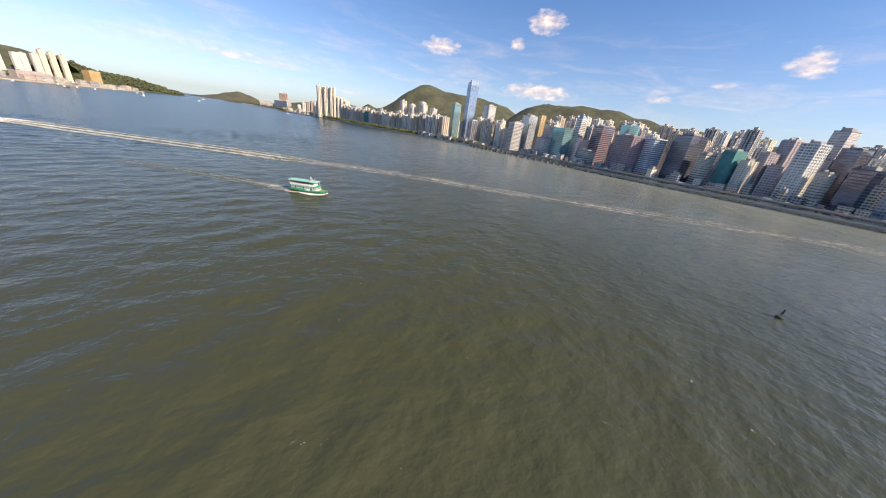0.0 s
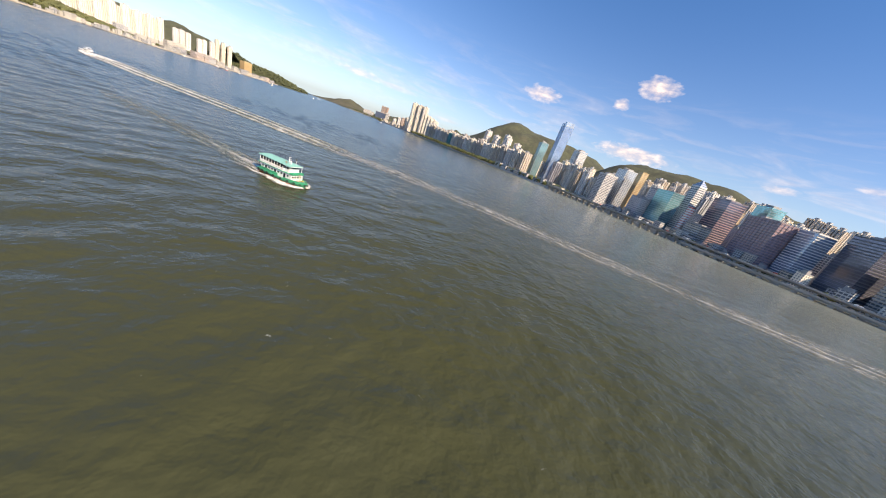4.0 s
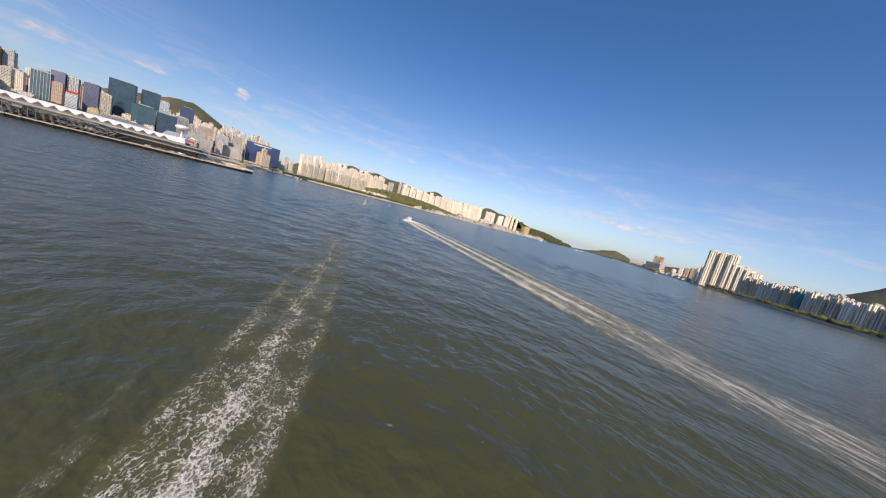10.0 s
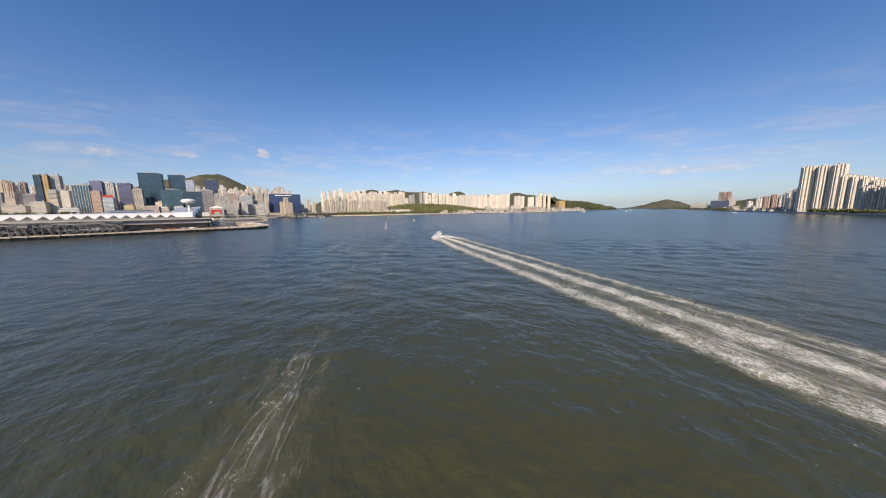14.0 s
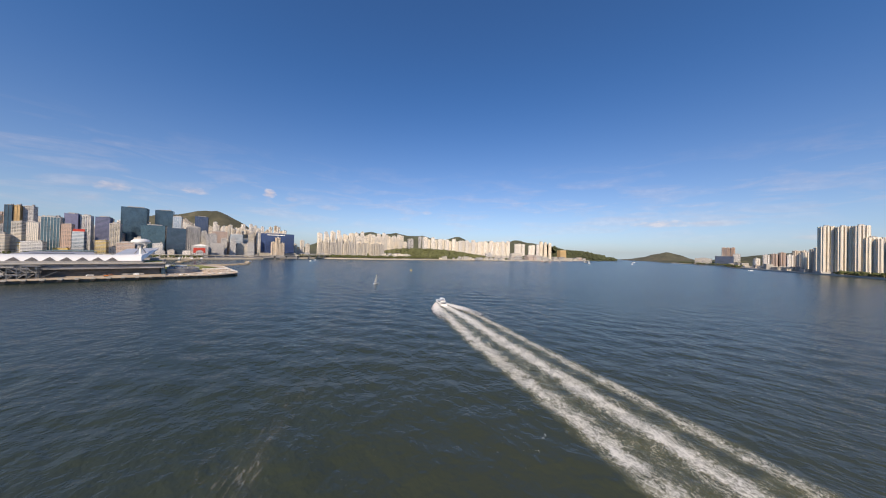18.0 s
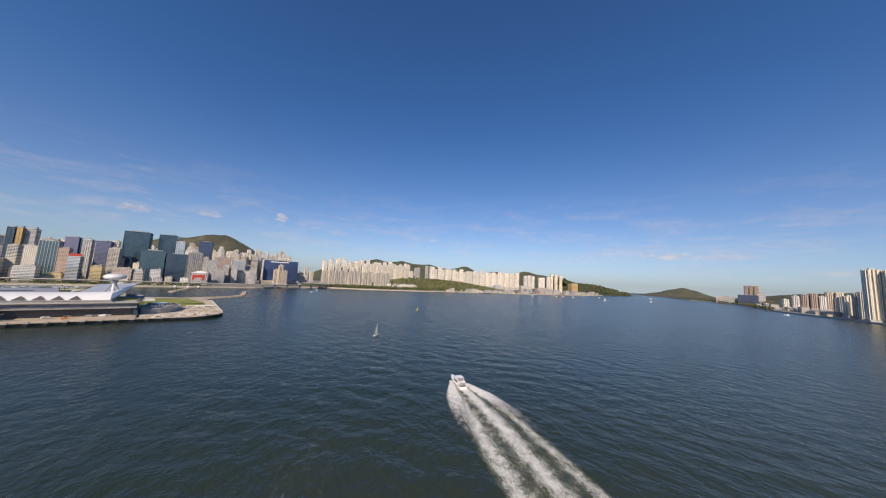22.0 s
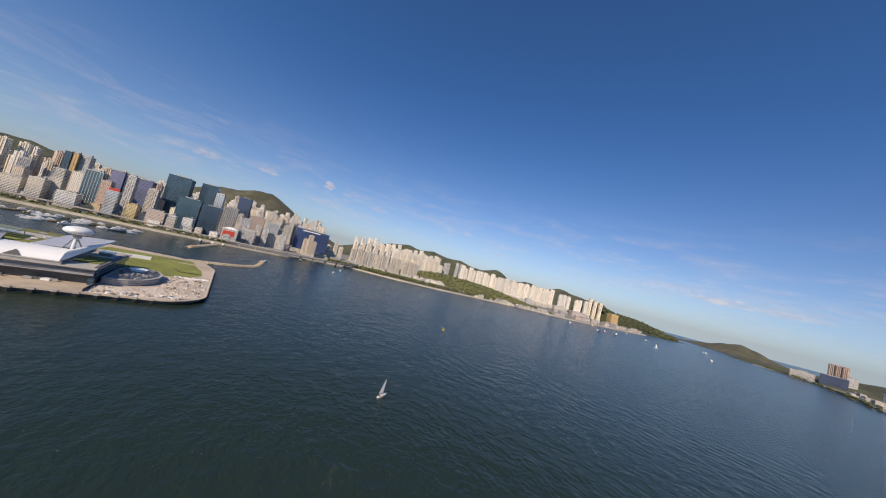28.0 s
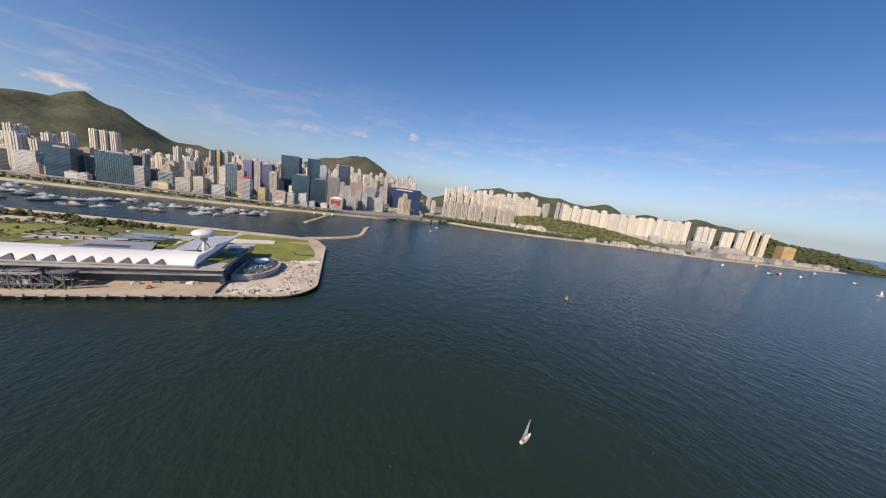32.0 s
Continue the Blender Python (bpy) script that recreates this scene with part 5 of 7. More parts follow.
def white_roof():
    s = Solid()
    xs = [T0 + (250 - T0) * i / 100 for i in range(101)] + [250 + 4 * k for k in range(1, 13)] + [300, 302, 304, 306, 308, 310, 312, 314]
    rings = []
    for x in xs:
        top = roof_edge(x)
        rings.append(top + [(px, py + .25, pz - .8) for px, py, pz in reversed(top)])
    s.loft(rings)
    part("roof", s.mesh("roof", M_WHITE_ROOF, False), hall, "white folded metal roof raked to a sharp wing at its end")


white_roof()
part("wing_beam", Solid().loft([[(276, 694, 30.2), (276, 698, 30.2), (276, 698, 31.0), (276, 694, 31.0)], [(314, 726.6, 39.0), (314, 728.6, 39.0), (314, 728.6, 39.8), (314, 726.6, 39.8)]]).mesh("wing_beam", M_WHITE_ROOF), hall)
part("wing_sheet", Solid().loft([[(272, 688, 30.15), (305, 692, 30.65), (305, 692, 31.0), (272, 688, 30.5)], [(281, 728, 37.2), (314, 728.2, 39.6), (314, 728.2, 39.95), (281, 728, 37.55)]]).mesh("wing_sheet", plain("grey_wing_sheet", (0.50, 0.52, 0.55), 0.3, 0.3, grain=0.08, vary=0.12)), hall, "pale grey sheet roof sweeping up behind the raked edge")
# closed wedges whose dark colour paints the shade inside the roof openings
gm = Solid()
gm.v = [(-4.7, -.3, 0), (4.7, -.3, 0), (0, 3.6, 4.1), (-4.7, 5, 0), (4.7, 5, 0), (0, 6, 3.2)]
gm.f = [(0, 1, 2), (0, 2, 5, 3), (1, 4, 5, 2), (0, 3, 4, 1), (3, 5, 4)]
gme = gm.mesh("roof_opening", plain("shaded_louvre", (0.09, 0.085, 0.085), 0.7, grain=1.0, vary=0.2))
x = 273.0
while x > -480:
    part("roof_opening", gme, hall, "triangular roof-edge opening, its shade put into a dark wedge", pose(x, 662.9, 23.2))
    x -= 11.75


# steel boarding frames before the hall
def gantry():
    g = thing("boarding_gantry", "grey steel boarding gantry on the quay before the terminal", "gantry", pose(0, 0, -90), "boarding gantries")
    leg = Solid().box(-.35, -.35, 0, .35, .35, 13.4).mesh("leg", M_STEEL)
    for px in range(-18, 22, 6):
        for py in (-7, 0, 6):
            part("leg", leg, g, m=pose(px, py, 0))
    for k, (x0, x1, y0, y1, z) in enumerate(((-20, 12, -7.4, -3, 3.6), (-12, 20, -2, 3, 6.6), (-20, 20, 2, 6.5, 9.4), (-20, 4, -7.4, -3, 12.2), (8, 20, -6, 6, 12.8))):
        part("walkway", Solid().box(x0, y0, z, x1, y1, z + .5).mesh("walkway", M_CONC if k % 2 else M_STEEL), g)
        rl = Solid().box(x0, y0, z + 1.6, x1, y0 + .15, z + 1.8).box(x0, y1 - .15, z + 1.6, x1, y1, z + 1.8)
        q = x0
        while q <= x1:
            rl.box(q - .08, y0, z + .5, q + .08, y0 + .15, z + 1.6)
            q += 2
        part("railing", rl.mesh("railing", M_PLANT), g)
    br = Solid()
    for k in range(-3, 3):
        br.tube((k * 6, -7, 0.5), (k * 6 + 6, -7, 6.0), .22, 5).tube((k * 6 + 6, -7, 6.0), (k * 6, -7, 12), .22, 5).tube((k * 6, 6, 6.2), (k * 6 + 6, 6, 12), .22, 5)
    part("bracing", br.mesh("bracing", M_PLANT), g)
    for x0, x1, y, za, zb in ((-29, -17, -5, .2, 4.2), (20, 31, -4, .2, 7.0), (-14, 0, 0, 6.9, 12.6), (-2, 12, 4.4, 3.8, 9.6)):
        part("ramp", Solid().loft([[(x0, y - 1.3, za), (x0, y + 1.3, za), (x0, y + 1.3, za + .6), (x0, y - 1.3, za + .6)], [(x1, y - 1.3, zb), (x1, y + 1.3, zb), (x1, y + 1.3, zb + .6), (x1, y - 1.3, zb + .6)]]).mesh("ramp", M_STEEL), g)
    part("cabin", Solid().box(-8, -6.6, 4.1, -2, -3.4, 7.2).mesh("cabin", M_CONC), g)
    part("cabin", Solid().box(10, 2.2, 9.9, 17, 6.2, 12.6).mesh("cabin", M_PLANT), g)
    return g


gan = gantry()
gan.matrix_basis = pose(203, 653.5, 4.2)
for x in (156, 108, 58, 6, -48, -104, -164, -228, -296, -370):
    copy_thing(gan, pose(x, 653.5, 4.2, 0, 0, 180 if x % 4 == 0 else 0))
for x in (180, 132, 83, 32, -21):
    copy_thing(gan, pose(x, 656.6, 4.2, 0, 0, 180 if x % 2 else 0))
# roof garden: lawns, beds and paths behind the white roof
for k, (x0, y0, x1, y1) in enumerate(((-640, 694, -330, 770), (-322, 694, -140, 735), (-322, 742, -140, 772), (-132, 693, 20, 726), (-132, 734, 30, 772), (28, 693, 118, 716), (38, 724, 140, 770), (126, 694, 160, 716), (146, 740, 206, 774), (238, 706, 258, 740))):
    tagged(new("roof_lawn", Solid().prism([(x0, y0), (x1, y0 + 1), (x1 + 3, y1 - 2), (x0 + 5, y1)], 28.0, 28.4 + .02 * k).mesh("roof_lawn", M_SCRUB if k % 3 else M_GRASS)), "patchy green roof garden plot between pale paths", "roof garden", kind="structure")
shed = thing("roof_panel", "pale grey sloping metal roof panel above the terrace", "roof")
part("sheet", Solid().loft([[(196, 683, 29.7), (258, 683, 29.9), (258, 683, 30.5), (196, 683, 30.3)], [(206, 703, 32.2), (253, 703, 32.4), (253, 703, 33), (206, 703, 32.8)]]).mesh("sheet", plain("pale_roof_sheet", (0.34, 0.34, 0.36), 0.4, 0.2, grain=.1, vary=.1)), shed)
part("skylight", Solid().loft([[(208, 686, 30.72), (240, 686, 30.74), (240, 686, 30.9), (208, 686, 30.9)], [(210, 692, 31.45), (240, 692, 31.5), (240, 692, 31.65), (210, 692, 31.6)]]).mesh("skylight", M_DARK_TRIM), shed, "dark skylight strip")
part("wall", Solid().box(206, 700, 28, 253, 702.6, 32.3).mesh("wall", M_CONC_DK), shed)
canopy = thing("roof_canopy", "grey-green metal canopy over the roof garden", "canopy")
M_CANOPY = plain("canopy_metal", (0.22, 0.30, 0.33), 0.4, 0.3)
for k in range(3):
    part("roof", Solid().loft([[(206 + 6 * k, 712 + 10 * k, 33.4 + .5 * k), (206 + 6 * k, 720 + 10 * k, 33.0 + .5 * k), (206 + 6 * k, 720 + 10 * k, 33.4 + .5 * k), (206 + 6 * k, 712 + 10 * k, 33.9 + .5 * k)], [(254 - 2 * k, 712 + 10 * k, 33.4 + .5 * k), (254 - 2 * k, 720 + 10 * k, 33.0 + .5 * k), (254 - 2 * k, 720 + 10 * k, 33.4 + .5 * k), (254 - 2 * k, 712 + 10 * k, 33.9 + .5 * k)]]).mesh("roof", M_CANOPY), canopy)
for x in (210, 226, 242, 252):
    for y in (714, 735):
        part("post", Solid().tube((x, y, 28), (x, y, 33.6), .3).mesh("post", M_STEEL), canopy)
for k in range(26):
    x, y = rng.uniform(150, 270), rng.uniform(706, 768)
    ob = new("terrace_bench", Solid().box(-rng.uniform(1.5, 3.5), -.8, 0, rng.uniform(1.5, 3.5), .8, rng.uniform(.5, 1.3)).mesh("terrace_bench", rng.choice((M_CONC, M_PLANT, M_WHITE, M_TEAK))))
    ob.matrix_basis = pose(x, y, 28.5, 0, 0, rng.uniform(0, 180))
    tagged(ob, "long low seat on the roof terrace", "bench", "terrace seats")
rad = thing("radar_house", "white flattened round pod on a slim stalk above the roof", "radar tower", pose(296, 690, 26.6))
part("stalk", Solid().tube((0, 0, 0), (0, 0, 20), 1.6, 12, 1.3).mesh("stalk", M_WHITE), rad)
prof = [(0.5, 17.5), (4, 18.2), (8.0, 19.4), (9.8, 21), (9.6, 22.6), (7.6, 24.4), (4.3, 25.5), (0.3, 25.8)]
part("pod", Solid().loft([[(r * math.cos(2 * math.pi * i / 32), r * math.sin(2 * math.pi * i / 32), z) for i in range(32)] for r, z in prof]).mesh("pod", M_WHITE_ROOF, True), rad)
part("collar", Solid().tube((0, 0, 14.8), (0, 0, 17.8), 3.2, 16).mesh("collar", M_PLANT), rad)
part("brace", Solid().tube((-8, 0, 0), (-1, 0, 14), .5).mesh("brace", M_STEEL), rad)
part("brace", Solid().tube((8, 2, 0), (1, 0, 14), .5).mesh("brace", M_STEEL), rad)
# end block, curved pavilion, lawn and rubble yard on the tip
end = thing("end_block", "dark glass end block under the terminal roof", "building")
part("wall", Solid().box(317, 664.5, 4.0, 321, 756, 18.9).mesh("wall", M_GL_DARK), end)
part("fascia", Solid().box(319, 664, 20.5, 321.4, 757, 21.6).mesh("fascia", M_CONC_DK), end)
part("top_lawn", Solid().box(300, 684, 20.5, 317, 720, 21.0).mesh("top_lawn", M_GRASS), end)
part("top_deck", Solid().box(296, 722, 20.5, 317, 754, 21.1).mesh("top_deck", M_CONC), end)
part("roof_house", Solid().box(304, 730, 21.1, 314, 744, 25.0).mesh("roof_house", M_GL_PALE), end)
part("roof_house", Solid().box(298, 746, 21.1, 306, 752, 24.0).mesh("roof_house", M_PLANT), end)
crescent = [(323, 676), (332, 674), (341, 677), (349, 684), (355, 694), (359, 708), (359, 724), (354, 738), (345, 746), (334, 748), (326, 742), (323, 720)]
rh = thing("round_hall", "curved grey pavilion with a cluttered plant roof", "building")
part("wall", Solid().prism(crescent, 4.0, 10.0).mesh("wall", facade("pavilion_front", (0.42, 0.41, 0.40), (0.16, 0.16, 0.17), 2.4, 3.0, 0.5, 0.1)), rh)
for z in (6.4, 8.6, 10.0):
    part("cornice", Solid().prism([(340 + (x - 340) * 1.03, 710 + (y - 710) * 1.02) for x, y in crescent], z, z + .5).mesh("cornice", M_CONC), rh)
part("roof_bed", Solid().prism([(340 + (x - 340) * .9, 710 + (y - 710) * .93) for x, y in crescent], 10.5, 10.7).mesh("roof_bed", M_DARK_TRIM), rh, "dark roof between upstands")
part("drum", Solid().prism([(338 + 7.5 * math.cos(2 * math.pi * i / 24), 729 + 9 * math.sin(2 * math.pi * i / 24)) for i in range(24)], 10.7, 12.4).mesh("drum", M_WHITE), rh, "white round roof drum")
for k in range(60):
    cx, cy, s_ = rng.uniform(326, 354), rng.uniform(681, 738), rng.uniform(.5, 1.7)
    if math.hypot((cx - 338) / 9, (cy - 729) / 11) < 1 or cx > 345 + (cy - 680) * .3:
        continue
    part("roof_plant", Solid().box(-s_, -s_ * .5, 0, s_, s_ * .5, rng.uniform(.6, 2)).mesh("roof_plant", rng.choice((M_PLANT, M_CONC, M_CONC_DK))), rh, m=pose(cx, cy, 10.7, 0, 0, rng.uniform(0, 90)))
tagged(new("tip_lawn", Solid().prism([(284, 790), (310, 774), (340, 758), (360, 752), (380, 762), (392, 783), (390, 815), (378, 862), (340, 872), (286, 874)], 4.2, 4.5).mesh("tip_lawn", M_GRASS)), "bright mown lawn at the tip of the pier", "lawn", kind="structure")
tagged(new("tip_hedge", Solid().prism([(366, 788), (389, 788), (389, 790), (368, 790)], 4.4, 5.4).prism([(366, 790), (368, 790), (362, 806), (360, 806)], 4.4, 5.4).mesh("tip_hedge", M_LEAF)), "clipped dark hedge edging the tip lawn", "hedge", kind="structure")
for k, (x0, y0, x1, y1) in enumerate(((-700, 794, -260, 850), (-250, 794, -60, 838), (-50, 794, 120, 836), (128, 794, 268, 832), (-700, 866, -300, 1010), (-286, 850, -20, 985), (-6, 846, 150, 958), (156, 842, 266, 936), (204, 794, 282, 838), (268, 876, 378, 908), (-960, 794, -710, 1090))):
    tagged(new("pier_lawn", Solid().prism([(x0, y0), (x1, y0 - 2), (x1 - 6, y1 - (x1 - x0) * .1), (x0 + 4, y1 + 3)], 4.2, 4.42 + .01 * k).mesh("pier_lawn", M_SCRUB if k % 3 else M_GRASS)), "rough grass plot on the pier behind the terminal", "lawn", kind="structure")
tagged(new("works_ground", Solid().prism([(-110, 900), (30, 884), (78, 916), (40, 956), (-80, 975)], 4.2, 4.75).mesh("works_ground", M_SAND)), "bare sandy works ground on the pier", "ground", kind="structure")
for k in range(16):
    ob = new("works_container", Solid().box(-3, -1.25, 0, 3, 1.25, 2.6).mesh("works_container", (M_ORANGE, M_WHITE, M_CONC, M_STEEL)[k % 4]))
    ob.matrix_basis = pose(rng.uniform(-80, 40), rng.uniform(905, 945), 4.75, 0, 0, rng.uniform(-30, 30))
    tagged(ob, "steel site container on bare ground", "container", "site containers")
wb = thing("works_shed", "long low grey works shed on the pier", "shed", pose(-70, 958, 4.6, 0, 0, -12))
part("wall", Solid().box(-26, -9, 0, 26, 9, 7).mesh("wall", M_CONC), wb)
part("roof", Solid().prism([(-27, -10), (27, -10), (27, 10), (-27, 10)], 7, 9.5, .8).mesh("roof", M_PLANT), wb)
st = thing("garden_steps", "pale stepped terrace beside the lawn", "steps")
for k in range(4):
    part("step", Solid().box(-27, 3.4 * k, 0, 27, 3.4 * k + 1.5, 1.4 + .6 * k).mesh("step", M_WHITE), st, m=pose(302, 846, 4.5, 0, 0, 8))
tagged(new("yard_slab", Solid().prism([(323, 640), (368, 640), (388, 648), (400, 668), (401, 752), (384, 758), (364, 750), (362, 690), (350, 672), (323, 668)], 4.2, 4.3).mesh("yard_slab", plain("dusty_slab", (0.60, 0.53, 0.45), 0.9, grain=0.25, vary=0.2, dirt=(0.36, 0.3, 0.24)))), "pale dusty concrete slab of the works yard", "paving", kind="structure")
fence = thing("yard_fence", "dark steel hoarding between the quay and the works yard", "fence")
for k in range(9):
    part("panel", Solid().box(321.6, 639.5 + 2.9 * k, 4.2, 321.9, 642.3 + 2.9 * k, 6.6).mesh("panel", M_CONC_DK), fence)
    part("post", Solid().box(321.4, 642.3 + 2.9 * k, 4.2, 322.1, 642.45 + 2.9 * k, 7.0).mesh("post", M_STEEL), fence)
rail = thing("quay_rail", "white concrete rail posts along the quay edge", "railing")
for k in range(34):
    part("post", Solid().box(-.25, -.25, 0, .25, .25, 1.5).mesh("post", M_WHITE), rail, m=pose(403.4, 672 + 5.2 * k, 4.2))
    part("bar", Solid().box(-.08, 0, 1.1, .08, 5.2, 1.3).mesh("bar", M_WHITE), rail, m=pose(403.4, 672 + 5.2 * k, 4.2))
for k in range(12):
    ob = new("concrete_block", Solid().prism([(-1.6, -.8), (1.6, -.8), (1.6, .8), (-1.6, .8)], 0, 1.7, .9).mesh("concrete_block", M_WHITE))
    ob.matrix_basis = pose(368 + 2.9 * k, 752 + rng.uniform(-3, 4), 4.2, 0, 0, rng.uniform(-20, 20))
    tagged(ob, "white precast concrete block beside the lawn", "concrete block", "precast blocks")
s = Solid()
for k in range(1900):
    x, y = rng.uniform(322, 400), rng.uniform(642, 750)
    if (x < 362 and y > 670) or (x < 345 and y > 664) or (x > 372 and y < 652):
        continue
    q = rng.choice((.25, .3, .35, .4, .5, .6, .8, 1.1))
    s.blob((x, y, 4.2 + q * .3), q, rng, .7, 5, 3, .4)
tagged(new("rubble", s.mesh("rubble", plain("rubble_stone", (0.54, 0.45, 0.36), 0.95, grain=.4, vary=.4))), "scattered pinkish building rubble on the quay", "rubble", kind="stuff")
for k in range(110):
    x, y = (rng.uniform(326, 390), rng.uniform(640, 650)) if k % 3 == 0 else (rng.uniform(392, 400), rng.uniform(662, 760)) if k % 3 == 1 else (rng.uniform(366, 394), rng.uniform(665, 752))
    ob = new("building_material", Solid().box(-rng.uniform(.8, 2.4), -.8, 0, rng.uniform(.8, 2.4), .8, rng.uniform(.5, 1.6)).mesh("building_material", rng.choice((M_CONC, M_SAND, M_ROCK, M_WHITE, M_STEEL, M_SAND, M_CONC))))
    ob.matrix_basis = pose(x, y, 4.2, 0, 0, rng.uniform(0, 180))
    tagged(ob, "stack of pale building material on the quay", "material stack", "quay material stacks")
bx = thing("quay_excavator", "orange works vehicle parked on the quay", "excavator", pose(270, 652, 4.2) @ Matrix.Scale(.65, 4))
part("body", Solid().box(-3, -1.5, 1.0, 2.2, 1.5, 2.8).mesh("body", M_ORANGE), bx)
part("cab", Solid().box(-.5, -1.4, 2.8, 1.6, .2, 4.4).mesh("cab", M_DARKGLASS), bx)
part("track", Solid().box(-3.2, -1.9, 0, 2.6, -1.0, 1.0).mesh("track", M_RUBBER), bx)
part("track", Solid().box(-3.2, 1.0, 0, 2.6, 1.9, 1.0).mesh("track", M_RUBBER), bx)
part("boom", Solid().tube((2, 0, 2.4), (6.2, 0, 4.6), .3).tube((6.2, 0, 4.6), (8, 0, 1.4), .25).mesh("boom", M_ORANGE), bx)
for k in range(9):
    ob = new("parked_van", Solid().box(-2.6, -1, .3, 2.6, 1, 1.9).box(-1.6, -.95, 1.9, 2.3, .95, 2.3).mesh("parked_van", (M_STEEL, M_PLANT, M_WHITE)[k % 3]))
    ob.matrix_basis = pose(292 + 9 * rng.uniform(-1, 1) if k < 6 else rng.uniform(210, 280), 662 + rng.uniform(-1, 4), 4.2, 0, 0, rng.uniform(-8, 8))
    tagged(ob, "small van parked by the terminal wall", "van", "parked vans")


# ---------------------------------------------------------------- breakwaters, viaducts, groves
def breakwater(name, pts, label):
    rows = path_points(pts, 5)
    s = Solid()
    rings = []
    for p, d in rows:
        n = Vector((-d.y, d.x, 0))
        rings.append([p + n * 8 + Vector((0, 0, -2)), p + n * 3.2 + Vector((0, 0, 3.0)), p - n * 3.2 + Vector((0, 0, 3.0)), p - n * 8 + Vector((0, 0, -2))])
    s.loft(rings)
    b = thing(name, label, "breakwater")
    part("core", s.mesh("core", M_SAND), b)
    s2 = Solid()
    for p, d in rows:
        n = Vector((-d.y, d.x, 0))
        for k in range(7):
            o = rng.uniform(3, 7.5) * rng.choice((-1, 1))
            s2.blob(p + n * o + d * rng.uniform(-2.5, 2.5) + Vector((0, 0, 3.0 - (abs(o) - 3) * 1.0)), rng.uniform(.9, 1.7), rng, .8, 5, 3, .35)
    part("armour_stones", s2.mesh("armour_stones", M_ROCK), b)
    tagged(b.children[-1], kind="stuff")


breakwater("breakwater", ((366, 930), (410, 948), (462, 985), (480, 1040), (492, 1112)), "bent rubble breakwater with a sandy path on top")
breakwater("breakwater", ((345, 1126), (362, 1190), (388, 1296), (395, 1330)), "short rubble breakwater with ferries moored behind")


def viaduct(name, pts, z, width, span, label):
    rows = path_points(pts, 8)
    v = thing(name, label, "viaduct")
    rings, rails = [], [[], []]
    for p, d in rows:
        n = Vector((-d.y, d.x, 0))
        h = width / 2
        up = Vector((0, 0, z))
        rings.append([p + n * h + up, p + n * h * .55 + up - Vector((0, 0, 2.2)), p - n * h * .55 + up - Vector((0, 0, 2.2)), p - n * h + up])
        for k, sgn in ((0, 1), (1, -1)):
            q = p + n * sgn * h + up
            rails[k].append([q + n * .2, q - n * .2, q - n * .2 + Vector((0, 0, 1.3)), q + n * .2 + Vector((0, 0, 1.3))])
    part("deck", Solid().loft(rings).mesh("deck", M_CONC), v)
    for r in rails:
        part("parapet", Solid().loft(r).mesh("parapet", M_CONC), v)
    road = []
    for p, d in rows:
        n = Vector((-d.y, d.x, 0))
        road.append([p + n * (width / 2 - .8) + Vector((0, 0, z + .01)), p - n * (width / 2 - .8) + Vector((0, 0, z + .01)), p - n * (width / 2 - .8) + Vector((0, 0, z + .12)), p + n * (width / 2 - .8) + Vector((0, 0, z + .12))])
    part("road_surface", Solid().loft(road).mesh("road_surface", M_ROAD), v)
    last = -1e9
    s = 0.0
    pier = Solid().box(-1.2, -width * .2, -3, 1.2, width * .2, z - 2.6).box(-1.6, -width * .42, z - 3.6, 1.6, width * .42, z - 2.2).box(-2.6, -width * .3, -3, 2.6, width * .3, 1.4).mesh("pier", M_CONC)
    for k, (p, d) in enumerate(rows):
        if k:
            s += (p - rows[k - 1][0]).length
        if s - last > span:
            last = s
            part("pier", pier, v, m=pose(p.x, p.y, 0, 0, 0, math.degrees(math.atan2(d.y, d.x))))
    return v


viaduct("elevated_road", ((-160, -655), (60, -622), (230, -582), (330, -556), (470, -530), (640, -503), (720, -488), (800, -470)), 10.5, 15, 16, "elevated waterfront road on rows of concrete piers")
viaduct("elevated_road", ((-160, -636), (60, -603), (230, -565), (330, -541), (440, -520)), 4.6, 7, 14, "lower slip road on piers beside the elevated road")
viaduct("northern_viaduct", ((-1300, 1640), (-450, 1512), (-125, 1462), (230, 1408), (420, 1386), (600, 1376), (740, 1400), (830, 1440), (900, 1500)), 13, 20, 42, "long elevated road skirting the northern shore")


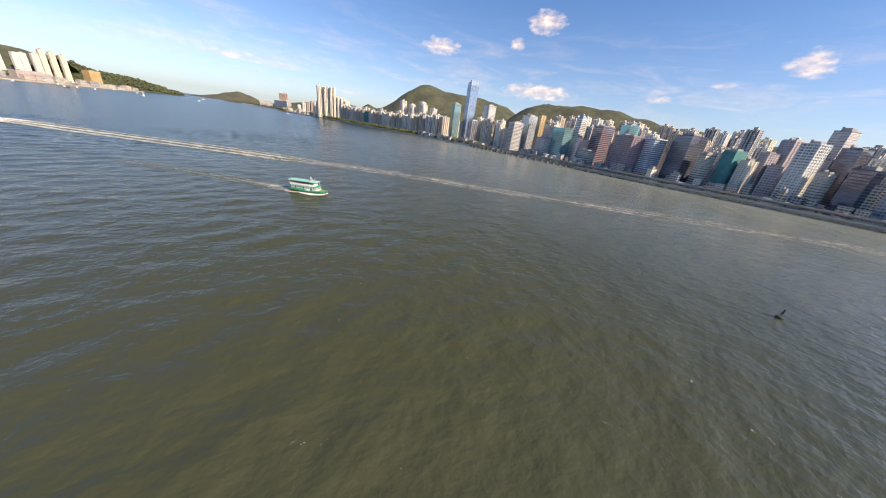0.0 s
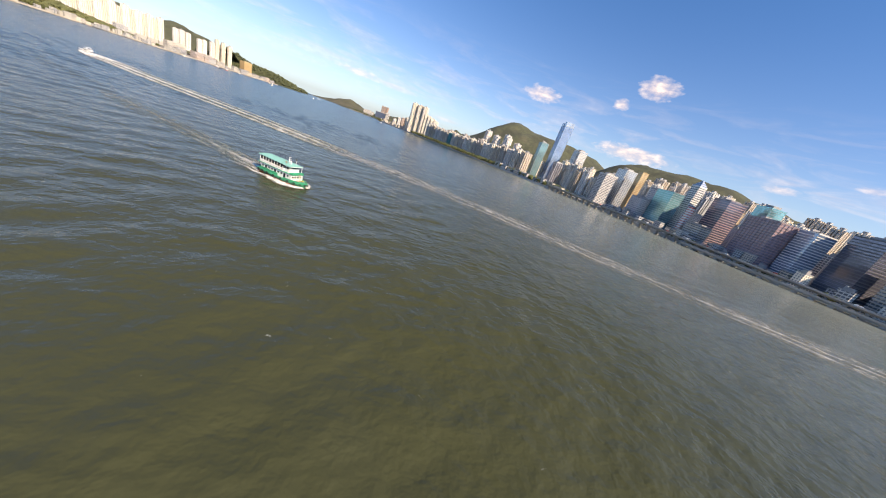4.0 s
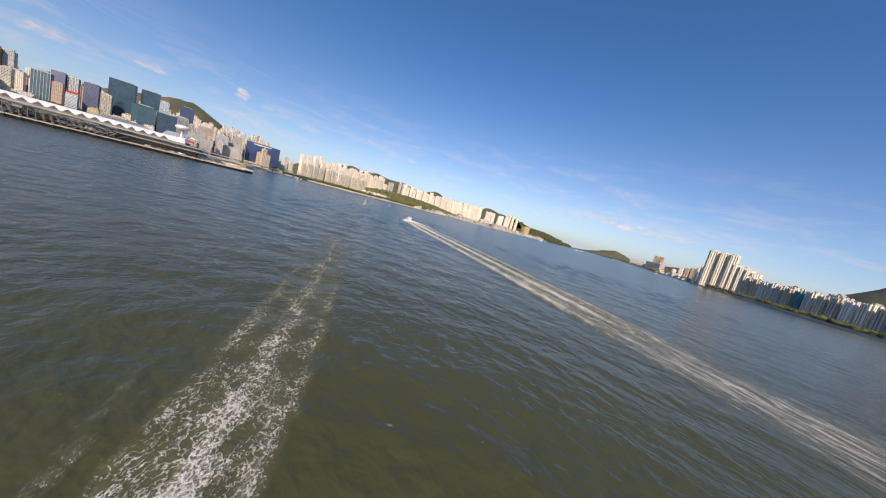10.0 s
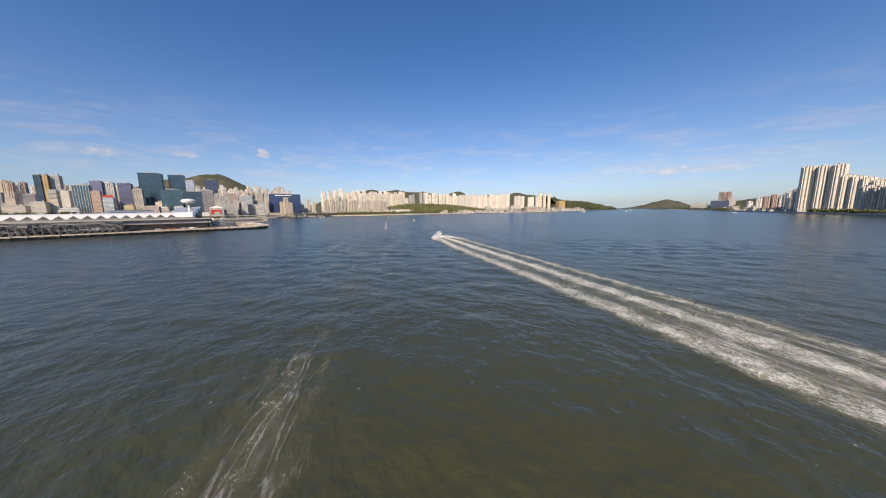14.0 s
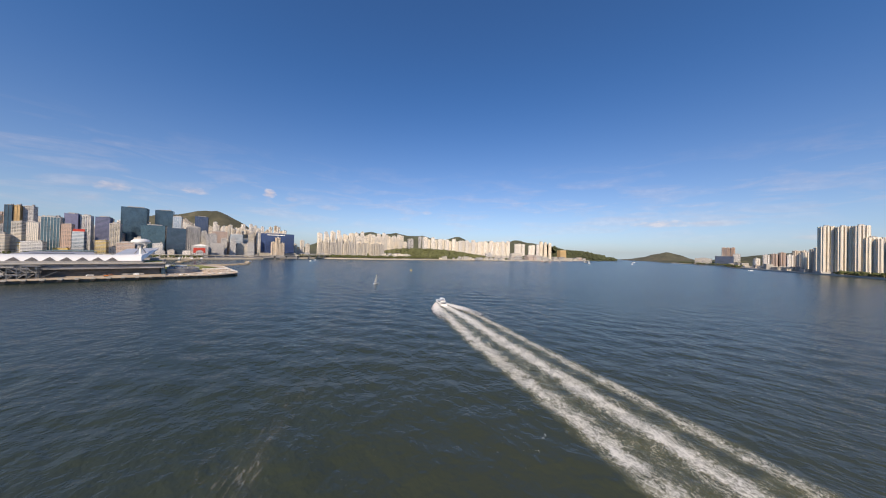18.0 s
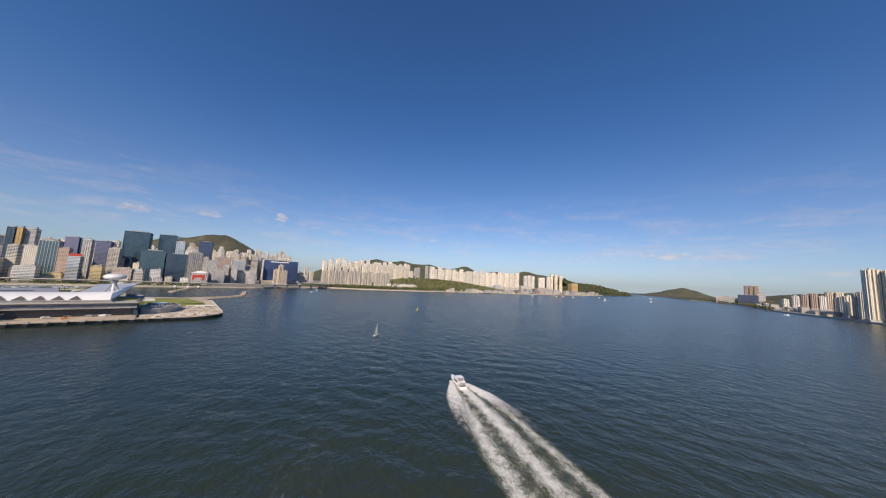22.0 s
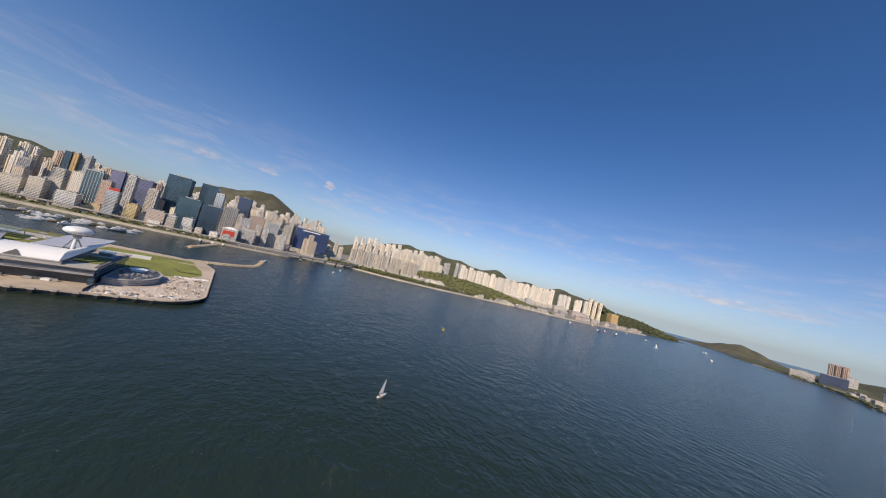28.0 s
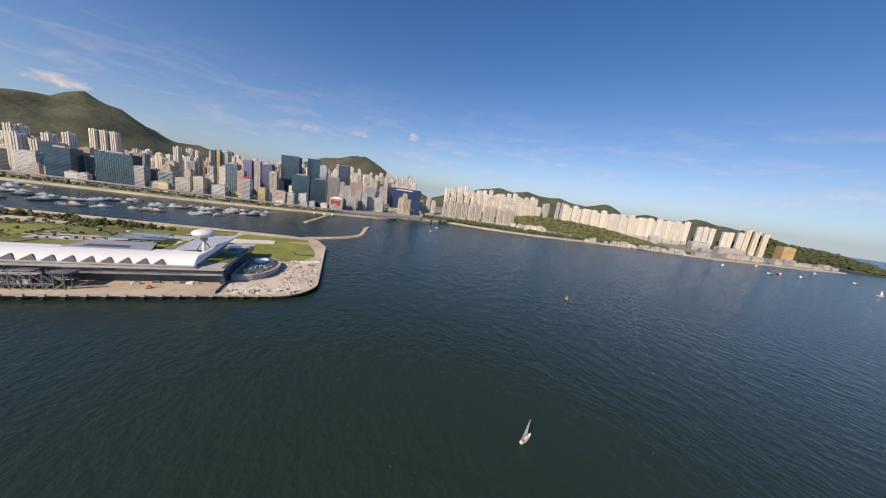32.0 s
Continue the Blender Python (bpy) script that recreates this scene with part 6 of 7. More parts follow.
def cars(pts, z, n, width):
    rows = path_points(pts, 4)
    mats = (M_WHITE, M_STEEL, M_DARK_TRIM, M_RED, M_GELCOAT)
    models = []
    for i, mt in enumerate(mats):
        c = thing("car", "small car driving along an elevated road", "car", pose(0, 0, -60), "cars on the elevated road")
        part("body", Solid().box(-2.2, -.9, .3, 2.2, .9, 1.0).loft([[(-1.7, -.85, 1.0), (1.2, -.85, 1.0), (1.2, .85, 1.0), (-1.7, .85, 1.0)], [(-1.2, -.7, 1.6), (.5, -.7, 1.6), (.5, .7, 1.6), (-1.2, .7, 1.6)]]).mesh("body", mt), c)
        part("tyre", Solid().tube((-1.3, -.95, .35), (-1.3, .95, .35), .35).mesh("tyre", M_RUBBER), c)
        part("tyre", Solid().tube((1.3, -.95, .35), (1.3, .95, .35), .35).mesh("tyre", M_RUBBER), c)
        models.append(c)
    for k in range(n):
        p, d = rows[rng.randrange(2, len(rows) - 2)]
        nn = Vector((-d.y, d.x, 0))
        q = p + nn * rng.choice((-.3, -.15, .15, .3)) * width
        m = pose(q.x, q.y, z + .12, 0, 0, math.degrees(math.atan2(d.y, d.x)))
        if k < len(models):
            models[k].matrix_basis = m
        else:
            copy_thing(models[k % len(models)], m)


cars(((60, -622), (230, -582), (330, -556), (470, -530), (640, -503)), 11.5, 40, 15)


def grove(name, label, line, spread, count, size, z=3.6):
    """A belt of broad trees along a line: many leafy clumps with gaps, over short trunks."""
    rows = path_points(line, 6)
    s, t = Solid(), Solid()
    for k in range(count):
        p, d = rows[rng.randrange(len(rows))]
        n = Vector((-d.y, d.x, 0))
        q = p + n * rng.uniform(-spread, spread) + Vector((0, 0, z))
        r = rng.uniform(*size)
        t.tube(q - Vector((0, 0, 1)), q + Vector((0, 0, r * 1.1)), r * .1, 5, r * .06)
        for j in range(6):
            o = Vector((rng.uniform(-.7, .7), rng.uniform(-.7, .7), rng.uniform(.7, 1.7))) * r
            s.blob(q + o, r * rng.uniform(.35, .6), rng, .8, 6, 4, .35)
    g = thing(name, label, "trees")
    part("crown", s.mesh("crown", M_LEAF), g)
    part("trunk", t.mesh("trunk", M_ROCK), g)
    for c in g.children:
        tagged(c, kind="stuff")


grove("shore_trees", "belt of green trees along the island promenade", ((790, -508), (980, -438), (1340, -316), (1620, -226), (1890, -126)), 14, 320, (4, 7.5))
grove("street_trees", "green street trees behind the elevated road", ((60, -645), (230, -606), (330, -582), (470, -556), (640, -530), (760, -500)), 5, 90, (2.5, 4.5))
grove("shore_trees", "line of green trees along the northern promenade", ((-450, 1448), (-150, 1412), (113, 1382), (259, 1376), (420, 1382)), 9, 170, (2.5, 4.6))
grove("shore_trees", "green trees on the bay shore below the estates", ((870, 1475), (1010, 1390), (1190, 1320), (1400, 1290), (1660, 1232), (1900, 1140)), 20, 300, (4.5, 8.5))
grove("roof_trees", "bushy green trees on the roof garden", ((-420, 776), (-200, 774), (0, 778), (120, 780), (205, 782)), 7, 130, (1.5, 2.7), 28.3)
grove("pier_trees", "dense trees on the pier behind the terminal", ((-900, 1110), (-600, 1050), (-250, 980), (-60, 945), (100, 912), (200, 868)), 12, 420, (3, 5.2), 4.2)
grove("headland_trees", "trees on the eastern headland", ((2350, 80), (2800, 150), (3200, 290), (3350, 420)), 14, 120, (4, 7))
grove("garden_trees", "loose bushes in the roof garden beds", ((-300, 725), (-100, 730), (60, 722), (200, 742)), 24, 260, (.8, 1.8), 28.3)
strip = [(-450, 1438), (-150, 1402), (113, 1370), (259, 1365), (420, 1370), (420, 1388), (259, 1386), (113, 1392), (-150, 1424), (-450, 1460)]
tagged(new("promenade_grass", Solid().prism(list(reversed(strip))[::-1], 3.6, 3.9).mesh("promenade_grass", M_GRASS)), "strip of mown grass along the northern promenade", "grass", kind="structure")


def wood(name, label, height, area, count, size, mat):
    """Tree crowns scattered over a hill."""
    s = Solid()
    x0, y0, x1, y1 = area
    for k in range(count):
        x, y = rng.uniform(x0, x1), rng.uniform(y0, y1)
        z = height(x, y)
        if z < 5:
            continue
        r = rng.uniform(*size)
        s.blob((x, y, z + r * .5), r, rng, .9, 6, 4, .35)
    tagged(new(name, s.mesh(name, mat)), label, "trees", kind="stuff")


wood("knoll_trees", "tree crowns covering a low knoll by the shore", PARK, (1250, 1200, 2200, 1800), 5200, (5, 10), M_PARK)
wood("headland_wood", "tree crowns covering a steep headland", HEADLAND, (2550, 900, 3900, 2000), 4500, (8, 15), M_WOOD)
grove("shore_trees", "loose green trees round low buildings by the bay", ((760, 1545), (860, 1530), (950, 1500), (1060, 1440), (1240, 1380)), 40, 260, (4, 7))

# ---------------------------------------------------------------- boats
def hull_rings(L, B, H, draft, flare=1.0, n=12, transom=0.82, sheer=0.25, full_bow=2.3):
    """Rings from stern to bow: half sections from keel to gunwale and round again."""
    rings = []
    for i in range(n + 1):
        t = i / n
        x = -L / 2 + L * t
        full = transom + (1 - transom) * min(1, t / .35) if t < .35 else (1 - ((t - .35) / .65) ** full_bow)
        b = max(.02, B / 2 * full)
        top = H * (1 + sheer * max(0, (t - .3) / .7) ** 2)
        k = -draft * (1 - max(0, (t - .75) / .25) ** 2)
        bilge = b * (0.86 - 0.35 * max(0, (t - .4) / .6)) * flare
        bow = L * 0.05 * max(0, (t - .8) / .2)
        rings.append([(x, 0, k), (x + bow * .2, -bilge, k * .3 + .1), (x + bow * .6, -b * .97, top * .55), (x + bow, -b, top), (x + bow, b, top), (x + bow * .6, b * .97, top * .55), (x + bow * .2, bilge, k * .3 + .1)])
    return rings


# --- the ferry
FERRY = pose(205.8, -2.3, 0.05, 0, 0, 239.3)


def ferry():
    f = thing("ferry", "small two-deck green and white wooden ferry under way", "ferry", FERRY @ Matrix.Diagonal((1.09, 1.07, 0.94, 1)))
    L, B = 21.8, 6.5
    rings = [[(x - 1.0, y, z) for x, y, z in r] for r in hull_rings(L, B, 1.55, 1.0, 1.0, 20, .8, .3, 6.0)]
    part("hull", Solid().loft(rings).mesh("hull", M_FERRY_GREEN, False), f, "green painted hull, scuffed")
    # bulwark round the fore deck
    wall = Solid()
    for side_ in (-1, 1):
        rr = []
        for r in rings[13:]:
            x, _, z = r[3]
            y = r[4][1] * side_
            rr.append([(x, y, z - .1), (x, y - .18 * side_, z - .1), (x + .1, y - .14 * side_, z + .6), (x + .1, y + .04 * side_, z + .6)])
        wall.loft(rr)
    part("bulwark", wall.mesh("bulwark", M_FERRY_GREEN), f)
    for q in (3, 4):
        o = -1 if q == 3 else 1
        part("rubbing_strake", Solid().loft([[(r[q][0], r[q][1] + .12 * o, r[q][2] - .35), (r[q][0], r[q][1] - .02 * o, r[q][2] - .35), (r[q][0], r[q][1] - .02 * o, r[q][2] - .05), (r[q][0], r[q][1] + .12 * o, r[q][2] - .05)] for r in rings]).mesh("rubbing_strake", M_FERRY_GREEN), f)
    part("boot_top", Solid().loft([[(r[0][0], 0, -.6), (r[1][0], r[1][1] * 1.03 - .03, -.1), (r[2][0], r[2][1] * .99 - .03, .22), (r[2][0], r[2][1] * -.99 + .03, .22), (r[6][0], r[6][1] * 1.03 + .03, -.1)] for r in rings[:-2]]).mesh("boot_top", M_RED), f, "dull red band at the waterline")
    part("fore_deck", Solid().prism([(3.5, -3.0), (6.6, -2.9), (8.6, -2.4), (10.2, -1.2), (10.2, 1.2), (8.6, 2.4), (6.6, 2.9), (3.5, 3.0)], 1.55, 1.74).mesh("fore_deck", M_FERRY_GREEN), f)
    part("side_deck", Solid().box(-11.4, -3.0, 1.5, 4.5, 3.0, 1.62).mesh("side_deck", M_FERRY_GREEN), f)
    # lower cabin with openings
    cab = part("lower_cabin", Solid().box(-9.8, -2.7, 1.6, 5.7, 2.7, 4.5).mesh("lower_cabin", M_WHITE), f, "white lower cabin")
    win = Solid().box(-.36, -.05, 0, .36, .05, .7).mesh("window", M_DARKGLASS)
    sill = Solid().box(-.46, -.05, -.1, .46, .08, 0).mesh("window_sill", M_FERRY_GREEN)
    # a solid dark panel stands in for the unlit inside of each doorway
    door = Solid().box(-.5, -.05, 0, .5, .05, 2.0).mesh("doorway", M_DARKGLASS)
    for s in (-1, 1):
        for i in range(9):
            if i in (1, 4, 7):
                part("doorway", door, cab, "open doorway, a dark panel painting the shade inside", pose(-8.8 + 1.6 * i, 2.69 * s, 1.9))
                continue
            part("window", win, cab, m=pose(-8.8 + 1.6 * i, 2.69 * s, 3.1))
            part("window_sill", sill, cab, m=pose(-8.8 + 1.6 * i, 2.72 * s, 3.1))
    for y in (-1.9, -.75, .5, 1.75):
        part("window", win, cab, m=pose(5.7, y, 3.0, 0, 0, 90))
        part("window_sill", sill, cab, m=pose(5.72, y, 3.0, 0, 0, 90))
    for s in (-1, 1):
        part("wainscot", Solid().box(-10.2, 2.76 * s - .03, 1.6, -1.0, 2.76 * s + .03, 2.7).mesh("wainscot", M_FERRY_GREEN), f, "green side boards")
    # upper deck with a small green apron over the fore cabin
    part("upper_deck", Solid().prism([(-11.2, -3.1), (5.0, -3.1), (6.3, -2.8), (6.3, 2.8), (5.0, 3.1), (-11.2, 3.1)], 4.5, 4.68).mesh("upper_deck", M_FERRY_GREEN), f)
    part("deck_apron", Solid().loft([[(5.0, -2.8, 4.68), (5.0, 2.8, 4.68), (5.0, 2.8, 5.2), (5.0, -2.8, 5.2)], [(6.3, -2.75, 4.68), (6.3, 2.75, 4.68), (6.3, 2.75, 4.8), (6.3, -2.75, 4.8)]]).mesh("deck_apron", M_FERRY_GREEN), f)
    up = part("upper_cabin", Solid().box(-10.4, -2.9, 4.68, 1.6, 2.9, 5.85).mesh("upper_cabin", M_WHITE), f, "white upper cabin sides")
    part("cabin_core", Solid().box(-10.3, -2.6, 5.85, 1.6, 2.6, 7.6).mesh("cabin_core", M_DARKGLASS), f, "dark window band")
    wh = part("wheelhouse", Solid().box(1.6, -2.4, 4.68, 3.9, 2.4, 7.62).mesh("wheelhouse", M_WHITE), f, "white wheelhouse with small dark windows")
    for y in (-1.7, -.6, .55, 1.65):
        part("window", Solid().box(-.4, -.05, 0, .4, .05, .62).mesh("window", M_DARKGLASS), wh, m=pose(3.93, y, 6.45, 0, 0, 90))
    post = Solid().box(-.07, -.07, 0, .07, .07, 1.8).mesh("window_post", M_WHITE)
    for s in (-1, 1):
        for i in range(2):
            part("window", Solid().box(-.42, -.05, 0, .42, .05, .8).mesh("window", M_DARKGLASS), wh, m=pose(2.2 + 1.1 * i, 2.42 * s, 6.2))
        for i in range(9):
            part("window_post", post, up, m=pose(-10.3 + 1.45 * i, 2.78 * s, 5.85))
        part("roof_post", Solid().box(5.0, 2.62 * s - .05, 4.68, 5.1, 2.62 * s + .05, 7.7).mesh("roof_post", M_WHITE), f)
    # the big turquoise roof, slightly cambered, narrowing aft
    prof = ((-11.5, 2.85), (-11.2, 2.95), (-6, 3.12), (0, 3.2), (4.2, 3.2), (5.0, 3.1), (5.3, 2.9))
    rr = []
    for x, b in prof:
        rr.append([(x, -b, 7.62), (x, b, 7.62), (x, b, 7.76), (x, b * .5, 7.9), (x, 0, 7.94), (x, -b * .5, 7.9), (x, -b, 7.76)])
    roof = part("roof", Solid().loft(rr).mesh("roof", M_FERRY_ROOF), f, "sun-bleached turquoise flat roof")
    ht = part("hatch", Solid().box(-1.0, -2.1, 7.80, 5.2, -2.06, 7.875).box(-1.0, 2.06, 7.80, 5.2, 2.1, 7.875).box(-1.0, -2.06, 7.86, -.96, 2.06, 7.945).box(5.16, -2.06, 7.86, 5.2, 2.06, 7.945).mesh("hatch", M_FERRY_ROOF), roof, "raised seam on the roof")
    part("edge_strip", Solid().box(5.15, -2.9, 7.6, 5.4, 2.9, 7.72).mesh("edge_strip", M_WHITE), roof, "pale strip on the roof's front edge")
    mast = part("mast", Solid().tube((2.9, -.1, 7.9), (2.9, -.1, 10.9), .14, 10, .08).mesh("mast", M_WHITE), f, "white mast with lamps and crosstrees")
    part("crosstree", Solid().box(2.87, -.8, 9.6, 2.94, .7, 9.66).mesh("crosstree", M_WHITE), mast)
    part("crosstree", Solid().box(2.87, -1.0, 10.4, 2.94, .8, 10.45).mesh("crosstree", M_WHITE), mast)
    part("lamp", Solid().tube((2.9, -.1, 10.9), (2.9, -.1, 11.25), .13, 8).mesh("lamp", M_RUBBER), mast)
    part("lamp", Solid().tube((2.9, .55, 9.7), (2.9, .55, 10.0), .11, 8).mesh("lamp", M_RUBBER), mast)
    part("horn", Solid().box(2.6, .35, 9.1, 3.3, .6, 9.3).mesh("horn", M_PLANT), mast)
    part("radar_scanner", Solid().box(-.16, -.62, 0, .16, .62, .22).mesh("radar_scanner", M_GELCOAT), mast, m=pose(3.7, 0, 9.0, 0, 0, 28))
    part("radar_box", Solid().box(3.55, -.16, 7.93, 3.85, .16, 9.0).mesh("radar_box", M_GELCOAT), mast)
    sl = part("searchlight", Solid().tube((3.3, -1.8, 7.85), (3.3, -1.8, 8.5), .07).tube((3.05, -1.8, 8.7), (3.6, -1.8, 8.75), .28, 10).mesh("searchlight", M_TEAK), f)
    ant = part("antenna", Solid().tube((3.9, 2.2, 7.85), (3.9, 2.2, 9.9), .05, 6).mesh("antenna", M_WHITE), f)
    part("antenna_box", Solid().box(3.8, 2.0, 9.6, 4.05, 2.4, 10.4).mesh("antenna_box", M_RUBBER), ant)
    part("stay", Solid().tube((6.6, 2.9, 7.8), (3.9, 2.2, 9.8), .02, 4).tube((6.8, 2.4, 7.8), (3.9, 2.2, 9.8), .02, 4).mesh("stay", M_STEEL), ant)
    for gear in (ht, mast, sl, ant):
        gear.location.x -= 1.6
    # ladder of yellow treads from the fore deck
    lad = part("ladder", Solid().tube((7.2, .2, 1.7), (6.4, .2, 5.0), .05, 6).tube((7.2, .85, 1.7), (6.4, .85, 5.0), .05, 6).mesh("ladder", M_CONC), f)
    for k in range(5):
        t = (k + .5) / 5
        part("tread", Solid().box(7.2 - .8 * t - .12, .2, 1.7 + 3.3 * t - .04, 7.2 - .8 * t + .12, .85, 1.7 + 3.3 * t + .04).mesh("tread", M_YELLOW), lad, "yellow tread")
    rl = part("railing", Solid().tube((6.25, -2.7, 5.55), (6.25, .1, 5.55), .035, 6).tube((6.25, 1.0, 5.55), (6.25, 2.7, 5.55), .035, 6).tube((6.25, -2.7, 5.15), (6.25, 2.7, 5.15), .025, 6).mesh("railing", M_FERRY_GREEN), f)
    for y in (-2.7, -1.7, -.8, .1, 1.0, 1.9, 2.7):
        part("stanchion", Solid().tube((6.25, y, 4.68), (6.25, y, 5.57), .03, 6).mesh("stanchion", M_FERRY_GREEN), rl)
    part("rope_coil", Solid().torus((6.9, -.7, 1.95), (0, 0, 1), .45, .2, 16, 7).torus((6.9, -.7, 2.2), (0, 0, 1), .36, .18, 16, 7).mesh("rope_coil", M_ROPE, True), f, "pale heap of coiled rope")
    part("bow_post", Solid().tube((8.2, .1, 1.7), (7.4, .1, 3.1), .06, 8).mesh("bow_post", M_WHITE), f, "white leaning post", m=pose(1.7, 0, 0))
    part("windlass", Solid().tube((7.7, -.6, 2.0), (7.7, .6, 2.0), .2, 10).box(7.5, -.3, 1.7, 7.9, .3, 2.3).mesh("windlass", M_STEEL), f, m=pose(1.7, 0, 0))
    part("anchor", Solid().tube((8.2, 0, 2.1), (9.4, 0, 2.0), .08, 6).box(9.3, -.4, 1.9, 9.5, .4, 2.05).mesh("anchor", M_STEEL), f, m=pose(1.7, 0, 0))
    for k in range(14):
        part("deck_clutter", Solid().box(0, 0, 0, rng.uniform(.3, .8), rng.uniform(.2, .6), rng.uniform(.15, .4)).mesh("deck_clutter", rng.choice((M_RUBBER, M_ROPE, M_YELLOW, M_STEEL))), f, m=pose(rng.uniform(5.9, 7.9), rng.uniform(-1.9, 1.6), 1.74, 0, 0, rng.uniform(0, 90)))
    tyre = Solid().torus((0, 0, 0), (0, 1, 0), .34, .15, 14, 7).mesh("tyre_fender", M_RUBBER, True)
    for r, ang, s in ((19.7, 70, 1), (19.7, -70, -1), (18.7, 48, 1), (18.7, -48, -1), (17.2, 30, 1), (17.2, -30, -1), (15, 14, 1), (15, -14, -1), (12, 4, 1), (12, -4, -1), (8.6, 0, 1), (8.6, 0, -1), (5.5, 0, 1), (5.5, 0, -1), (3, 0, 1), (3, 0, -1), (1, 0, 1), (1, 0, -1)):
        i = int(r)
        q = rings[min(i, 20)]
        q2 = rings[min(i + 1, 20)]
        t = r - i
        x, y, z = [q[4][k] * (1 - t) + q2[4][k] * t for k in range(3)]
        part("tyre_fender", tyre, f, "worn black tyre hung as a fender", pose(x + .1, (y + .2) * s, z - .45, 0, 0, -ang))
    return f


ferry()


# --- foam about the ferry
def along_ferry(x, y):
    v = FERRY @ Vector((x, y, 0))
    return v.x, v.y


def bow_cover(s, u):
    return (0.98 * bell(u, 0, .7) * (1 - .42 * min(1, s / 34)) + .2 * math.exp(-s / 9)) * max(0, 1.05 - u ** 6) * min(1, s / 1.2 + .5)


for sgn in (1, -1):
    foam_strip("bow_wave", "white foaming bow wave along a ferry's side", [along_ferry(*p) for p in ((10.8, .3 * sgn), (9.4, 2.6 * sgn), (6.4, 4.4 * sgn), (1, 5.2 * sgn), (-6, 5.3 * sgn), (-14, 5.4 * sgn), (-22, 5.8 * sgn), (-34, 6.6 * sgn), (-48, 7.4 * sgn))],
               lambda s: 1.2 + 1.9 * bell(s, 9, 8) + .9 * min(1, s / 20), lambda s, u: bow_cover(s, u) * min(1, max(0, (64 - s) / 36)), M_FOAM_FRESH, 0.6, 20, 0.16, 0.45)


def ferry_cover(s, u):
    fade = math.exp(-s / 44)
    return (0.52 * bell(u, 0, .34) + .42 * bell(u, .72, .30) + .44 * bell(u, -.72, .30) + .30 * fade + .10) * (.74 + .40 * fade) * max(0, 1.0 - abs(u) ** 6)


AFT = [along_ferry(-11.0, 0), (220.5, 19), (231, 33.5), (245, 54), (261, 78), (287, 118)]
foam_strip("ferry_wake", "pale churned lacy wake close behind a ferry", AFT, lambda s: 4.6 + 3.6 * (1 - math.exp(-s / 22)), ferry_cover, M_FOAM_LACE, 0.8, 30, 0.12, 0.15)
foam_strip("old_wake", "faint streaky wake fading far behind a ferry", [(236, 41), (245, 54), (277, 103), (318, 163), (384, 260), (472, 390)], lambda s: 8.5 + s * .015, lambda s, u: (.30 + .16 * bell(u, 0, .3) + .10 * bell(abs(u), .7, .2)) * max(0, 1 - abs(u) ** 4) * (1 - .6 * min(1, s / 300)) * min(1, s / 25 + .3), M_FOAM_THIN, 2.0, 24, 0.13, 0.05)


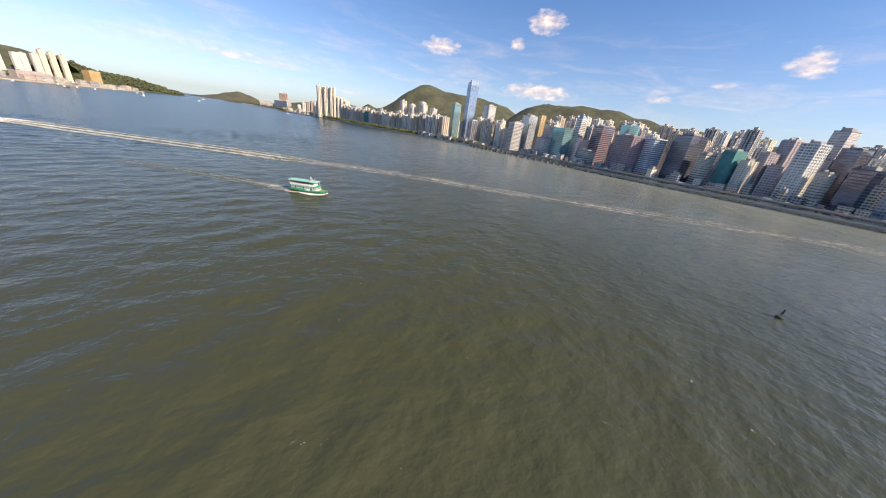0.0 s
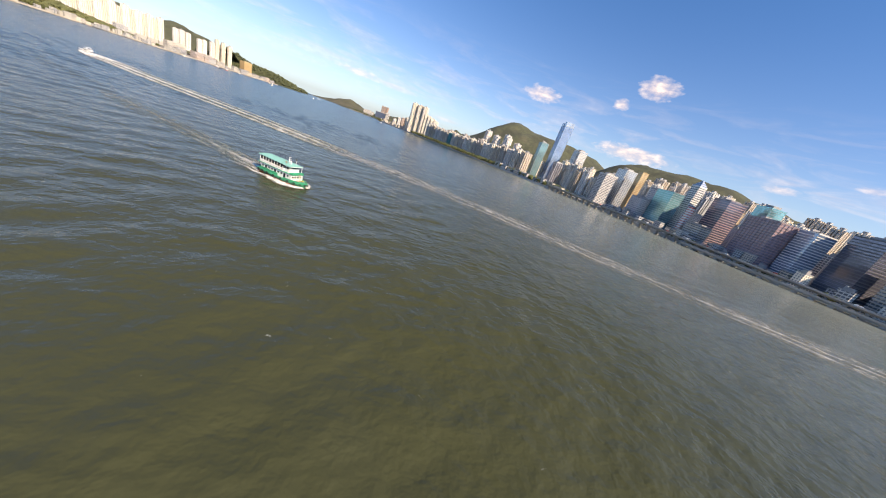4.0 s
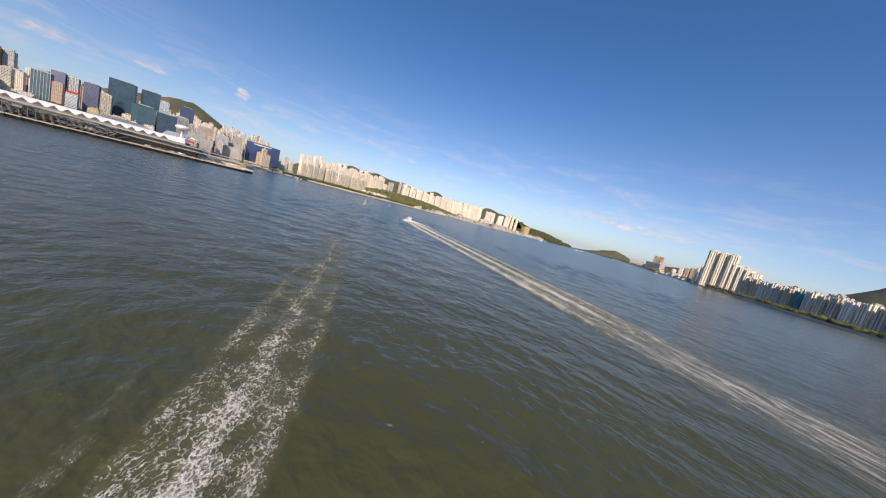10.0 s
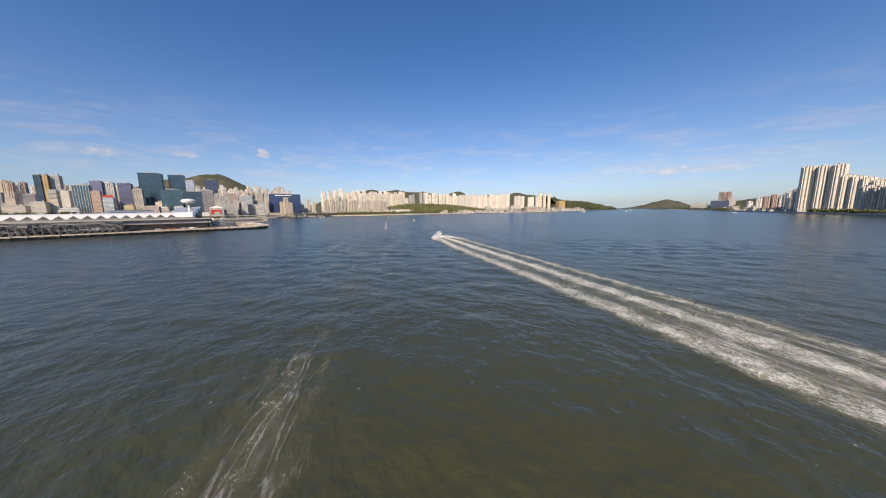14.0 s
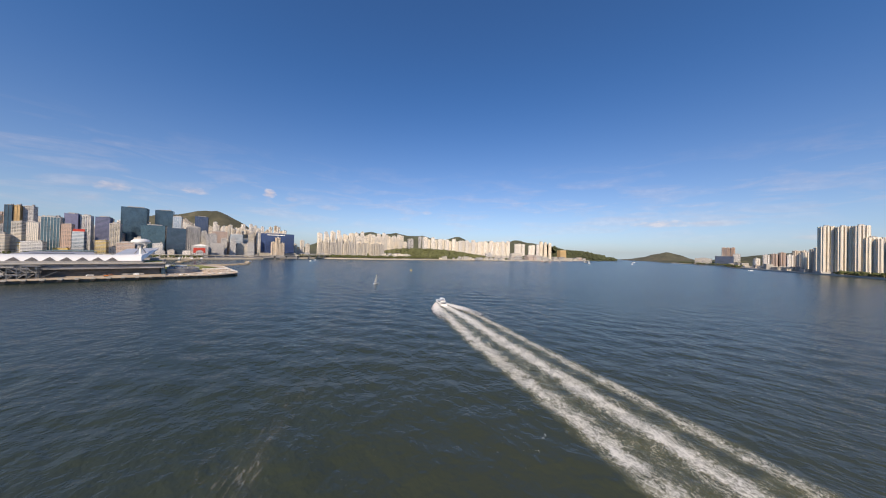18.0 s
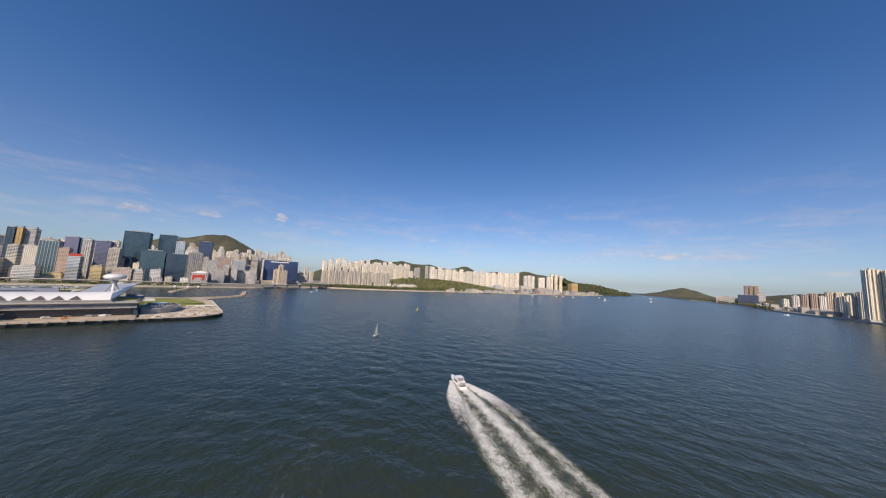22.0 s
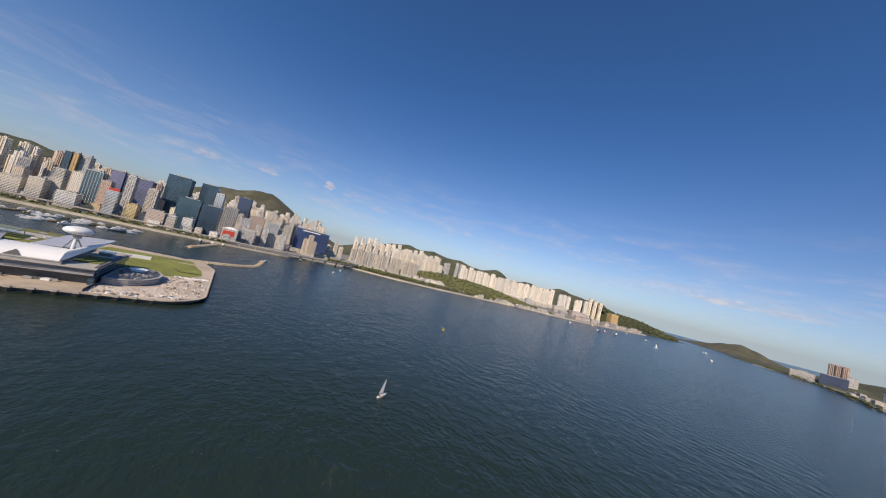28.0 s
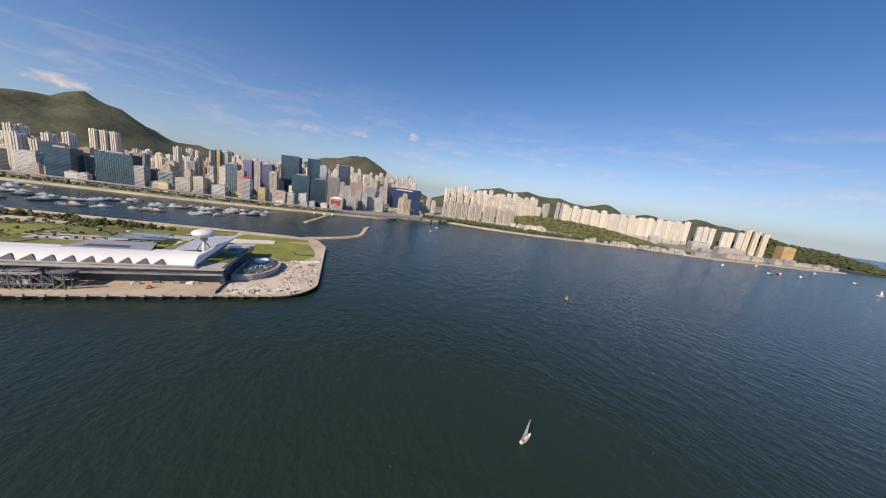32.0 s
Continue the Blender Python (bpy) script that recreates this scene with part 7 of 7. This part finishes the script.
# --- the motor yacht
def motor_yacht():
    f = thing("motor_yacht", "white flybridge motor yacht speeding with its bow lifted", "motor yacht", pose(489, 291, .3, 0, -1.4, 65) @ Matrix.Diagonal((.88, .95, .8, 1)))
    L, B = 23.0, 5.8
    rings = hull_rings(L, B, 2.0, .8, 1.0, 16, .92, .25, 3.4)
    part("hull", Solid().loft(rings).mesh("hull", M_GELCOAT, False), f, "white glossy hull")
    part("side_stripe", Solid().loft([[(r[3][0], r[3][1] - .03, r[3][2] * .62), (r[3][0], r[3][1] + .2, r[3][2] * .62), (r[3][0], r[3][1] + .2, r[3][2] * .78), (r[3][0], r[3][1] - .03, r[3][2] * .78)] for r in rings[2:14]]).mesh("side_stripe", M_DARKGLASS), f)
    part("side_stripe", Solid().loft([[(r[4][0], r[4][1] + .03, r[4][2] * .62), (r[4][0], r[4][1] - .2, r[4][2] * .62), (r[4][0], r[4][1] - .2, r[4][2] * .78), (r[4][0], r[4][1] + .03, r[4][2] * .78)] for r in rings[2:14]]).mesh("side_stripe", M_DARKGLASS), f)
    part("fore_deck", Solid().loft([[(1, -2.3, 2.05), (1, 2.3, 2.05), (1, 1.9, 2.9), (1, -1.9, 2.9)], [(6, -1.7, 2.25), (6, 1.7, 2.25), (6, 1.2, 2.8), (6, -1.2, 2.8)], [(9.5, -.5, 2.5), (9.5, .5, 2.5), (9.5, .3, 2.75), (9.5, -.3, 2.75)]]).mesh("fore_deck", M_GELCOAT), f)
    part("saloon", Solid().loft([[(-6.5, -2.3, 2.0), (-6.5, 2.3, 2.0), (-6.5, 2.1, 4.1), (-6.5, -2.1, 4.1)], [(1.5, -2.3, 2.0), (1.5, 2.3, 2.0), (.2, 2.0, 4.1), (.2, -2.0, 4.1)], [(4.6, -1.8, 2.2), (4.6, 1.8, 2.2), (1.0, 1.7, 4.1), (1.0, -1.7, 4.1)]]).mesh("saloon", M_GELCOAT), f)
    part("windscreen", Solid().loft([[(4.3, -1.5, 2.75), (4.3, 1.5, 2.75), (4.45, 1.5, 2.7), (4.45, -1.5, 2.7)], [(1.35, -1.45, 4.05), (1.35, 1.45, 4.05), (1.6, 1.45, 4.05), (1.6, -1.45, 4.05)]]).mesh("windscreen", M_DARKGLASS), f, "dark raked windscreen")
    for s in (-1, 1):
        part("side_window", Solid().loft([[(-6, 2.26 * s, 2.9), (-6, 2.1 * s, 2.9), (-6, 2.05 * s, 3.8), (-6, 2.2 * s, 3.8)], [(1, 2.26 * s, 2.9), (1, 2.1 * s, 2.9), (.2, 2.0 * s, 3.8), (.2, 2.16 * s, 3.8)]]).mesh("side_window", M_DARKGLASS), f)
    fb = part("flybridge", Solid().loft([[(-8.6, -2.2, 4.1), (-8.6, 2.2, 4.1), (-8.6, 2.3, 4.9), (-8.6, -2.3, 4.9)], [(-1, -2.2, 4.1), (-1, 2.2, 4.1), (-1, 2.3, 5.0), (-1, -2.3, 5.0)], [(2.2, -1.2, 4.1), (2.2, 1.2, 4.1), (1.6, 1.1, 4.9), (1.6, -1.1, 4.9)]]).mesh("flybridge", M_GELCOAT), f)
    part("flybridge_deck", Solid().box(-8.3, -1.9, 4.92, -1.2, 1.9, 4.97).mesh("flybridge_deck", M_CONC), fb)
    part("seat", Solid().box(-6.8, -1.7, 4.97, -5.9, 1.2, 5.5).mesh("seat", M_PLANT), fb)
    part("helm", Solid().box(-2.4, -.8, 4.97, -1.6, .8, 5.8).mesh("helm", M_GELCOAT), fb)
    part("radar_arch", Solid().tube((-6.6, -2.2, 4.9), (-5.6, -1.9, 6.6), .18).tube((-6.6, 2.2, 4.9), (-5.6, 1.9, 6.6), .18).box(-6.1, -1.95, 6.5, -5.1, 1.95, 6.75).mesh("radar_arch", M_GELCOAT), f)
    part("hardtop", Solid().box(-6.2, -1.9, 6.75, -1.4, 1.9, 6.9).mesh("hardtop", M_GELCOAT), f)
    part("radome", Solid().tube((-5.6, 0, 6.9), (-5.6, 0, 7.3), .4, 12, .3).mesh("radome", M_GELCOAT), f)
    part("cockpit_deck", Solid().box(-11.2, -2.3, 1.98, -6.6, 2.3, 2.06).mesh("cockpit_deck", M_CONC), f)
    part("cockpit_seat", Solid().box(-11.0, -1.6, 2.06, -10.2, 1.6, 2.6).mesh("cockpit_seat", M_DARKGLASS), f)
    part("swim_platform", Solid().box(-13.0, -2.3, .5, -11.4, 2.3, .75).mesh("swim_platform", M_GELCOAT), f)
    for s in (-1, 1):
        part("bow_rail", Solid().tube((1, 2.6 * s, 3.0), (6.5, 2.2 * s, 3.4), .04, 6).tube((6.5, 2.2 * s, 3.4), (10.6, .4 * s, 3.7), .04, 6).mesh("bow_rail", M_STEEL), f)


motor_yacht()
# spray thrown out on both sides of the yacht
YA = pose(489, 291, .1, 0, 0, 65)


def along_yacht(x, y):
    v = YA @ Vector((x, y, 0))
    return v.x, v.y


for sgn in (1, -1):
    foam_strip("yacht_spray", "thick white spray thrown from a yacht's side", [along_yacht(*p) for p in ((3, 2.0 * sgn), (0, 3.4 * sgn), (-5, 5.6 * sgn), (-13, 7.6 * sgn), (-24, 10.5 * sgn), (-40, 13.5 * sgn), (-62, 15.5 * sgn))],
               lambda s: .8 + 4.6 * min(1, s / 22), lambda s, u: 1.15 * max(0, 1.0 - u ** 4) * max(0, 1 - s / 74) ** .7, M_FOAM_FRESH, .8, 16, .25, 1.1 if sgn else 1.0)


# --- the sailing boat
def sail_boat(x, y, rot, scale, label):
    f = thing("sailing_boat", label, "sailing boat", pose(x, y, .1, 0, 0, rot) @ Matrix.Scale(scale, 4))
    part("hull", Solid().loft(hull_rings(10.5, 3.1, 1.0, .5, 1.0, 10, .6, .25)).mesh("hull", M_GELCOAT), f)
    part("deck", Solid().prism([(-4.6, -1.1), (0, -1.4), (3, -.9), (4.8, 0), (3, .9), (0, 1.4), (-4.6, 1.1)], 1.0, 1.08).mesh("deck", M_TEAK), f)
    part("cabin", Solid().loft([[(-1.5, -.9, 1.05), (-1.5, .9, 1.05), (-1.5, .75, 1.7), (-1.5, -.75, 1.7)], [(2.4, -.6, 1.05), (2.4, .6, 1.05), (2.0, .5, 1.5), (2.0, -.5, 1.5)]]).mesh("cabin", M_WHITE), f)
    part("mast", Solid().tube((1.0, 0, 1.0), (1.0, 0, 14.4), .09, 8, .06).mesh("mast", M_STEEL), f)
    part("boom", Solid().tube((1.0, 0, 2.2), (-4.2, .5, 2.2), .07, 8).mesh("boom", M_STEEL), f)
    s = Solid()
    rings = []
    for k in range(11):
        t = k / 10
        a, c = Vector((.9, 0, 2.4 + 11.6 * t)), (1 - t) ** .8
        e = Vector((.9 - 5.0 * c, .5 * c, 2.4 + 11.6 * t))
        rings.append([tuple(a.lerp(e, j / 6) + Vector((0, .38 * math.sin(math.pi * j / 6) * c + o, 0))) for o, js in ((0, range(7)), (.03, range(6, -1, -1))) for j in js])
    part("mainsail", s.loft(rings).mesh("mainsail", M_SAIL, True), f, "white set mainsail")
    part("shroud", Solid().tube((1, 0, 14.2), (5, 0, 1.2), .02, 4).tube((1, 0, 14), (-4.8, 0, 1.1), .02, 4).mesh("shroud", M_STEEL), f)


sail_boat(521, 447, 22, 0.88, "white sailing boat with its mainsail set")
sail_boat(1954, 654, 100, 1.2, "far white sailing boat on the open harbour")


def buoy(x, y, mat, label, s=1.0):
    f = thing("buoy", label, "buoy", pose(x, y, 0) @ Matrix.Scale(s, 4))
    part("float", Solid().loft([[(r * math.cos(2 * math.pi * i / 14), r * math.sin(2 * math.pi * i / 14), z) for i in range(14)] for r, z in ((.6, -.6), (1.3, -.2), (1.4, .5), (1.2, .8), (.4, .9))]).mesh("float", mat), f)
    part("cage", Solid().tube((.8, 0, .8), (.15, 0, 3.4), .07, 6).tube((-.8, 0, .8), (-.15, 0, 3.4), .07, 6).tube((0, .8, .8), (0, .15, 3.4), .07, 6).tube((0, -.8, .8), (0, -.15, 3.4), .07, 6).mesh("cage", mat), f)
    part("lantern", Solid().tube((0, 0, 3.3), (0, 0, 4.0), .28, 10).mesh("lantern", M_RUBBER), f)
    part("topmark", Solid().box(-.35, -.35, 2.2, .35, .35, 3.0).mesh("topmark", mat), f)


buoy(24.2, -160.8, plain("weedy_dark_green", (0.03, 0.06, 0.04), .8), "dark weed-stained channel buoy", 0.95)
buoy(727, 636, M_YELLOW, "yellow channel buoy floating upright", 1.3)


# --- craft in the typhoon shelter and further off
def cruiser(mat, cab, L, label):
    f = thing("moored_boat", label, "boat", pose(0, 0, -90), "moored boats in the shelter")
    B = L * .27
    part("hull", Solid().loft(hull_rings(L, B, L * .1, .5, 1.0, 10, .88, .4)).mesh("hull", mat), f)
    h = L * .1
    part("cabin", Solid().loft([[(-L * .3, -B * .38, h), (-L * .3, B * .38, h), (-L * .3, B * .34, h * 2), (-L * .3, -B * .34, h * 2)], [(L * .18, -B * .34, h), (L * .18, B * .34, h), (L * .08, B * .28, h * 2), (L * .08, -B * .28, h * 2)]]).mesh("cabin", cab), f)
    part("window_band", Solid().box(-L * .29, -B * .385, h * 1.42, L * .1, B * .385, h * 1.62).mesh("window_band", M_DARKGLASS), f)
    part("flybridge", Solid().box(-L * .24, -B * .3, h * 2, 0, B * .3, h * 2.6).mesh("flybridge", cab), f)
    part("mast", Solid().tube((-L * .12, 0, h * 2.6), (-L * .14, 0, h * 4.2), .08, 6).mesh("mast", M_STEEL), f)
    return f


models = [cruiser(M_GELCOAT, M_GELCOAT, 22, "white motor cruiser at its mooring"), cruiser(M_GELCOAT, M_WHITE, 15, "small white cruiser at its mooring"), cruiser(M_TEAK, M_WHITE, 24, "brown wooden pleasure junk at its mooring"), cruiser(M_STEEL, M_WHITE, 28, "grey work boat at its mooring")]
spots = []
for cx, cy, sx, sy, n in ((-220, 1190, 90, 40, 24), (-120, 1150, 50, 40, 10), (-45, 1100, 30, 16, 7), (-38, 1215, 40, 24, 8), (40, 1120, 26, 12, 5), (30, 1190, 34, 18, 9), (105, 1200, 34, 14, 7), (150, 1230, 40, 16, 8), (200, 1180, 40, 16, 9), (240, 1236, 26, 10, 4), (-330, 1290, 90, 50, 24), (140, 1130, 30, 10, 5), (130, 1105, 6, 3, 1)):
    for k in range(n):
        spots.append((cx + rng.uniform(-sx, sx), cy + rng.uniform(-sy, sy)))
for k, (x, y) in enumerate(spots):
    m = pose(x, y, 0, 0, 0, 20 + rng.uniform(-14, 14))
    if k < 4:
        models[k].matrix_basis = m
    else:
        copy_thing(models[rng.choice((0, 0, 1, 1, 2, 3))], m)


def barge(x, y, rot, L, mat, label):
    f = thing("cargo_barge", label, "barge", pose(x, y, 0, 0, 0, rot), "barges on the eastern roads")
    part("hull", Solid().loft(hull_rings(L, L * .25, 2.4, 1.0, 1.0, 8, .9, .4)).mesh("hull", mat), f)
    part("wheelhouse", Solid().box(-L * .38, -2.6, 2.4, -L * .22, 2.6, 7).mesh("wheelhouse", M_WHITE), f)
    part("cargo", Solid().box(-L * .18, -L * .08, 2.2, L * .3, L * .08, 3.8).mesh("cargo", M_ROCK), f)
    part("derrick", Solid().tube((L * .1, 0, 3), (L * .1, 0, 13), .3, 6).tube((L * .1, 0, 4), (L * .34, 0, 12), .25, 6).mesh("derrick", M_STEEL), f)


for x, y, r, L, mt in ((1757, 945, 30, 34, M_STEEL), (1845, 850, -10, 30, M_GL_NAVY), (1930, 860, 40, 26, M_RED), (1985, 825, 20, 32, M_GL_NAVY), (2245, 770, 0, 44, M_STEEL), (2080, 980, 15, 30, M_ORANGE), (2350, 900, 5, 34, M_STEEL)):
    barge(x, y, r, L, mt, "cargo lighter anchored off the eastern shore")
for x, y, r in ((380, 1310, 80), (404, 1316, 80), (352, 1318, 80)):
    copy_thing(models[3], pose(x, y, 0, 0, 0, r))
for x, y, r, k in ((2262, 520, 25, 0), (2000, 60, 100, 1), (2900, 640, 80, 0), (690, 1165, 40, 1), (500, 1125, 40, 1), (740, 1260, 60, 1)):
    copy_thing(models[k], pose(x, y, 0, 0, 0, r))
foam_strip("far_wake", "thin white wake of a fast craft far off", ((2251, 515), (2180, 482), (2020, 407), (1870, 337)), lambda s: 3 + s * .02, lambda s, u: .7 * (1 - s / 360), M_FOAM_THIN, 6, 4, .15)
